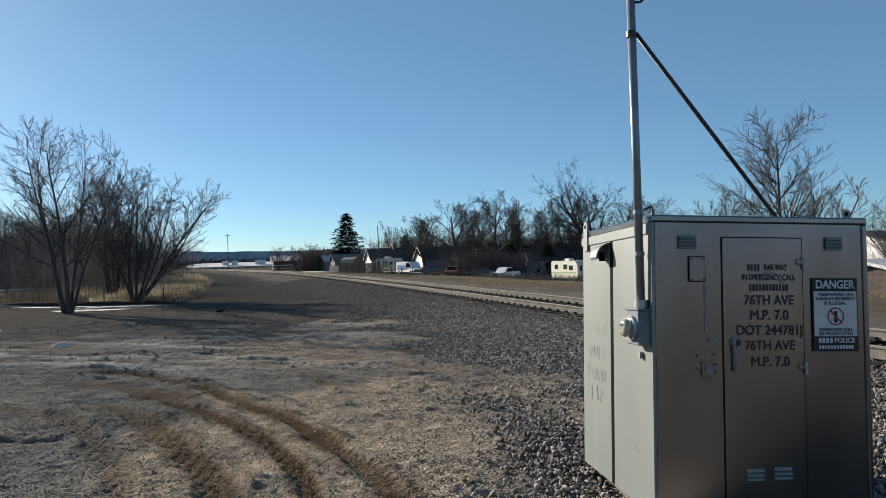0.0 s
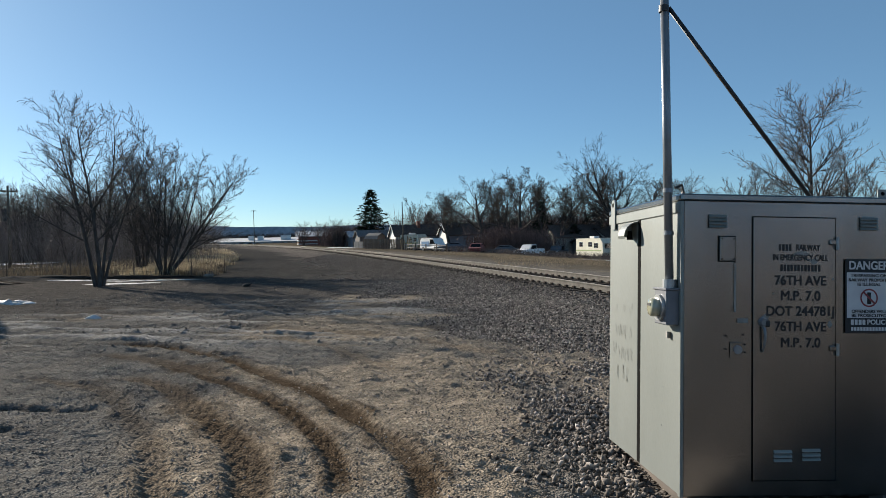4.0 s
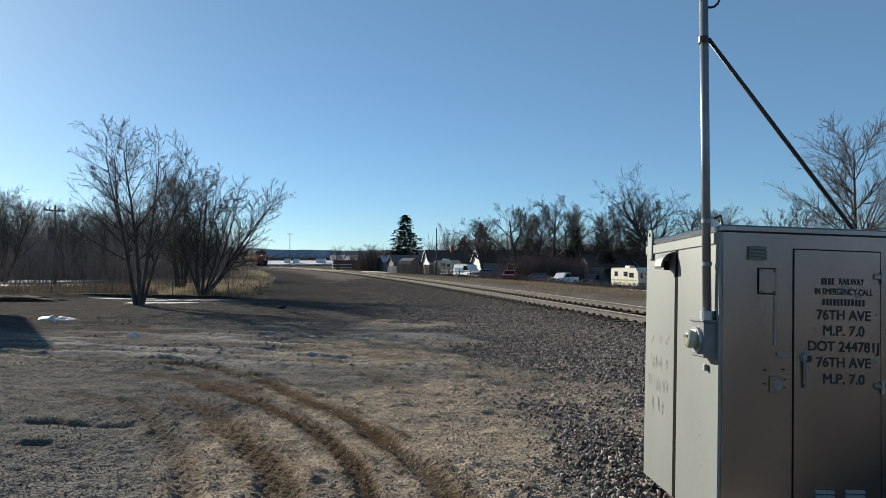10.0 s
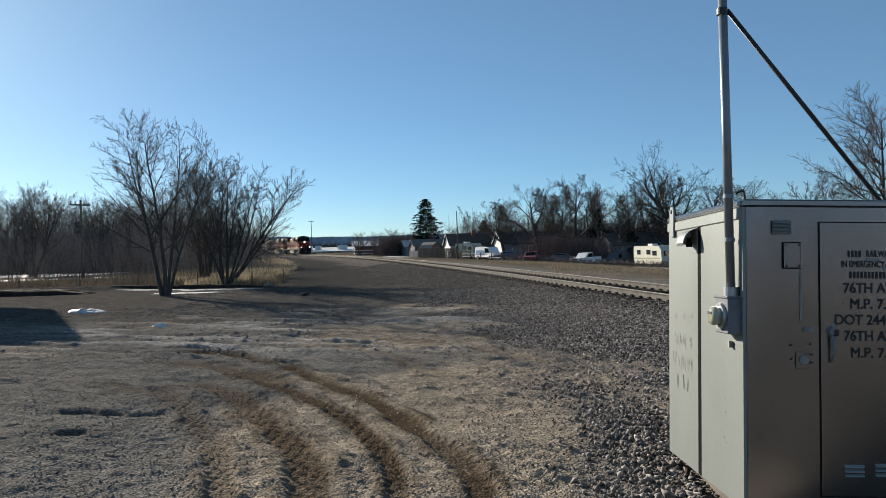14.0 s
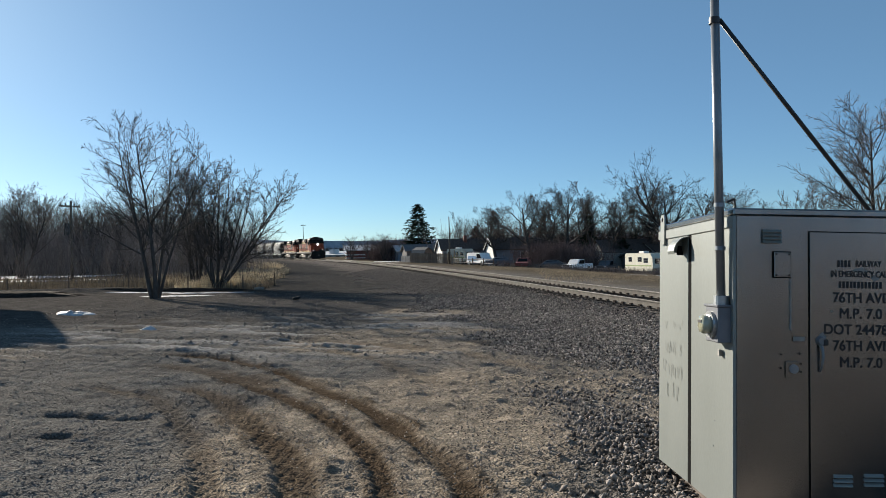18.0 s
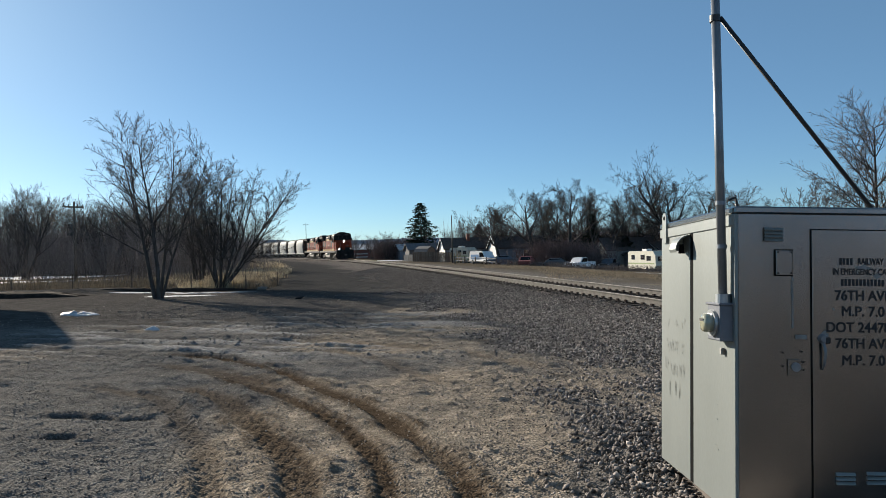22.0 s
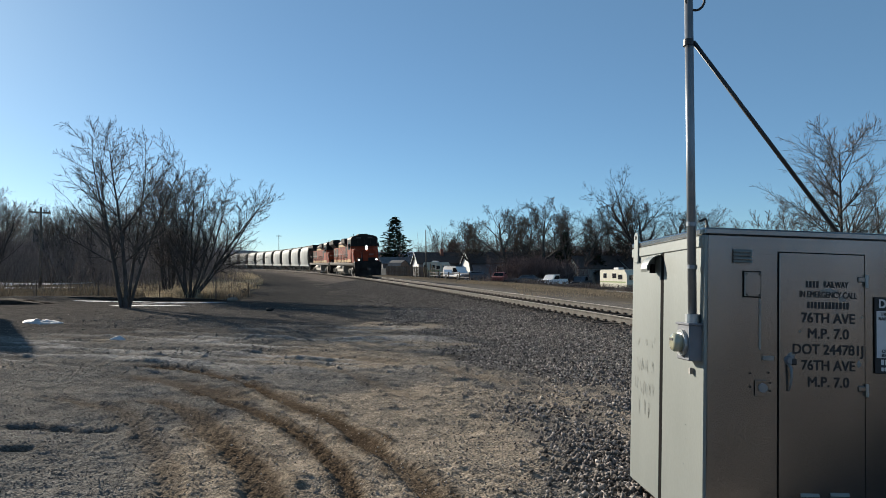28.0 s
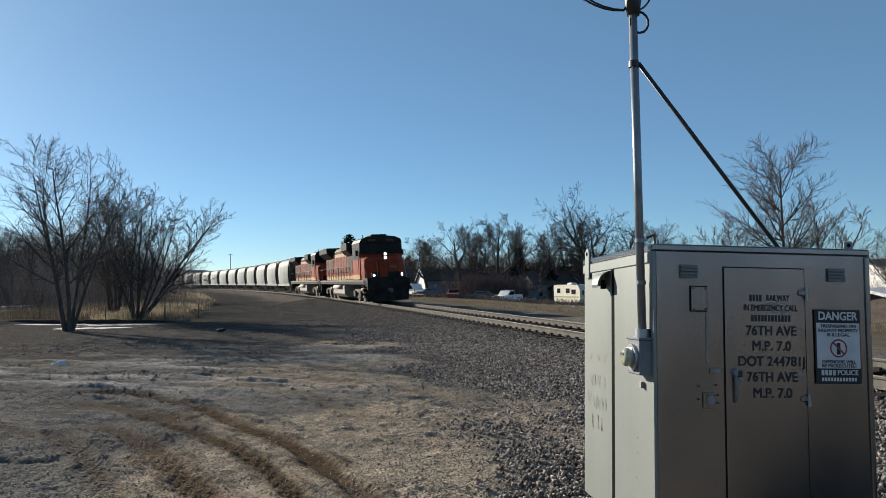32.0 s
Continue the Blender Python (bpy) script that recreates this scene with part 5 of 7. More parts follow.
def brush(name, label, spots, seed, height, material, twigs=5, r0=0.012):
    """Thin stems with side twigs; spots: (x, y, rx, ry, count)."""
    rng = np.random.default_rng(seed)
    rows = []
    for cx, cy, rx, ry, count in spots:
        x, y = cx + rng.normal(0, 0.5, count) * rx, cy + rng.normal(0, 0.5, count) * ry
        o, _ = line_offset(x, y)
        ok = (o < -12.3) | (o > 0)
        x, y = x[ok], y[ok]
        count = len(x)
        z = gz_many(x, y) - 0.05
        h = height * rng.uniform(0.45, 1.15, count)
        tilt = rng.normal(0, 0.22, (count, 2))
        top = np.stack([x + tilt[:, 0] * h, y + tilt[:, 1] * h, z + h], -1)
        root = np.stack([x, y, z], -1)
        mid = root + (top - root) * 0.5 + rng.normal(0, 0.05, (count, 3))
        rr = r0 * rng.uniform(0.7, 1.4, count)
        rows.append(np.column_stack([root, mid, rr, rr * 0.75, 0 * rr]))
        rows.append(np.column_stack([mid, top, rr * 0.75, rr * 0.3, 0 * rr]))
        for _ in range(twigs):
            f = rng.uniform(0.3, 0.9, count)[:, None]
            q = root + (top - root) * f
            e = q + rng.normal(0, 0.16, (count, 3)) * h[:, None] + np.array([0, 0, 0.16]) * h[:, None]
            rows.append(np.column_stack([q, e, rr * 0.5, rr * 0.25, 0 * rr]))
    ob = new(name, tube_mesh(name, np.concatenate(rows), 3, M[material]))
    return tagged(ob, label, "shrubs", kind="stuff")


brush("left_thicket", "tangled leafless thicket behind the lot", [(-50, 74, 18, 7, 900), (-66, 78, 16, 8, 500), (-33, 66, 5, 5, 450), (-25, 46, 6, 3, 60), (-58, 80, 18, 9, 1000), (-44, 72, 9, 8, 800), (-66, 80, 20, 12, 900), (-54, 84, 12, 12, 900), (-29, 58, 3.5, 6, 300), (-28, 64, 3, 6, 420)], 3, 4.8, "brush", 7, 0.015)
brush("verge_saplings", "thin leafless saplings in dry grass", [(-25, 41, 12, 5, 300), (-17.5, 37, 4, 2.5, 70), (-18.5, 46, 2, 6, 30), (-34, 40, 10, 4, 140)], 9, 2.8, "saplings", 8, 0.010)
brush("house_brush", "dark reddish leafless brush in front of the houses", [(6.5, 112, 5, 4, 1100), (10.0, 110, 4, 3, 600)], 13, 3.9, "redbrush", 6, 0.03)
brush("yard_thicket", "tall leafless thicket behind the houses", [(-6, 146, 9, 4, 350), (3, 141, 9, 4, 500), (13, 133, 9, 4, 600), (24, 126, 9, 4, 600), (33, 124, 6, 4, 300)], 19, 7.5, "redbrush", 7, 0.045)
brush("track_thicket", "dark leafless thicket beside the far track", [(-29.6, 163, 4.5, 4, 800)], 15, 4.4, "redbrush", 6, 0.035)
brush("field_brush", "leafless scrub beyond the track", [(30, 42, 8, 4, 200), (40, 55, 10, 8, 300), (27, 60, 8, 8, 200)], 17, 2.4, "brush", 5, 0.015)
brush("weed_stalks", "dry weed stalks in front of the parked vehicles", [(13, 87, 5, 3, 500), (6.5, 95, 4, 4, 400), (0.5, 97, 4, 3, 350), (17, 84, 3, 2, 250)], 18, 0.9, "saplings", 4, 0.016)


def grass_blades(name, label, spots, seed, height, material="straw", width=0.012):
    rng = np.random.default_rng(seed)
    V, F, k = [], [], 0
    for cx, cy, rx, ry, count in spots:
        x, y = cx + rng.uniform(-1, 1, count) * rx, cy + rng.uniform(-1, 1, count) * ry
        o, _ = line_offset(x, y)
        clump = (fbm(x / 1.1, y / 1.1, seed, 3) + rng.normal(0, 0.12, count) > -0.02) & ((o < -11.8 + 1.5 * fbm(x / 2, y / 2, 5, 2)) | (o > 4))
        x, y = x[clump], y[clump]
        n = len(x)
        z = gz_many(x, y) - 0.02
        h = height * rng.uniform(0.4, 1.2, n)
        a = rng.uniform(0, 6.283, n)
        w = width * rng.uniform(0.6, 1.4, n)
        lx, ly = rng.normal(0, 0.28, n) * h, rng.normal(0, 0.28, n) * h
        base = np.stack([x, y, z], -1)
        s_ = np.stack([np.cos(a) * w, np.sin(a) * w, 0 * w], -1)
        mid = base + np.stack([lx * 0.35, ly * 0.35, h * 0.6], -1)
        tip = base + np.stack([lx, ly, h], -1)
        v = np.stack([base - s_, base + s_, mid + s_ * 0.6, mid - s_ * 0.6, tip], 1).reshape(-1, 3)
        i = k + 5 * np.arange(n)[:, None]
        F.append(np.concatenate([i + [0, 1, 2], i + [0, 2, 3], i + [3, 2, 4]]))
        V.append(v)
        k += 5 * n
    ob = new(name, raw_mesh(name, np.concatenate(V), np.concatenate(F), M[material]))
    return tagged(ob, label, "grass", kind="stuff")


grass_blades("dry_grass", "tall dry straw-coloured grass and weeds", [(-24, 38.0, 12, 3.6, 9000), (-13.8, 38, 1.7, 4, 6000), (-19.5, 50, 5, 12, 14000), (-26, 68, 5, 14, 11000), (-38, 46, 10, 9, 6000), (-12.6, 34.6, 1.6, 1.0, 2600), (-33, 86, 6, 14, 6000)], 21, 0.5, width=0.013)
grass_blades("verge_grass", "rank pale dry grass along the dirt road's verge", [(-15.6, 36, 1.6, 3, 7000), (-18.2, 43, 2.4, 5, 12000), (-22.5, 55, 3.4, 8, 14000), (-28, 70, 4, 10, 12000), (-38, 98, 6, 16, 9000)], 24, 0.5, "palestraw", 0.014)
grass_blades("field_grass", "dry yellow grass beyond the track", [(8, 62, 6, 18, 12000), (24, 36, 9, 8, 12000), (12, 88, 12, 10, 26000), (2, 86, 6, 12, 14000), (34, 46, 8, 8, 5000)], 22, 0.24, "fieldgrass", 0.010)


# ---------- snow ----------
def snow_patch(x, y, rx, ry, h, seed, label, turn=0.0, name="snow_patch", material="snow", category="snow", lumpy=0.7):
    rng = np.random.default_rng(seed)
    n, rings, V, F = 36, 8, [], []
    c, s_ = math.cos(radians(turn)), math.sin(radians(turn))
    for j in range(rings + 1):
        t = j / rings
        for i in range(n):
            a = 6.283 * i / n
            r = t * (1 + 0.35 * float(fbm(np.array([math.cos(a) * 1.7 + seed]), np.array([math.sin(a) * 1.7]), seed, 3)[0]) * 1.4)
            px, py = r * rx * math.cos(a), r * ry * math.sin(a)
            px, py = x + px * c - py * s_, y + px * s_ + py * c
            lump = 0.6 + lumpy * float(fbm(np.array([px * 4.5]), np.array([py * 4.5]), seed + 5, 3)[0])
            V.append((px, py, gz_at(px, py) - 0.01 + (h * (1 - t * t) * max(lump, 0.15) if j < rings else -0.03)))
    F = [(j * n + i, j * n + (i + 1) % n, (j + 1) * n + (i + 1) % n, (j + 1) * n + i) for j in range(rings) for i in range(n)]
    me = raw_mesh(name, np.array(V), np.array(F), M[material])
    me.shade_smooth()
    return tagged(new(name, me), label, category, kind="structure" if rx > 4.5 else "")


snow_patch(-13.7, 20.3, 0.66, 0.34, 0.22, 2, "small dirty lump of melting snow on the dirt")
snow_patch(-8.75, 15.75, 0.24, 0.16, 0.14, 4, "tiny melting lump of snow on the dirt", 30)
snow_patch(-14.7, 28.9, 2.0, 0.42, 0.06, 8, "thin strip of old snow at the tree's foot", 4)
snow_patch(-17.6, 31.5, 2.4, 0.17, 0.07, 18, "broken strip of old snow along the fence", -2)
snow_patch(-14.2, 30.6, 2.1, 0.2, 0.08, 20, "broken strip of old snow by the bare tree", 6)
snow_patch(-23.2, 29.7, 3.9, 0.75, 0.5, 22, "low heap of dark bare soil at the lot's edge", 6, "soil_heap", "topsoil", "soil", 0.15)
snow_patch(-16.2, 32.3, 4.2, 0.3, 0.3, 24, "thin bank of dark soil at the lot's edge", 3, "soil_bank", "topsoil", "soil", 0.25)
snow_patch(-44, 61, 8, 5, 0.14, 10, "sheet of old snow behind the thicket", 8)
snow_patch(-37, 51, 5.5, 2.2, 0.10, 12, "sheet of old snow in the dry grass", 8)
snow_patch(15.5, 83, 3.2, 1.8, 0.15, 14, "old snow lying beside the parked trailer", 0)
snow_patch(-26, 141, 8, 2.5, 0.15, 16, "snow along the far track", -60)


# ---------- hills ----------
def ridge(name, dist, base, height, seed, label, bumps=0.25):
    n, V = 240, []
    for i in range(n + 1):
        a = radians(-75 + 150 * i / n)
        h = height * (1 + bumps * float(fbm(np.array([i / 14.0]), np.array([seed * 1.0]), seed, 4)[0]) * 2) + 1.6 * float(vnoise(np.array([i * 2.7]), np.array([0.5]), seed)[0])
        x, y = dist * math.sin(a), dist * math.cos(a)
        V += [(x, y, base), (x * 1.02, y * 1.02, base + h), (x * 1.25, y * 1.25, base)]
    F = [(3 * i + j, 3 * i + 3 + j, 3 * i + 4 + j, 3 * i + 1 + j) for i in range(n) for j in (0, 1)]
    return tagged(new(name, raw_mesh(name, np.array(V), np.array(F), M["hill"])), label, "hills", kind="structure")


# the hills' haze is only their pale colour
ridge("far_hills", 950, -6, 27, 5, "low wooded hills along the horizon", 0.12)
brush("far_treeline", "bare trees along the far horizon", [(-150, 400, 70, 12, 1500), (-60, 420, 60, 12, 1300), (30, 420, 60, 12, 900), (-260, 380, 90, 12, 1200), (120, 380, 90, 20, 900)], 33, 4.5, "twig_far", 9, 0.11)


# never in view: added so the cabinet's front has something dark to reflect
brush("rear_treeline", "unseen bare trees added behind the viewer to darken reflections", [(-30, -45, 40, 6, 700), (30, -40, 40, 6, 800), (80, -10, 10, 40, 350)], 35, 9.0, "brush", 6, 0.08)


# ---------- houses ----------
def house(label, x, y, turn, w, d, h, rise, wall, roof, gable=None, windows=(), dz=0.0, over=0.35, chimney=None, name="house", category="house"):
    """A gabled house; its ridge runs along local y, its gable faces local -y. windows: (face, along, up, width, height)."""
    t = thing(name, label, category, m=Matrix.Translation((x, y, gz_at(x, y) + dz)) @ Matrix.Rotation(radians(turn), 4, "Z"))
    body = Build().prism([(-w / 2, -0.3), (w / 2, -0.3), (w / 2, h), (0, h + rise), (-w / 2, h)], "y", 0, d)
    part("wall", body, M[wall], t)
    if gable:
        part("gable_wall", Build().prism([(-w / 2, -0.3), (w / 2, -0.3), (w / 2, h), (0, h + rise), (-w / 2, h)], "y", -0.02, -0.004), M[gable], t)
    for sgn in (-1, 1):
        k = over * rise / (w / 2)
        poly = [(0, h + rise), (sgn * (w / 2 + over), h - k), (sgn * (w / 2 + over), h - k + 0.16), (0, h + rise + 0.17)]
        part("roof", Build().prism(poly, "y", -over, d + over), M[roof], t)
        poly = [(0, h + rise + 0.02), (sgn * (w / 2 + over), h - k - 0.04), (sgn * (w / 2 + over), h - k + 0.15), (0, h + rise + 0.18)]
        part("bargeboard", Build().prism(poly, "y", -over - 0.05, -over - 0.004), M["white" if gable else roof], t)
    for face, along_, up, ww, hh in windows:
        b, g = Build(), Build()
        lo, hi = (along_ - ww / 2, up), (along_ + ww / 2, up + hh)
        if face == "front":
            b.box((lo[0] - 0.08, -0.06, lo[1] - 0.08), (hi[0] + 0.08, -0.022, hi[1] + 0.08)), g.box((lo[0], -0.07, lo[1]), (hi[0], -0.061, hi[1]))
        else:
            sgn = 1 if face == "right" else -1
            e = sorted((sgn * (w / 2 + 0.004), sgn * (w / 2 + 0.05)))
            e2 = sorted((sgn * (w / 2 + 0.051), sgn * (w / 2 + 0.06)))
            b.box((e[0], lo[0] - 0.08, lo[1] - 0.08), (e[1], hi[0] + 0.08, hi[1] + 0.08)), g.box((e2[0], lo[0], lo[1]), (e2[1], hi[0], hi[1]))
        wd = part("window", b, M["white"], t)
        part("pane", g, M["window"], wd)
    if chimney:
        part("chimney", Build().box((chimney[0] - 0.3, chimney[1] - 0.3, h), (chimney[0] + 0.3, chimney[1] + 0.3, h + rise + 0.8), 0.03), M["redbrown"], t)
    return t


# gable painted white as in sun, side wall blue-grey as in shade
house("white-gabled house with a dark brown roof and a side wall painted blue-grey as in shade", -4.4, 126, -70, 5.2, 11, 3.0, 1.9, "bluegrey", "shingle", "white",
      (("right", 6.2, 1.1, 2.6, 1.3), ("front", -0.6, 1.0, 1.0, 1.2), ("front", 0.2, 3.4, 0.5, 0.6)), chimney=(0.8, 7))
house("small white-gabled house behind a board fence", -14.2, 131, -68, 4.0, 9, 2.6, 1.8, "bluegrey", "shingle", "white", (("right", 3, 1.0, 1.2, 1.0),), chimney=(0.5, 5))
house("dark grey-green house with a brown roof", 13.6, 116, -72, 5.0, 10, 3.2, 1.8, "greygreen", "shingle", None, (("right", 7.5, 1.2, 1.4, 1.1),))
house("grey garage beside the dark house", 17.6, 112, -75, 4.0, 5.5, 2.4, 0.4, "greyroof", "greyroof", None, (), name="garage", category="garage")
house("dark house at the end of the yards", 21.5, 117, -60, 5.5, 9, 3.0, 1.5, "greygreen", "shingle", None, (("right", 2.5, 1.2, 1.3, 1.1), ("right", 6, 1.2, 1.0, 1.1)))
house("low shop with a snowy roof and dark eaves", -47.0, 192, -75, 8, 11, 2.6, 1.1, "redbrown", "snow", None, (), over=0.9, name="shop", category="shed")
house("long low grey-roofed outbuilding", -23.5, 147, -70, 5, 9, 2.3, 1.2, "greyroof", "greyroof", None, (), name="outbuilding", category="shed")
house("low outbuilding with snow on its roof", -28.0, 160, -62, 5, 9, 2.3, 1.2, "bluegrey", "snow", None, (), name="outbuilding", category="shed")
house("weathered grey shed beyond the track", 21.4, 35.5, -70, 5.0, 9, 1.15, 0.5, "shingle", "snow", None, (), over=0.4, name="shed", category="shed")
house("white building behind bare trees", 37, 62, -75, 9, 16, 3.0, 1.2, "white", "greyroof", None, (("left", 4, 1, 1.4, 1.2),), name="building", category="building")
# barn with a bent roof
barn = thing("barn_shed", "small barn-shaped shed with a bent grey roof", "shed", m=on_ground(-17.2, 138, 55, 0.78, 0))
bp = [(-1.9, 0), (1.9, 0), (1.9, 2.0), (1.3, 3.2), (0, 3.9), (-1.3, 3.2), (-1.9, 2.0)]
part("wall", Build().prism(bp, "y", 0, 4.2), M["wood"], barn)
for a, c in zip(bp[2:6], bp[3:7]):
    nx, nz = (c[1] - a[1]), -(c[0] - a[0])
    k = 0.10 / math.hypot(nx, nz)
    part("roof", Build().prism([a, c, (c[0] + nx * k, c[1] + nz * k), (a[0] + nx * k, a[1] + nz * k)], "y", -0.2, 4.4), M["greyroof"], barn)
part("door", Build().box((-0.9, -0.05, 0.05), (0.9, -0.004, 2.1), 0.01), M["greywood"], barn)
# long warehouse with roof units
wh = thing("warehouse", "long low pale warehouse with a snowy flat roof", "warehouse", m=Matrix.Translation((-88, 262, gz_at(-80, 262) - 1.3)) @ Matrix.Rotation(radians(6), 4, "Z"))
part("wall", Build().prism([(0, -1), (18, -1), (18, 3.4), (0, 1.95)], "x", -10, 34), M["farwall"], wh)
part("roof", Build().prism([(-0.4, 1.92), (18.4, 3.42), (18.4, 3.62), (-0.4, 2.12)], "x", -10.4, 34.4), M["snow"], wh, "snow-covered flat roof")
for i in range(14):
    w = part("window", Build().box((-8.6 + 3.05 * i, -0.06, 0.5), (-6.6 + 3.05 * i, -0.004, 1.7)), M["white"], wh)
    part("pane", Build().box((-8.5 + 3.05 * i, -0.08, 0.6), (-6.7 + 3.05 * i, -0.061, 1.6)), M["window"], w)
for x in (3, 6.5, 15.5, 17, 24.5):
    part("roof_unit", Build().box((x, 6, 2.5), (x + 2.2, 8, 4.3), 0.06), M["white"], wh, "boxy white rooftop unit")
# open stack with red and white boards
st = thing("board_stack", "stack of red and white boards on trestles", "stack", m=on_ground(-42.8, 184, 25, 1, 0))
for i in range(4):
    part("board", Build().box((-2.6, -0.6, 0.35 + 0.42 * i), (2.6, 0.6, 0.55 + 0.42 * i), 0.02), M["redbrown" if i % 2 else "white"], st)
    for x in (-2.2, 0, 2.2):
        part("spacer", Build().box((x - 0.1, -0.5, 0.0 if i == 0 else 0.13 + 0.42 * i), (x + 0.1, 0.5, 0.35 + 0.42 * i)), M["wood"], st)


# ---------- fences ----------
def board_fence(label, a, b, height, material, gap=0.03, width=0.15):
    t = thing("board_fence", label, "fence", kind="", m=None)
    a, b = Vector(a), Vector(b)
    n = int((b - a).length / (width + gap))
    ang = math.atan2(b.y - a.y, b.x - a.x)
    rs = random.Random(n)
    me = Build().box((0, -0.012, 0), (width, 0.012, height), 0.004).mesh("board", M[material])
    for i in range(n):
        p = a + (b - a) * i / n
        part("board", me, None, t, m=Matrix.Translation((p.x, p.y, gz_at(p.x, p.y) - 0.05 - 0.12 * rs.random())) @ Matrix.Rotation(ang, 4, "Z") @ Matrix.Rotation(rs.uniform(-0.02, 0.02), 4, "Y"))
    return t


board_fence("weathered brown board fence", (-19.5, 128.5), (-11.2, 121.5), 1.9, "wood")
board_fence("low weathered grey-brown board fence", (-22.2, 134.5), (-18.0, 130.0), 1.4, "greywood")
rf = thing("rail_fence", "low pale post-and-rail fence beside the track", "fence")
pts = [(-9.6, 106.5), (-7.9, 104.5), (-6.2, 102.4), (-4.5, 100.3), (-3.0, 98.2)]
for i, (x, y) in enumerate(pts):
    part("post", Build().box((x - 0.08, y - 0.08, gz_at(x, y) - 0.2), (x + 0.08, y + 0.08, gz_at(x, y) + 1.15), 0.02), M["wood"], rf)
for (x0, y0), (x1, y1) in zip(pts, pts[1:]):
    for h in (0.45, 0.95):
        part("rail_bar", Build().tube([(x0, y0, gz_at(x0, y0) + h), (x1, y1, gz_at(x1, y1) + h)], 0.06, 6), M["greywood"], rf)
lum = thing("timber_stack", "upright bundle of tan timbers by the fence", "timber", m=on_ground(-10.6, 119.5, 0, 1, 0))
rs = random.Random(4)
for i in range(7):
    x = -0.9 + 0.3 * i
    part("timber", Build().box((x, -0.08, -0.05), (x + 0.13, 0.08, 1.6 + 0.9 * rs.random()), 0.01, m=Matrix.Rotation(rs.uniform(-0.12, 0.12), 4, "Y")), M["tanwood"], lum)


# ---------- poles ----------
def utility_pole(label, x, y, h, arms=1, turn=0, transformer=False):
    t = thing("utility_pole", label, "utility pole", m=on_ground(x, y, turn, 1, -0.1))
    part("pole", Build().tube([(0, 0, 0), (0.03, 0, h * 0.5), (0, 0, h)], [0.13, 0.10, 0.075], 10), M["polewood"], t, "", True)
    for i in range(arms):
        z = h - 0.45 - 0.9 * i
        arm = part("crossarm", Build().box((-0.8, 0.10, z), (0.8, 0.20, z + 0.12), 0.01), M["polewood"], t)
        for x_ in (-0.72, -0.35, 0.35, 0.72):
            part("insulator", Build().tube([(x_, 0.15, z + 0.12), (x_, 0.15, z + 0.30)], [0.05, 0.035], 8), M["porcelain"], arm)
    if transformer:
        part("transformer", Build().tube([(-0.35, 0, h - 2.6), (-0.35, 0, h - 1.7)], 0.2, 14), M["bogie"], t)
    return t


utility_pole("tall wooden utility pole by the far track", -68.2, 219.6, 11.4, 1, 15)
utility_pole("dark wooden utility pole among the houses", -11.0, 117.5, 8.2, 0)
utility_pole("wooden utility pole with a crossarm above the thicket", -33.6, 49.7, 6.2, 1, 62, True)


# ---------- parked vehicles ----------
def wheel_(parent, x, y, r, w=0.22):
    ty = part("wheel", Build().tube([(x, y - w / 2, r), (x, y - w / 2 + 0.03, r), (x, y + w / 2 - 0.03, r), (x, y + w / 2, r)], [r * 0.9, r, r, r * 0.9], 20), M["tyre"], parent)
    part("rim", Build().tube([(x, y - w / 2 - 0.012, r), (x, y + w / 2 + 0.012, r)], r * 0.58, 14), M["chrome"], ty)


def vehicle(name, label, category, x, y, turn, outline, width, glass, wheels, paint, r=0.36, extra=None):
    """A car from its side outline (x, z); glass: side outlines of the windows."""
    t = thing(name, label, category, m=on_ground(x, y, turn, 1, 0.02))
    rings = []
    for yy, k in ((-width / 2, 0.90), (-width / 2 + 0.08, 1.0), (width / 2 - 0.08, 1.0), (width / 2, 0.90)):
        cx = sum(p for p, _ in outline) / len(outline)
        rings.append([(cx + (p - cx) * (0.985 if k < 1 else 1), yy * (1 if q < 1.0 else 0.88), 0.4 + (q - 0.4) * (0.97 if k < 1 else 1)) for p, q in outline])
    part("body", Build().loft(rings), M[paint], t)
    for poly in glass:
        for sgn in (-1, 1):
            e = sgn * (width / 2 * 0.90)
            part("side_window", Build().prism(poly, "y", e - 0.02, e + 0.02), M["cabglass"], t)
    for wx in wheels:
        for sgn in (-1, 1):
            wheel_(t, wx, sgn * (width / 2 - 0.10), r)
    if extra:
        extra(t)
    return t


def shield(p, q, half, name="windscreen"):
    def do(t):
        b = Build().add([(p[0] + 0.02, -half, p[1]), (p[0] + 0.02, half, p[1]), (q[0] + 0.02, half * 0.86, q[1]), (q[0] + 0.02, -half * 0.86, q[1])], [(0, 1, 2, 3)])
        b.add([(p[0] - 0.01, -half, p[1] - 0.01), (p[0] - 0.01, half, p[1] - 0.01), (q[0] - 0.01, half * 0.86, q[1] - 0.01), (q[0] - 0.01, -half * 0.86, q[1] - 0.01)], [(3, 2, 1, 0)])
        part(name, b, M["cabglass"], t)
    return do


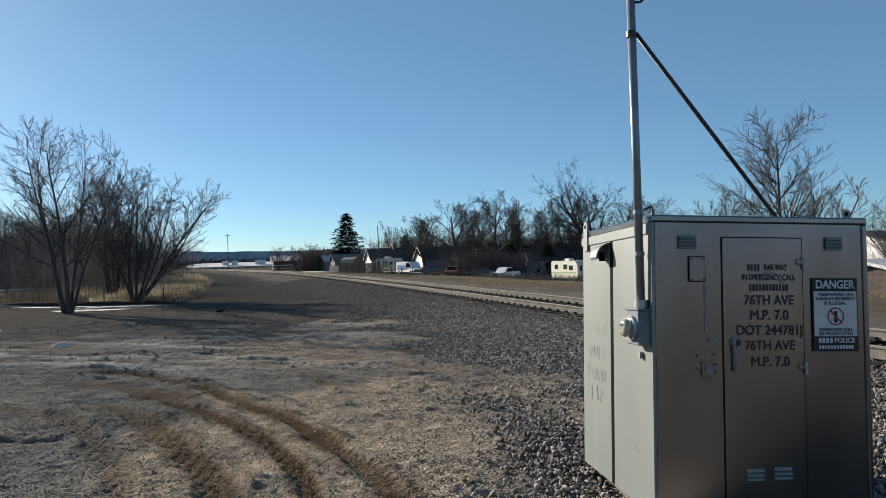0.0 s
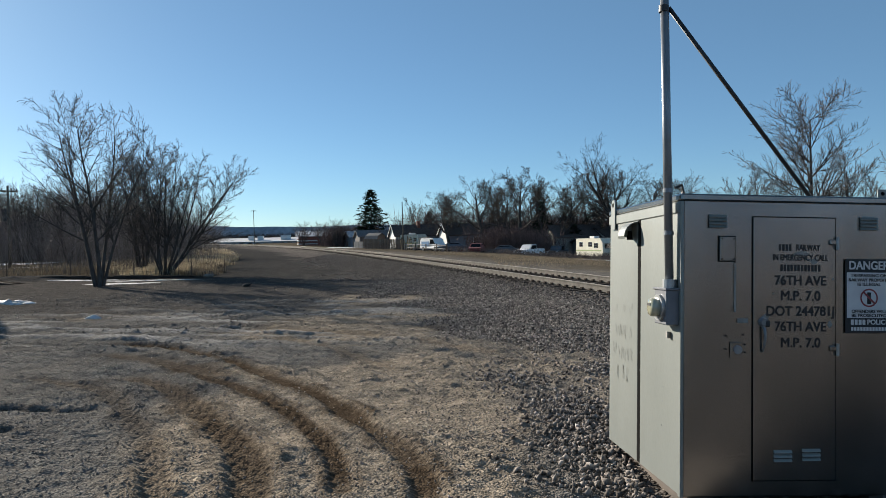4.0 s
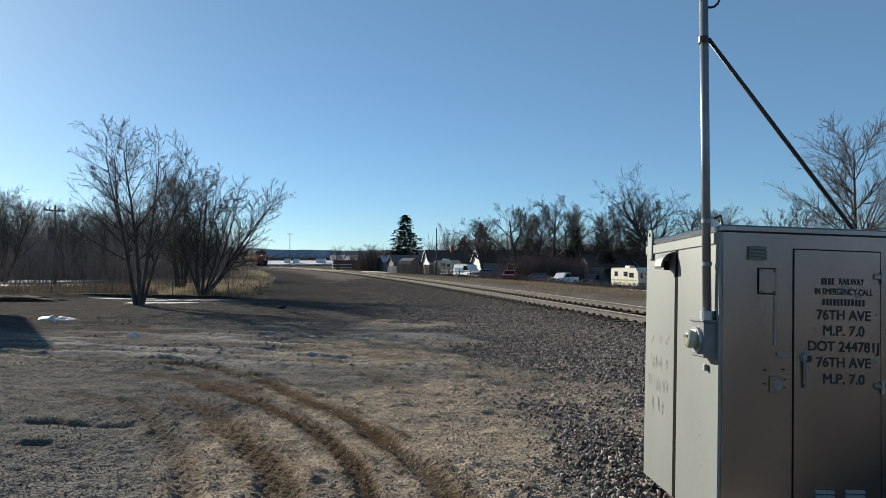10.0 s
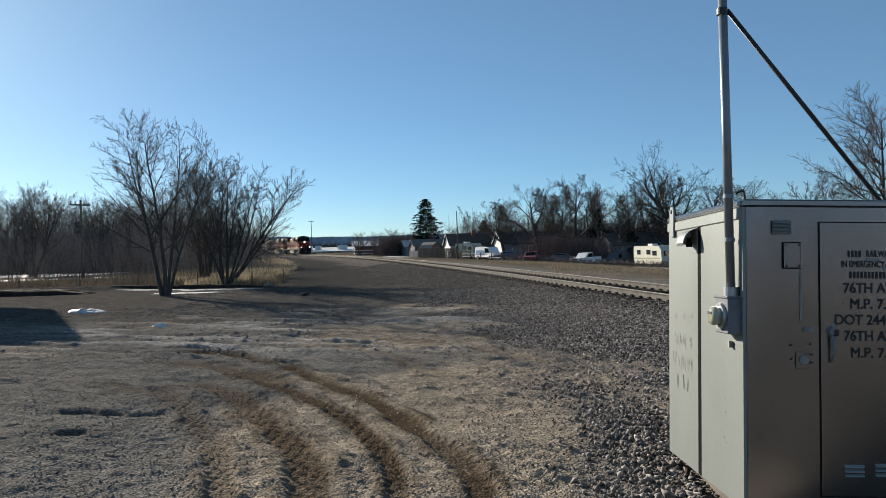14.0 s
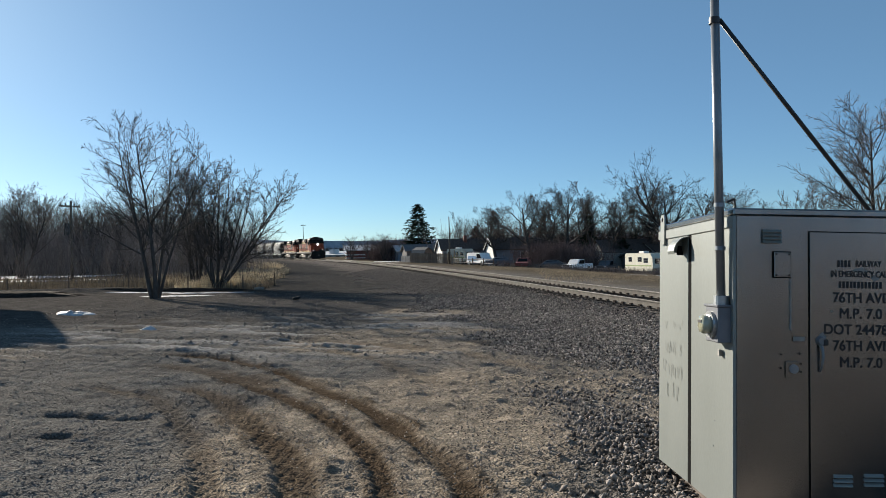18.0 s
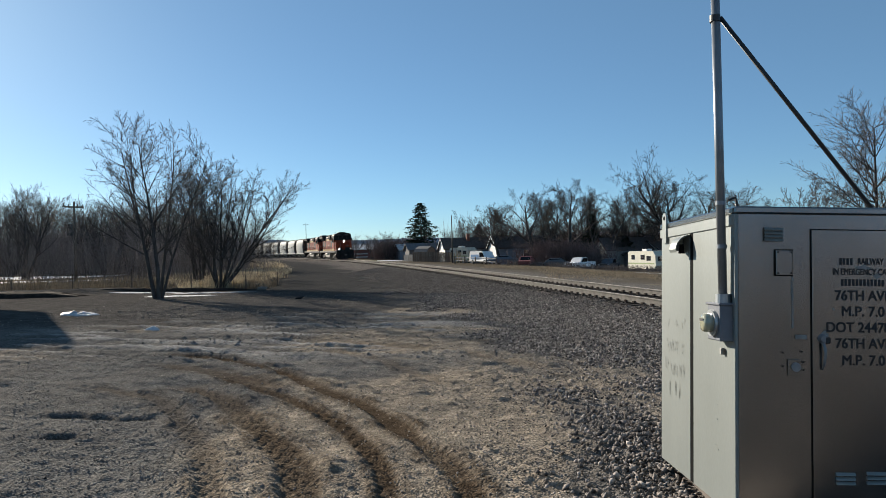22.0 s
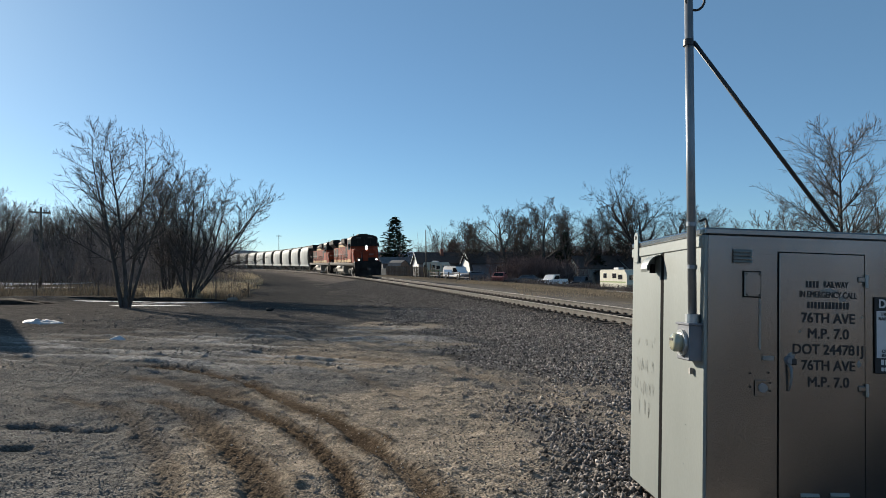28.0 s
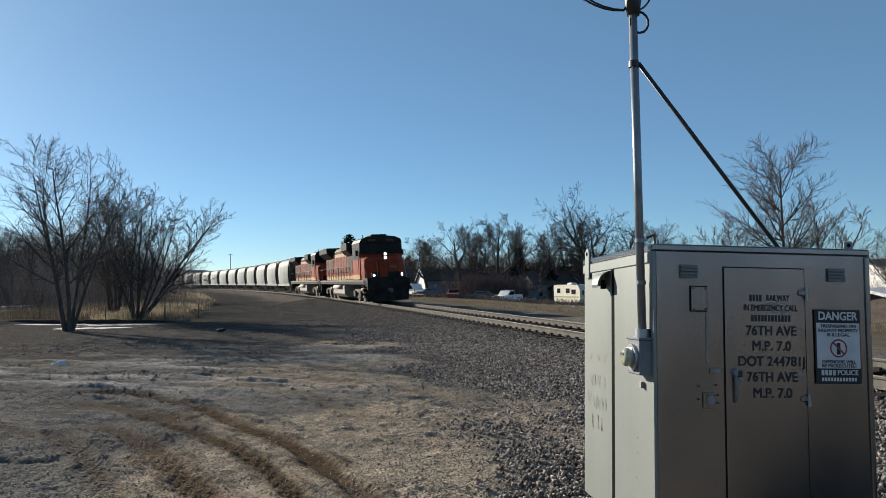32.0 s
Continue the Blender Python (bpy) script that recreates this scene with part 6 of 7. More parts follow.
def pickup_bits(t):
    shield((0.95, 1.12), (0.45, 1.70), 0.80)(t)
    part("bed_interior", Build().box((-2.55, -0.78, 1.05), (-0.75, 0.78, 1.075)), M["black"], t)
    part("front_bumper", Build().box((2.66, -0.92, 0.45), (2.80, 0.92, 0.68), 0.03), M["chrome"], t)
    for y in (-0.72, 0.72):
        part("headlight", Build().box((2.62, y - 0.16, 0.82), (2.70, y + 0.16, 1.0), 0.02), M["signwhite"], t)
    part("grille", Build().box((2.63, -0.52, 0.78), (2.69, 0.52, 1.02), 0.02), M["black"], t)


PICK = [(-2.75, 0.42), (2.65, 0.42), (2.68, 1.02), (1.15, 1.12), (0.50, 1.76), (-0.62, 1.78), (-0.70, 1.12), (-2.78, 1.12)]
vehicle("pickup_truck", "white pickup truck parked in dry grass", "truck", 9.0, 102.4, 230, PICK, 1.95, [[(0.85, 1.14), (0.42, 1.66), (-0.52, 1.68), (-0.56, 1.14)]], (1.75, -1.65), "carwhite", 0.38, pickup_bits)
vehicle("pickup_truck", "dark pickup truck parked behind the white one", "truck", 13.8, 107.5, 245, PICK, 1.95, [[(0.85, 1.14), (0.42, 1.66), (-0.52, 1.68), (-0.56, 1.14)]], (1.75, -1.65), "cargrey", 0.40, pickup_bits)


def van_bits(t):
    shield((1.75, 1.15), (1.15, 1.88), 0.80)(t)
    part("side_lettering_panel", Build().box((-2.2, -1.015, 0.85), (0.2, -0.995, 1.55), 0.004), M["carblue"], t, "blue painted side panel")
    part("roof_rack", Build().box((-2.2, -0.7, 2.10), (0.4, 0.7, 2.16), 0.02), M["black"], t)
    part("front_bumper", Build().box((2.66, -0.95, 0.42), (2.80, 0.95, 0.66), 0.03), M["black"], t)


VAN = [(-2.75, 0.40), (2.68, 0.40), (2.70, 1.02), (1.85, 1.15), (1.10, 2.02), (-2.65, 2.05), (-2.78, 1.6)]
vehicle("van", "white van with a blue side panel by the rail fence", "van", -5.4, 110.5, -55, VAN, 2.0, [[(1.65, 1.16), (1.05, 1.86), (0.25, 1.88), (0.25, 1.16)]], (1.8, -1.75), "carwhite", 0.36, van_bits)
SEDAN = [(-2.3, 0.35), (2.3, 0.35), (2.32, 0.80), (1.1, 0.92), (0.45, 1.40), (-1.1, 1.42), (-1.75, 0.98), (-2.32, 0.95)]
vehicle("car", "faded red car in weeds", "car", 1.2, 97.5, 262, SEDAN, 1.75, [[(0.95, 0.95), (0.42, 1.34), (-1.0, 1.36), (-1.5, 0.98)]], (1.4, -1.4), "carred", 0.32, shield((1.12, 0.93), (0.47, 1.38), 0.70))
vehicle("car", "dark car beside the brush", "car", 5.2, 103.5, 170, SEDAN, 1.75, [[(0.95, 0.95), (0.42, 1.34), (-1.0, 1.36), (-1.5, 0.98)]], (1.4, -1.4), "cargrey", 0.32, shield((1.12, 0.93), (0.47, 1.38), 0.70))
vehicle("car", "dark car behind the rail fence", "car", -2.6, 107.0, 190, SEDAN, 1.75, [[(0.95, 0.95), (0.42, 1.34), (-1.0, 1.36), (-1.5, 0.98)]], (1.4, -1.4), "cargrey", 0.32, shield((1.12, 0.93), (0.47, 1.38), 0.70))


def trailer(label, x, y, turn, L=5.6):
    t = thing("travel_trailer", label, "trailer", m=on_ground(x, y, turn, 1, 0.0))
    part("body", Build().prism([(-L / 2, 0.55), (L / 2 - 0.4, 0.55), (L / 2, 0.95), (L / 2 - 0.05, 2.2), (L / 2 - 0.5, 2.75), (-L / 2 + 0.2, 2.75), (-L / 2, 2.55)], "y", -1.15, 1.15), M["cream"], t)
    part("stripe", Build().box((-L / 2 + 0.02, -1.162, 1.15), (L / 2 - 0.25, -1.152, 1.32)), M["green"], t)
    for x_, w, z in ((1.45, 0.75, 1.62), (0.25, 0.7, 1.75), (-1.7, 0.6, 1.75)):
        wd = part("window", Build().box((x_ - w / 2 - 0.05, -1.175, z - 0.05), (x_ + w / 2 + 0.05, -1.152, z + 0.55), 0.01), M["chrome"], t)
        part("pane", Build().box((x_ - w / 2, -1.185, z), (x_ + w / 2, -1.176, z + 0.23)), M["window"], wd)
        part("pane", Build().box((x_ - w / 2, -1.185, z + 0.26), (x_ + w / 2, -1.176, z + 0.5)), M["window"], wd)
    part("roof_vent", Build().box((-0.9, -0.4, 2.75), (0.1, 0.4, 3.02), 0.04), M["white"], t)
    part("front_window", Build().box((L / 2 - 0.02, -0.8, 1.5), (L / 2 + 0.02, 0.8, 2.1), 0.01), M["window"], t)
    for x_ in (-0.45, 0.35):
        for y_ in (-1.0, 1.0):
            wheel_(t, x_, y_, 0.35)
    part("hitch", Build().tube([(L / 2 - 0.4, 0, 0.55), (L / 2 + 1.0, 0, 0.5)], 0.06, 8), M["black"], t)
    return t


trailer("cream travel trailer with a green stripe, parked in snow", 16.3, 88.6, -64)
trailer("white camper between the houses", -9.6, 123.5, -40, 4.6)
# a stone and clods on the lot, stumps along the verge
def rock(name, label, x, y, size, material, seed, category="stone"):
    rng = np.random.default_rng(seed)
    v = ICO_V * (1 + 0.2 * rng.standard_normal((12, 1))) * np.array(size) * 0.6
    v[:, 2] += size[2] * 0.28
    ob = new(name, raw_mesh(name, v + np.array([x, y, gz_at(x, y)]), ICO_F, M[material]))
    return tagged(ob, label, category)


rock("stone", "dark rounded stone on the dirt", -8.3, 25.6, (0.26, 0.2, 0.15), "tyre", 3)
rs = random.Random(12)
for i in range(20):
    y = 32.4 + 2.2 * i + rs.uniform(-0.6, 0.6)
    x = -12.5 - (y - 32.7) * 0.305 + rs.uniform(-0.3, 0.3)
    k = rs.uniform(0.25, 0.55)
    rock("rubble", "dark broken stone rubble along the verge", x, y, (k, k * rs.uniform(0.6, 0.9), k * rs.uniform(0.5, 0.8)), "clod" if i % 3 == 0 else "bogie", 20 + i, "rubble")
wf = thing("wire_fence", "low post-and-wire fence at the lot's edge", "fence")
posts = [(-26, 33.2), (-22.5, 33.0), (-19.2, 32.8), (-16.0, 32.6), (-13.2, 32.6), (-13.0, 36.5)]
for x, y in posts:
    part("post", Build().tube([(x, y, gz_at(x, y) - 0.2), (x, y, gz_at(x, y) + 0.75)], 0.03, 7), M["polewood"], wf)
for (x0, y0), (x1, y1) in zip(posts, posts[1:]):
    for h in (0.35, 0.65):
        part("wire", Build().tube([(x0, y0, gz_at(x0, y0) + h), ((x0 + x1) / 2, (y0 + y1) / 2, gz_at((x0 + x1) / 2, (y0 + y1) / 2) + h - 0.05), (x1, y1, gz_at(x1, y1) + h)], 0.006, 4), M["polewood"], wf)
# an unseen flat roof beside the lot, added and shaped to shade the dirt
side = thing("canopy", "unseen flat roof on posts, added to cast a shadow on the lot", "canopy", m=Matrix.Translation((-23.9, 27.3, 0)))
corners = [(0, 0), (-6.1, 7.6), (-18.1, 12.8), (-9.0, -8.5)]
part("roof", Build().prism(corners, "z", 6.95, 7.15), M["greyroof"], side)
for x, y in ((-17.6, 12.3), (-13.4, 2.2), (-9.1, -8.0)):
    part("post", Build().box((x - 0.08, y - 0.08, -0.6), (x + 0.08, y + 0.08, 6.95), 0.01), M["galv"], side)


# ---------- train ----------
# Local x runs ahead, y to the left, z up from the rails.
def wheelset(parent, x, r, name="wheelset"):
    b = Build()
    b.tube([(0, -0.95, 0), (0, 0.95, 0)], 0.09, 10)
    for sgn in (-1, 1):
        ys = [0.66, 0.70, 0.73, 0.80, 0.80]
        rs_ = [r * 1.03, r * 1.03, r, r * 0.98, r * 0.80]
        b.tube([(0, sgn * y, 0) for y in ys], rs_, 24)
        for k in range(6):
            a = 6.283 * k / 6
            b.box((-0.05, 0.80 * sgn - 0.012, r * 0.35), (0.05, 0.80 * sgn + 0.012, r * 0.72), m=Matrix.Rotation(a, 4, "Y"))
    return part(name, b, M["wheel"], parent, "steel wheelset", m=Matrix.Translation((x, 0, r)))


def loco_truck(t, cx):
    tr = part("truck", Build().box((cx - 2.5, -1.02, 0.62), (cx + 2.5, -0.86, 0.98), 0.06).box((cx - 2.5, 0.86, 0.62), (cx + 2.5, 1.02, 0.98), 0.06).box((cx - 2.3, -0.85, 0.7), (cx + 2.3, 0.85, 1.0), 0.05), M["bogie"], t, "grimy three-axle truck frame")
    for x in (-1.95, 0.0, 1.95):
        for y in (-1.08, 1.08):
            part("axle_box", Build().box((cx + x - 0.22, y - 0.07, 0.34), (cx + x + 0.22, y + 0.07, 0.80), 0.04), M["bogie"], tr)
            part("spring", Build().tube([(cx + x - 0.42, y * 0.98, 0.45), (cx + x - 0.42, y * 0.98, 0.82)], 0.10, 10), M["bogie"], tr)
    for y in (-1.14, 1.14):
        part("brake_cylinder", Build().tube([(cx + 0.95, y, 0.95), (cx + 1.45, y, 0.88)], 0.12, 10), M["tank"], tr)
    return [wheelset(t, cx + x, 0.53) for x in (-1.95, 0.0, 1.95)]


def locomotive(label):
    t = thing("locomotive", label, "locomotive", "train")
    L = 22.3
    part("underframe", Build().box((-L / 2 + 0.5, -1.48, 1.28), (L / 2 - 0.7, 1.48, 1.62), 0.03), M["locoblack"], t, "black frame and walkway")
    for y in (-1.5, 1.5):
        part("sill_stripe", Build().box((-L / 2 + 0.6, y - 0.008, 1.50), (L / 2 - 1.0, y + 0.008, 1.60)), M["hopperdark"], t, "dull worn sill stripe")
    # long hood, in panels
    hood = part("long_hood", Build().box((-10.2, -0.95, 1.62), (6.3, 0.95, 4.15), 0.06), M["orange"], t, "orange engine hood")
    for y in (-0.957, 0.957):
        e = sorted((y, y * 1.006))
        part("lower_stripe", Build().box((-10.0, e[0], 1.66), (5.9, e[1], 1.94)), M["yellow"], hood, "faded yellow band")
        part("black_band", Build().box((-10.0, e[0], 3.86), (6.2, e[1], 4.08)), M["locoblack"], hood)
        part("upper_stripe", Build().box((-5.8, e[0], 3.58), (6.2, e[1], 3.85)), M["yellow"], hood, "faded yellow band under the roof edge")
        for x in (2.9, 3.6, 4.3, 5.0):
            part("emblem_bar", Build().box((x, e[0] - 0.008, 2.75), (x + 0.42, e[1] + 0.008, 3.5), 0.004), M["locoblack"], hood, "dark plain emblem shape")
        for i in range(13):
            x = -4.6 + 0.80 * i
            part("engine_door", Build().box((x, e[0] - 0.004, 2.15), (x + 0.56, e[1] + 0.004, 3.55), 0.004), M["orange"], hood)
            part("door_gap", Build().box((x + 0.59, e[0] - 0.001, 2.15), (x + 0.76, e[1] + 0.001, 3.55)), M["locoblack"], hood)
        for i in range(20):
            x = -9.9 + 0.79 * i
            part("vent_slot", Build().box((x, e[0] - 0.006, 2.08 if i % 3 else 1.75), (x + (0.22 if i % 2 else 0.10), e[1] + 0.006, 2.62 if i % 2 else 3.6)), M["locoblack"], hood)
        for x0, x1 in ((1.2, 2.6), (3.4, 5.2), (-7.4, -5.6), (-9.6, -8.3)):
            part("intake_grille", Build().box((x0, e[0] - 0.01, 2.35), (x1, e[1] + 0.01, 3.45), 0.01), M["locoblack"], hood)
    part("hood_roof", Build().prism([(-0.90, 4.14), (0.90, 4.14), (0.70, 4.34), (-0.70, 4.34)], "x", -10.1, 5.9), M["locogrey"], t, "dusty dark roof")
    # radiator wings at the rear, boxes on the roof
    part("radiator", Build().prism([(-0.97, 3.55), (0.97, 3.55), (1.52, 4.05), (1.52, 4.52), (-1.52, 4.52), (-1.52, 4.05)], "x", -10.3, -5.9), M["locogrey"], t, "overhanging radiator wings")
    for y in (-1.525, 1.525):
        e = sorted((y, y * 1.004))
        part("radiator_screen", Build().box((-10.0, e[0], 4.08), (-6.2, e[1], 4.48)), M["locoblack"], t)
    part("exhaust_box", Build().box((-2.6, -0.70, 4.30), (0.4, 0.70, 4.60), 0.08), M["locoblack"], t)
    part("brake_box", Build().prism([(-1.10, 3.6), (1.10, 3.6), (1.42, 3.95), (1.42, 4.50), (-1.42, 4.50), (-1.42, 3.95)], "x", 1.0, 3.4), M["locogrey"], t, "dynamic brake housing")
    for x in (-4.4, -3.3):
        part("roof_hatch", Build().box((x, -0.6, 4.32), (x + 0.8, 0.6, 4.46), 0.04), M["locogrey"], t)
    part("air_tank", Build().tube([(-5.0, -0.4, 4.46), (-2.9, -0.4, 4.46)], 0.14, 12), M["locogrey"], t)
    # cab and nose
    cab = part("cab", Build().box((6.3, -1.52, 1.62), (8.95, 1.52, 4.25), 0.05), M["orange"], t, "orange cab")
    part("cab_roof", Build().prism([(-1.52, 4.22), (1.52, 4.22), (1.40, 4.45), (1.0, 4.62), (0.5, 4.68), (-0.5, 4.68), (-1.0, 4.62), (-1.40, 4.45)], "x", 6.1, 9.1), M["locoblack"], t, "black rounded cab roof")
    part("cab_band", Build().box((7.9, -1.53, 3.42), (8.97, 1.53, 4.24), 0.02), M["locoblack"], cab)
    part("cab_band", Build().box((6.29, -1.53, 3.95), (7.9, 1.53, 4.24), 0.02), M["locoblack"], cab)
    for y in (-1.535, 1.535):
        e = sorted((y, y * 1.006))
        for x0, x1 in ((6.75, 7.45), (7.6, 8.45)):
            w = part("side_window", Build().box((x0, e[0], 3.15), (x1, e[1], 3.92), 0.004), M["cabglass"], cab)
            part("window_frame", Build().box((x0 - 0.06, e[0] + 0.004, 3.08), (x1 + 0.06, e[1] - 0.004, 3.99)), M["locoblack"], w)
        part("cab_yellow_band", Build().box((6.32, e[0], 1.66), (8.9, e[1], 2.0)), M["yellow"], cab)
        part("cab_grab_rail", Build().tube([(8.75, y * 1.03, 1.9), (8.75, y * 1.03, 3.3)], 0.02, 6), M["tank"], cab)
        part("mirror", Build().box((8.55, min(y * 1.02, y * 1.14), 3.3), (8.6, max(y * 1.02, y * 1.14), 3.7), 0.01), M["locoblack"], cab)
    nose = part("nose", Build().loft([[(8.93, y, z) for y, z in ((-1.48, 1.62), (1.48, 1.62), (1.48, 3.22), (1.15, 3.42), (-1.15, 3.42), (-1.48, 3.22))],
                                      [(9.75, y, z) for y, z in ((-1.40, 1.62), (1.40, 1.62), (1.38, 3.0), (1.0, 3.24), (-1.0, 3.24), (-1.38, 3.0))],
                                      [(10.2, y, z) for y, z in ((-0.98, 1.62), (0.98, 1.62), (0.95, 2.85), (0.72, 3.08), (-0.72, 3.08), (-0.95, 2.85))]]), M["orange"], t, "orange nose in shade")
    part("nose_door", Build().box((10.19, -0.45, 1.75), (10.23, 0.15, 2.9), 0.01), M["orange"], nose)
    part("door_frame", Build().box((10.185, -0.49, 1.72), (10.21, 0.19, 2.94)), M["locoblack"], nose)
    part("nose_emblem", Build().box((10.205, 0.28, 2.36), (10.222, 0.78, 2.56), 0.004), M["redbrown"], nose, "plain dull emblem shape")
    part("lower_panel", Build().box((10.19, -0.97, 1.63), (10.215, 0.97, 2.12), 0.004), M["locoblack"], nose, "black lower nose panel")
    part("anti_climber", Build().box((9.6, -1.40, 1.60), (10.55, 1.40, 1.72), 0.02), M["locoblack"], nose)
    part("nose_grab", Build().tube([(10.24, -0.62, 1.8), (10.3, -0.62, 2.3), (10.24, -0.62, 2.8)], 0.018, 6), M["tank"], nose)
    ws = part("windscreen", Build().prism([(-1.36, 3.55), (1.36, 3.55), (1.34, 4.18), (-1.34, 4.18)], "x", 8.95, 8.99), M["cabglass"], cab)
    for y in (-0.72, 0.0, 0.72):
        part("window_post", Build().box((8.98, y - 0.05, 3.45), (9.02, y + 0.05, 4.2)), M["locoblack"], ws)
    for y in (-0.65, 0.65):
        part("number_box", Build().box((9.0, y - 0.26, 4.28), (9.12, y + 0.26, 4.44), 0.02), M["bogie"], cab, "small dark number box")
    hl = part("headlight", Build().box((10.0, -0.20, 2.95), (10.22, 0.20, 3.5), 0.05), M["locoblack"], t)
    for z in (3.09, 3.34):
        part("lens", Build().tube([(10.22, 0, z), (10.25, 0, z)], 0.085, 16), M["lamp"], hl, "lit round headlight")
    for y in (-0.98, 0.98):
        dl = part("ditch_light", Build().box((10.55, y - 0.16, 1.75), (10.80, y + 0.16, 2.05), 0.03), M["locoblack"], t)
        part("lens", Build().tube([(10.80, y, 1.90), (10.83, y, 1.90)], 0.07, 16), M["lens"], dl, "lit ditch light")
    part("front_platform", Build().box((9.9, -1.45, 1.15), (10.95, 1.45, 1.62), 0.03), M["locoblack"], t)
    part("pilot", Build().loft([[(10.75, -1.48, 0.95), (10.75, 1.48, 0.95), (10.98, 1.48, 1.62), (10.98, -1.48, 1.62)], [(10.95, -1.48, 0.95), (10.95, 1.48, 0.95), (11.02, 1.48, 1.62), (11.02, -1.48, 1.62)]]).loft(
        [[(10.55, -1.45, 0.14), (11.15, 0.0, 0.14), (10.55, 1.45, 0.14)], [(10.75, -1.47, 1.0), (11.0, 0.0, 1.0), (10.75, 1.47, 1.0)]]), M["locoblack"], t, "black plough and pilot")
    part("coupler", Build().box((10.9, -0.13, 0.72), (11.6, 0.13, 1.0), 0.04), M["bogie"], t)
    part("coupler", Build().box((-11.6, -0.13, 0.72), (-10.6, 0.13, 1.0), 0.04), M["bogie"], t)
    part("rear_platform", Build().box((-11.0, -1.45, 0.6), (-10.4, 1.45, 1.62), 0.03), M["locoblack"], t)
    # fuel tank and reservoirs
    part("fuel_tank", Build().prism([(-1.42, 0.55), (-1.15, 0.28), (1.15, 0.28), (1.42, 0.55), (1.42, 1.15), (1.2, 1.28), (-1.2, 1.28), (-1.42, 1.15)], "x", -3.4, 1.9), M["tank"], t, "dusty pale fuel tank")
    for y in (-1.32, 1.32):
        part("air_reservoir", Build().tube([(-3.1, y, 1.05), (1.0, y, 1.05)], 0.20, 14), M["tank"], t, "pale air reservoir", True)
    wheels = loco_truck(t, -6.9) + loco_truck(t, 6.6)
    # steps, handrails
    for x in (10.2, -10.6):
        for y in (-1.40, 1.40):
            for k in range(4):
                part("step", Build().box((x - 0.25, y - 0.12, 0.45 + 0.28 * k), (x + 0.25, y + 0.12, 0.48 + 0.28 * k)), M["locoblack"], t)
            part("step_plate", Build().box((x - 0.30, y - 0.13, 0.40), (x - 0.26, y + 0.13, 1.6)), M["locoblack"], t)
    for y in (-1.43, 1.43):
        hr = part("handrail", Build().tube([(-10.6, y, 2.62), (5.8, y, 2.62)], 0.022, 6), M["locoblack"], t)
        for i in range(14):
            x = -10.6 + 1.26 * i
            part("stanchion", Build().tube([(x, y, 1.62), (x, y, 2.62)], 0.02, 6), M["locoblack"], hr)
        part("front_handrail", Build().tube([(9.1, y, 2.9), (9.8, y, 2.6), (10.9, y * 0.95, 1.2)], 0.022, 6), M["tank"], t)
    horn = part("horn", Build().tube([(4.0, 0.3, 4.58), (4.7, 0.3, 4.60)], [0.03, 0.10], 10), M["chrome"], t)
    for y in (-0.9, 0.9):
        part("antenna", Build().tube([(7.3, y, 4.6), (7.3, y, 4.86)], 0.03, 6), M["locoblack"], t)
    part("roof_unit", Build().box((6.8, -0.55, 4.64), (8.5, 0.55, 4.82), 0.06), M["locoblack"], t)
    part("end_door_wall", Build().box((-10.24, -0.5, 1.7), (-10.2, 0.5, 3.6), 0.01), M["locoblack"], t)
    return t, wheels


def hopper_truck(t, cx):
    tr = part("truck", Build().box((cx - 0.35, -0.95, 0.55), (cx + 0.35, 0.95, 0.85), 0.05), M["bogie"], t, "two-axle freight truck")
    for y in (-1.0, 1.0):
        b = Build().prism([(cx - 1.15, 0.52), (cx - 0.7, 0.60), (cx - 0.4, 0.30), (cx + 0.4, 0.30), (cx + 0.7, 0.60), (cx + 1.15, 0.52), (cx + 1.1, 0.74), (cx + 0.5, 0.92), (cx - 0.5, 0.92), (cx - 1.1, 0.74)], "y", y - 0.07, y + 0.07)
        part("side_frame", b, M["bogie"], tr)
        part("spring_pack", Build().tube([(cx, y * 1.08, 0.34), (cx, y * 1.08, 0.70)], 0.16, 10), M["wheel"], tr)
    return [wheelset(t, cx + x, 0.46) for x in (-0.89, 0.89)]


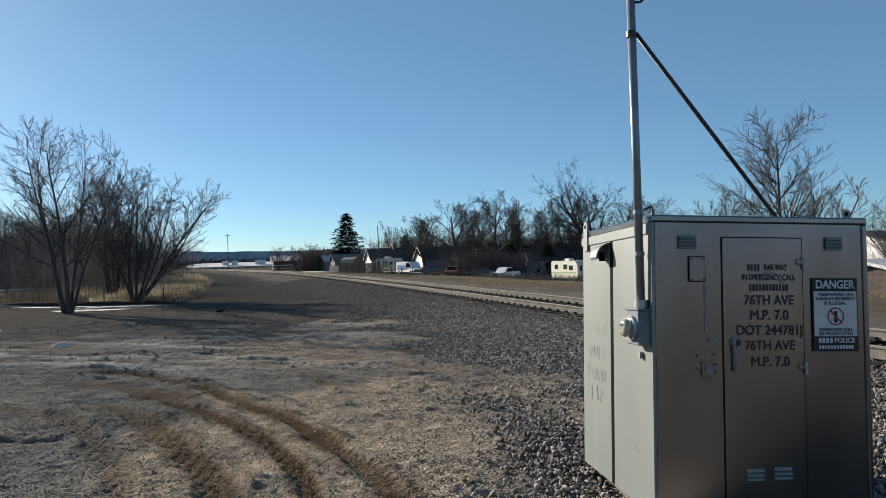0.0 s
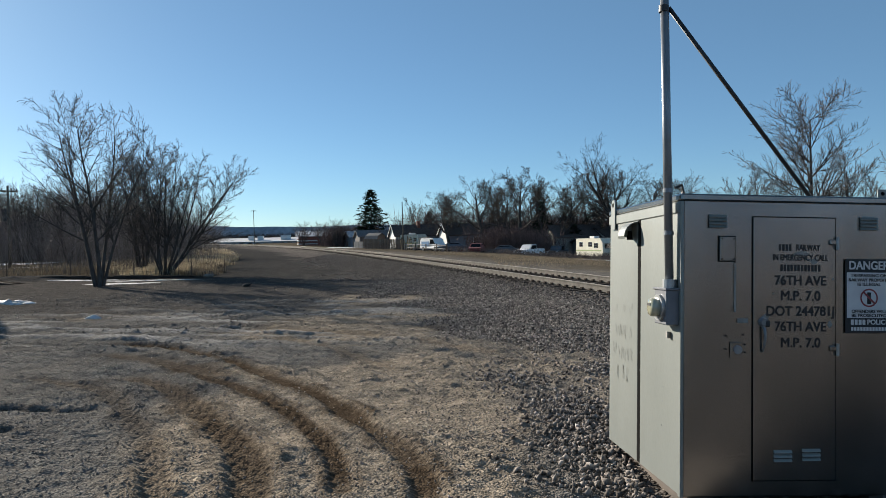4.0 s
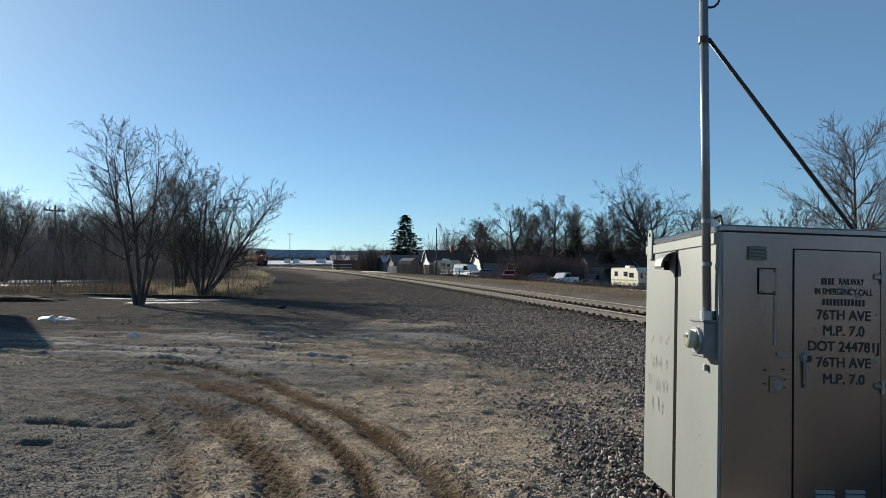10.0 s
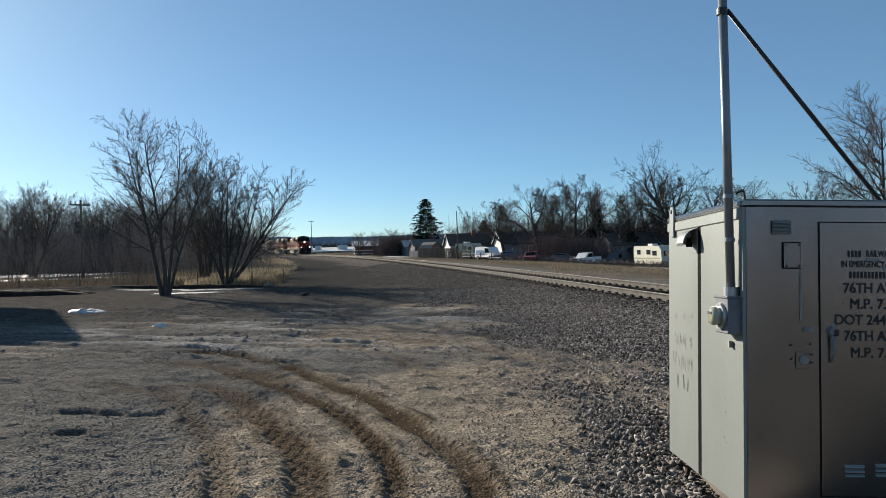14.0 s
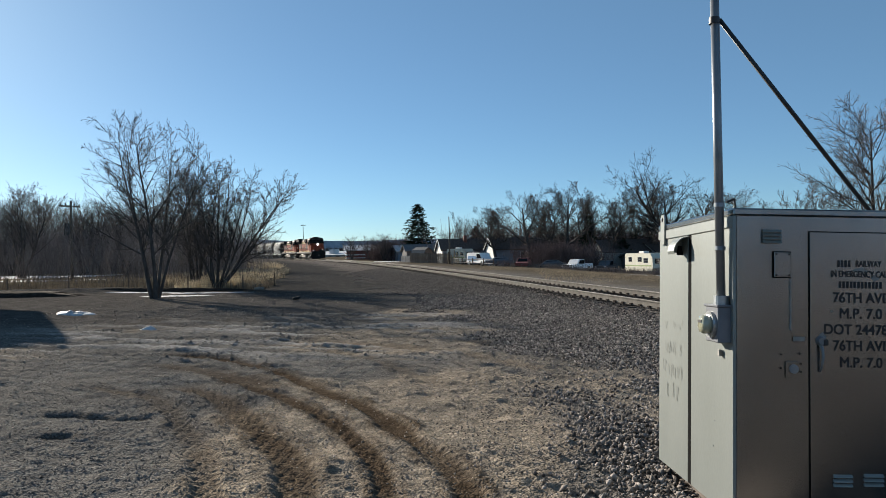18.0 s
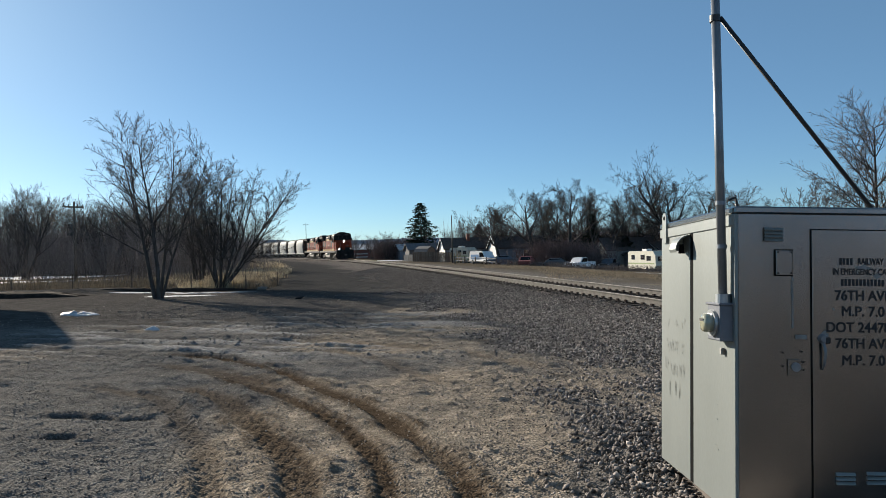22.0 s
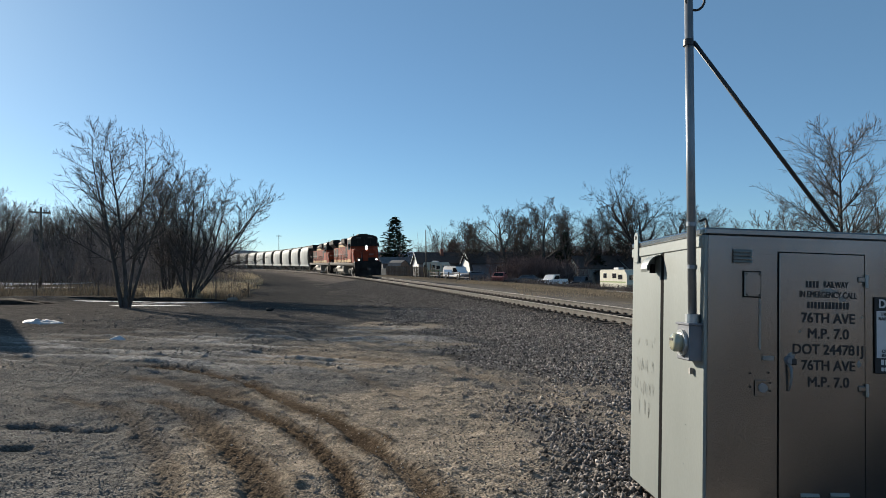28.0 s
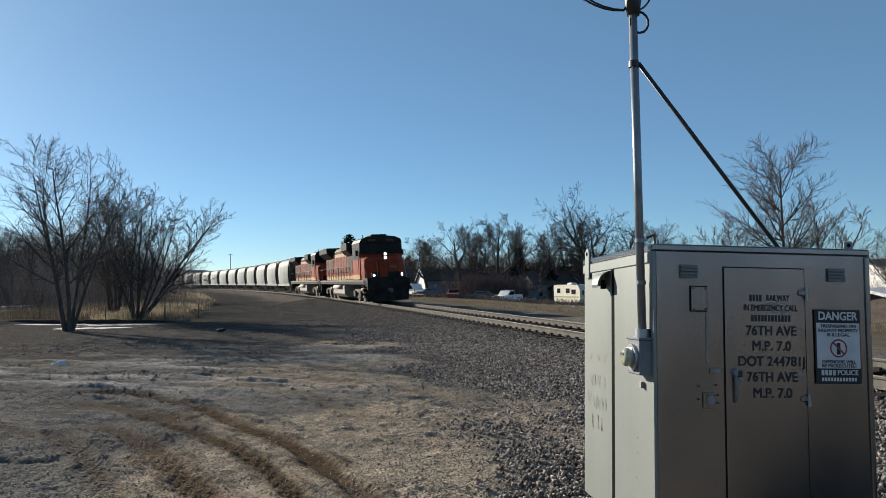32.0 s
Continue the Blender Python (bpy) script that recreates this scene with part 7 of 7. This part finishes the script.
def hopper(label):
    t = thing("covered_hopper", label, "hopper car", "train")
    side = [(-1.40, 1.24), (-1.49, 1.24), (-1.50, 1.27), (-1.58, 1.9), (-1.62, 2.7), (-1.56, 3.5), (-1.38, 4.15), (-0.9, 4.45), (0.9, 4.45), (1.38, 4.15), (1.56, 3.5), (1.62, 2.7), (1.58, 1.9), (1.50, 1.27), (1.49, 1.24), (1.40, 1.24)]
    shell = part("shell", Build().loft([[(x, y * k, z) for y, z in side] for x, k in ((-4.55, 0.97), (-4.4, 1.0), (4.4, 1.0), (4.55, 0.97))], False), M["hopper"], t, "curved light grey hopper side", True)
    for x in (-2.2, 0.0, 2.2):
        part("weld_rib", Build().loft([[(x - 0.03, y * 1.004, z) for y, z in side], [(x + 0.03, y * 1.004, z) for y, z in side]]), M["hopper"], shell)
    for sgn in (-1, 1):
        part("end_slope", Build().loft([[(sgn * 4.4, -1.35, 4.2), (sgn * 4.4, 1.35, 4.2), (sgn * 4.4, 1.4, 2.0), (sgn * 4.4, -1.4, 2.0)], [(sgn * 5.35, -1.35, 4.15), (sgn * 5.35, 1.35, 4.15), (sgn * 4.5, 1.4, 1.9), (sgn * 4.5, -1.4, 1.9)]]), M["hopperdark"], t, "dark sloping end sheet")
        part("end_platform", Build().box((min(sgn * 4.4, sgn * 5.95), -1.4, 1.05), (max(sgn * 4.4, sgn * 5.95), 1.4, 1.25), 0.02), M["hopperdark"], t)
        for y in (-1.45, 1.45):
            ld = part("ladder", Build().tube([(sgn * 5.8, y, 1.2), (sgn * 5.8, y, 4.3)], 0.03, 6).tube([(sgn * 5.355, y, 1.2), (sgn * 5.355, y, 4.3)], 0.03, 6), M["hopperdark"], t)
            for k in range(7):
                part("rung", Build().tube([(sgn * 5.355, y, 1.5 + 0.4 * k), (sgn * 5.8, y, 1.5 + 0.4 * k)], 0.018, 5), M["hopperdark"], ld)
        part("end_post", Build().box((sgn * 5.35 - 0.06, -0.1, 1.2), (sgn * 5.35 + 0.06, 0.1, 4.15)), M["hopperdark"], t)
        part("coupler", Build().box((min(sgn * 5.9, sgn * 6.45), -0.12, 0.75), (max(sgn * 5.9, sgn * 6.45), 0.12, 1.0), 0.04), M["bogie"], t)
    for y in (-1.5, 1.5):
        part("side_sill", Build().box((-5.7, y - 0.07, 1.02), (5.7, y + 0.07, 1.30), 0.02), M["hopper"], t)
    for x in (-2.1, 2.1):
        part("outlet_gate", Build().loft([[(x - 1.35, -1.35, 1.25), (x + 1.35, -1.35, 1.25), (x + 1.35, 1.35, 1.25), (x - 1.35, 1.35, 1.25)], [(x - 0.45, -0.5, 0.35), (x + 0.45, -0.5, 0.35), (x + 0.45, 0.5, 0.35), (x - 0.45, 0.5, 0.35)]]), M["hopper"], t)
    walkway = part("roof_walkway", Build().box((-5.6, -0.35, 4.56), (5.6, 0.35, 4.62)).box((-5.6, 0.75, 4.56), (5.6, 0.95, 4.60)).box((-5.6, -0.95, 4.56), (5.6, -0.75, 4.60)), M["hopperdark"], t, "dark roof walkway")
    for x in np.arange(-3.6, 3.7, 1.8):
        part("hatch", Build().box((x - 0.7, -0.3, 4.44), (x + 0.7, 0.3, 4.55), 0.03), M["hopper"], t)
    part("lettering_bars", Build().box((-3.9, -1.600, 2.3), (-2.8, -1.590, 2.42)).box((-3.9, -1.605, 2.55), (-3.1, -1.595, 2.67)), M["smudge"], t)
    return t, hopper_truck(t, -4.15) + hopper_truck(t, 4.15)


lead, lead_wheels = locomotive("orange and black diesel locomotive with lit headlights leading a train")
second = copy_thing(lead, Matrix())
tagged(second, "orange and black diesel locomotive, second in the train")
for o in list(second.children_recursive):
    if o.name.startswith("lens"):
        o.data = o.data.copy()
        o.data.materials[0] = M["cabglass"]
        tagged(o, "unlit round lamp")
second_wheels = [o for o in second.children if o.name.startswith("wheelset")]
first_hopper, _w = hopper("light grey curved-side covered hopper car")
hoppers = [first_hopper] + [copy_thing(first_hopper, Matrix()) for _ in range(23)]
SPEED, NOSE_END = 7.42, 27.9  # metres a second; where the nose is on the line when the clip ends


def train_pose(s_mid, half):
    """A car's pose from the two points where its trucks stand; it faces the viewer's end of the line."""
    a, _ = centre_at(s_mid - half)
    b_, _ = centre_at(s_mid + half)
    d = (a - b_).normalized()
    up = Vector((0, 0, 1))
    left = up.cross(d).normalized()
    up = d.cross(left)
    m = Matrix((d, left, up)).transposed().to_4x4()
    return Matrix.Translation((a + b_) / 2) @ m @ Matrix.Rotation(CANT, 4, "X")


def motions():
    """The train comes on along its line."""
    times_ = [0.0, 2, 4, 6, 8, 10, 12, 14, 16, 18, 20, 22, 24, 26, 28, 30, 32.0]
    mids = [(lead, 11.1, 6.7), (second, 11.1 + 22.1, 6.7)] + [(h, 11.1 + 22.1 + 17.1 + 12.5 * i, 4.15) for i, h in enumerate(hoppers)]
    for ob, behind, half in mids:
        walk(ob, [(t, train_pose(NOSE_END + (32.0 - t) * SPEED + behind, half)) for t in times_])
    rolling = [(o, 0.53) for o in lead_wheels + second_wheels]
    rolling += [(o, 0.46) for h in hoppers[:4] for o in h.children if o.name.startswith("wheelset")]
    for ob, radius in rolling:
        home = ob.matrix_basis.copy()
        rows = [(k * 0.09, home @ Matrix.Rotation((k * 0.09 * SPEED / radius) % 6.283185, 4, "Y")) for k in range(357)]
        walk(ob, rows)


motions()
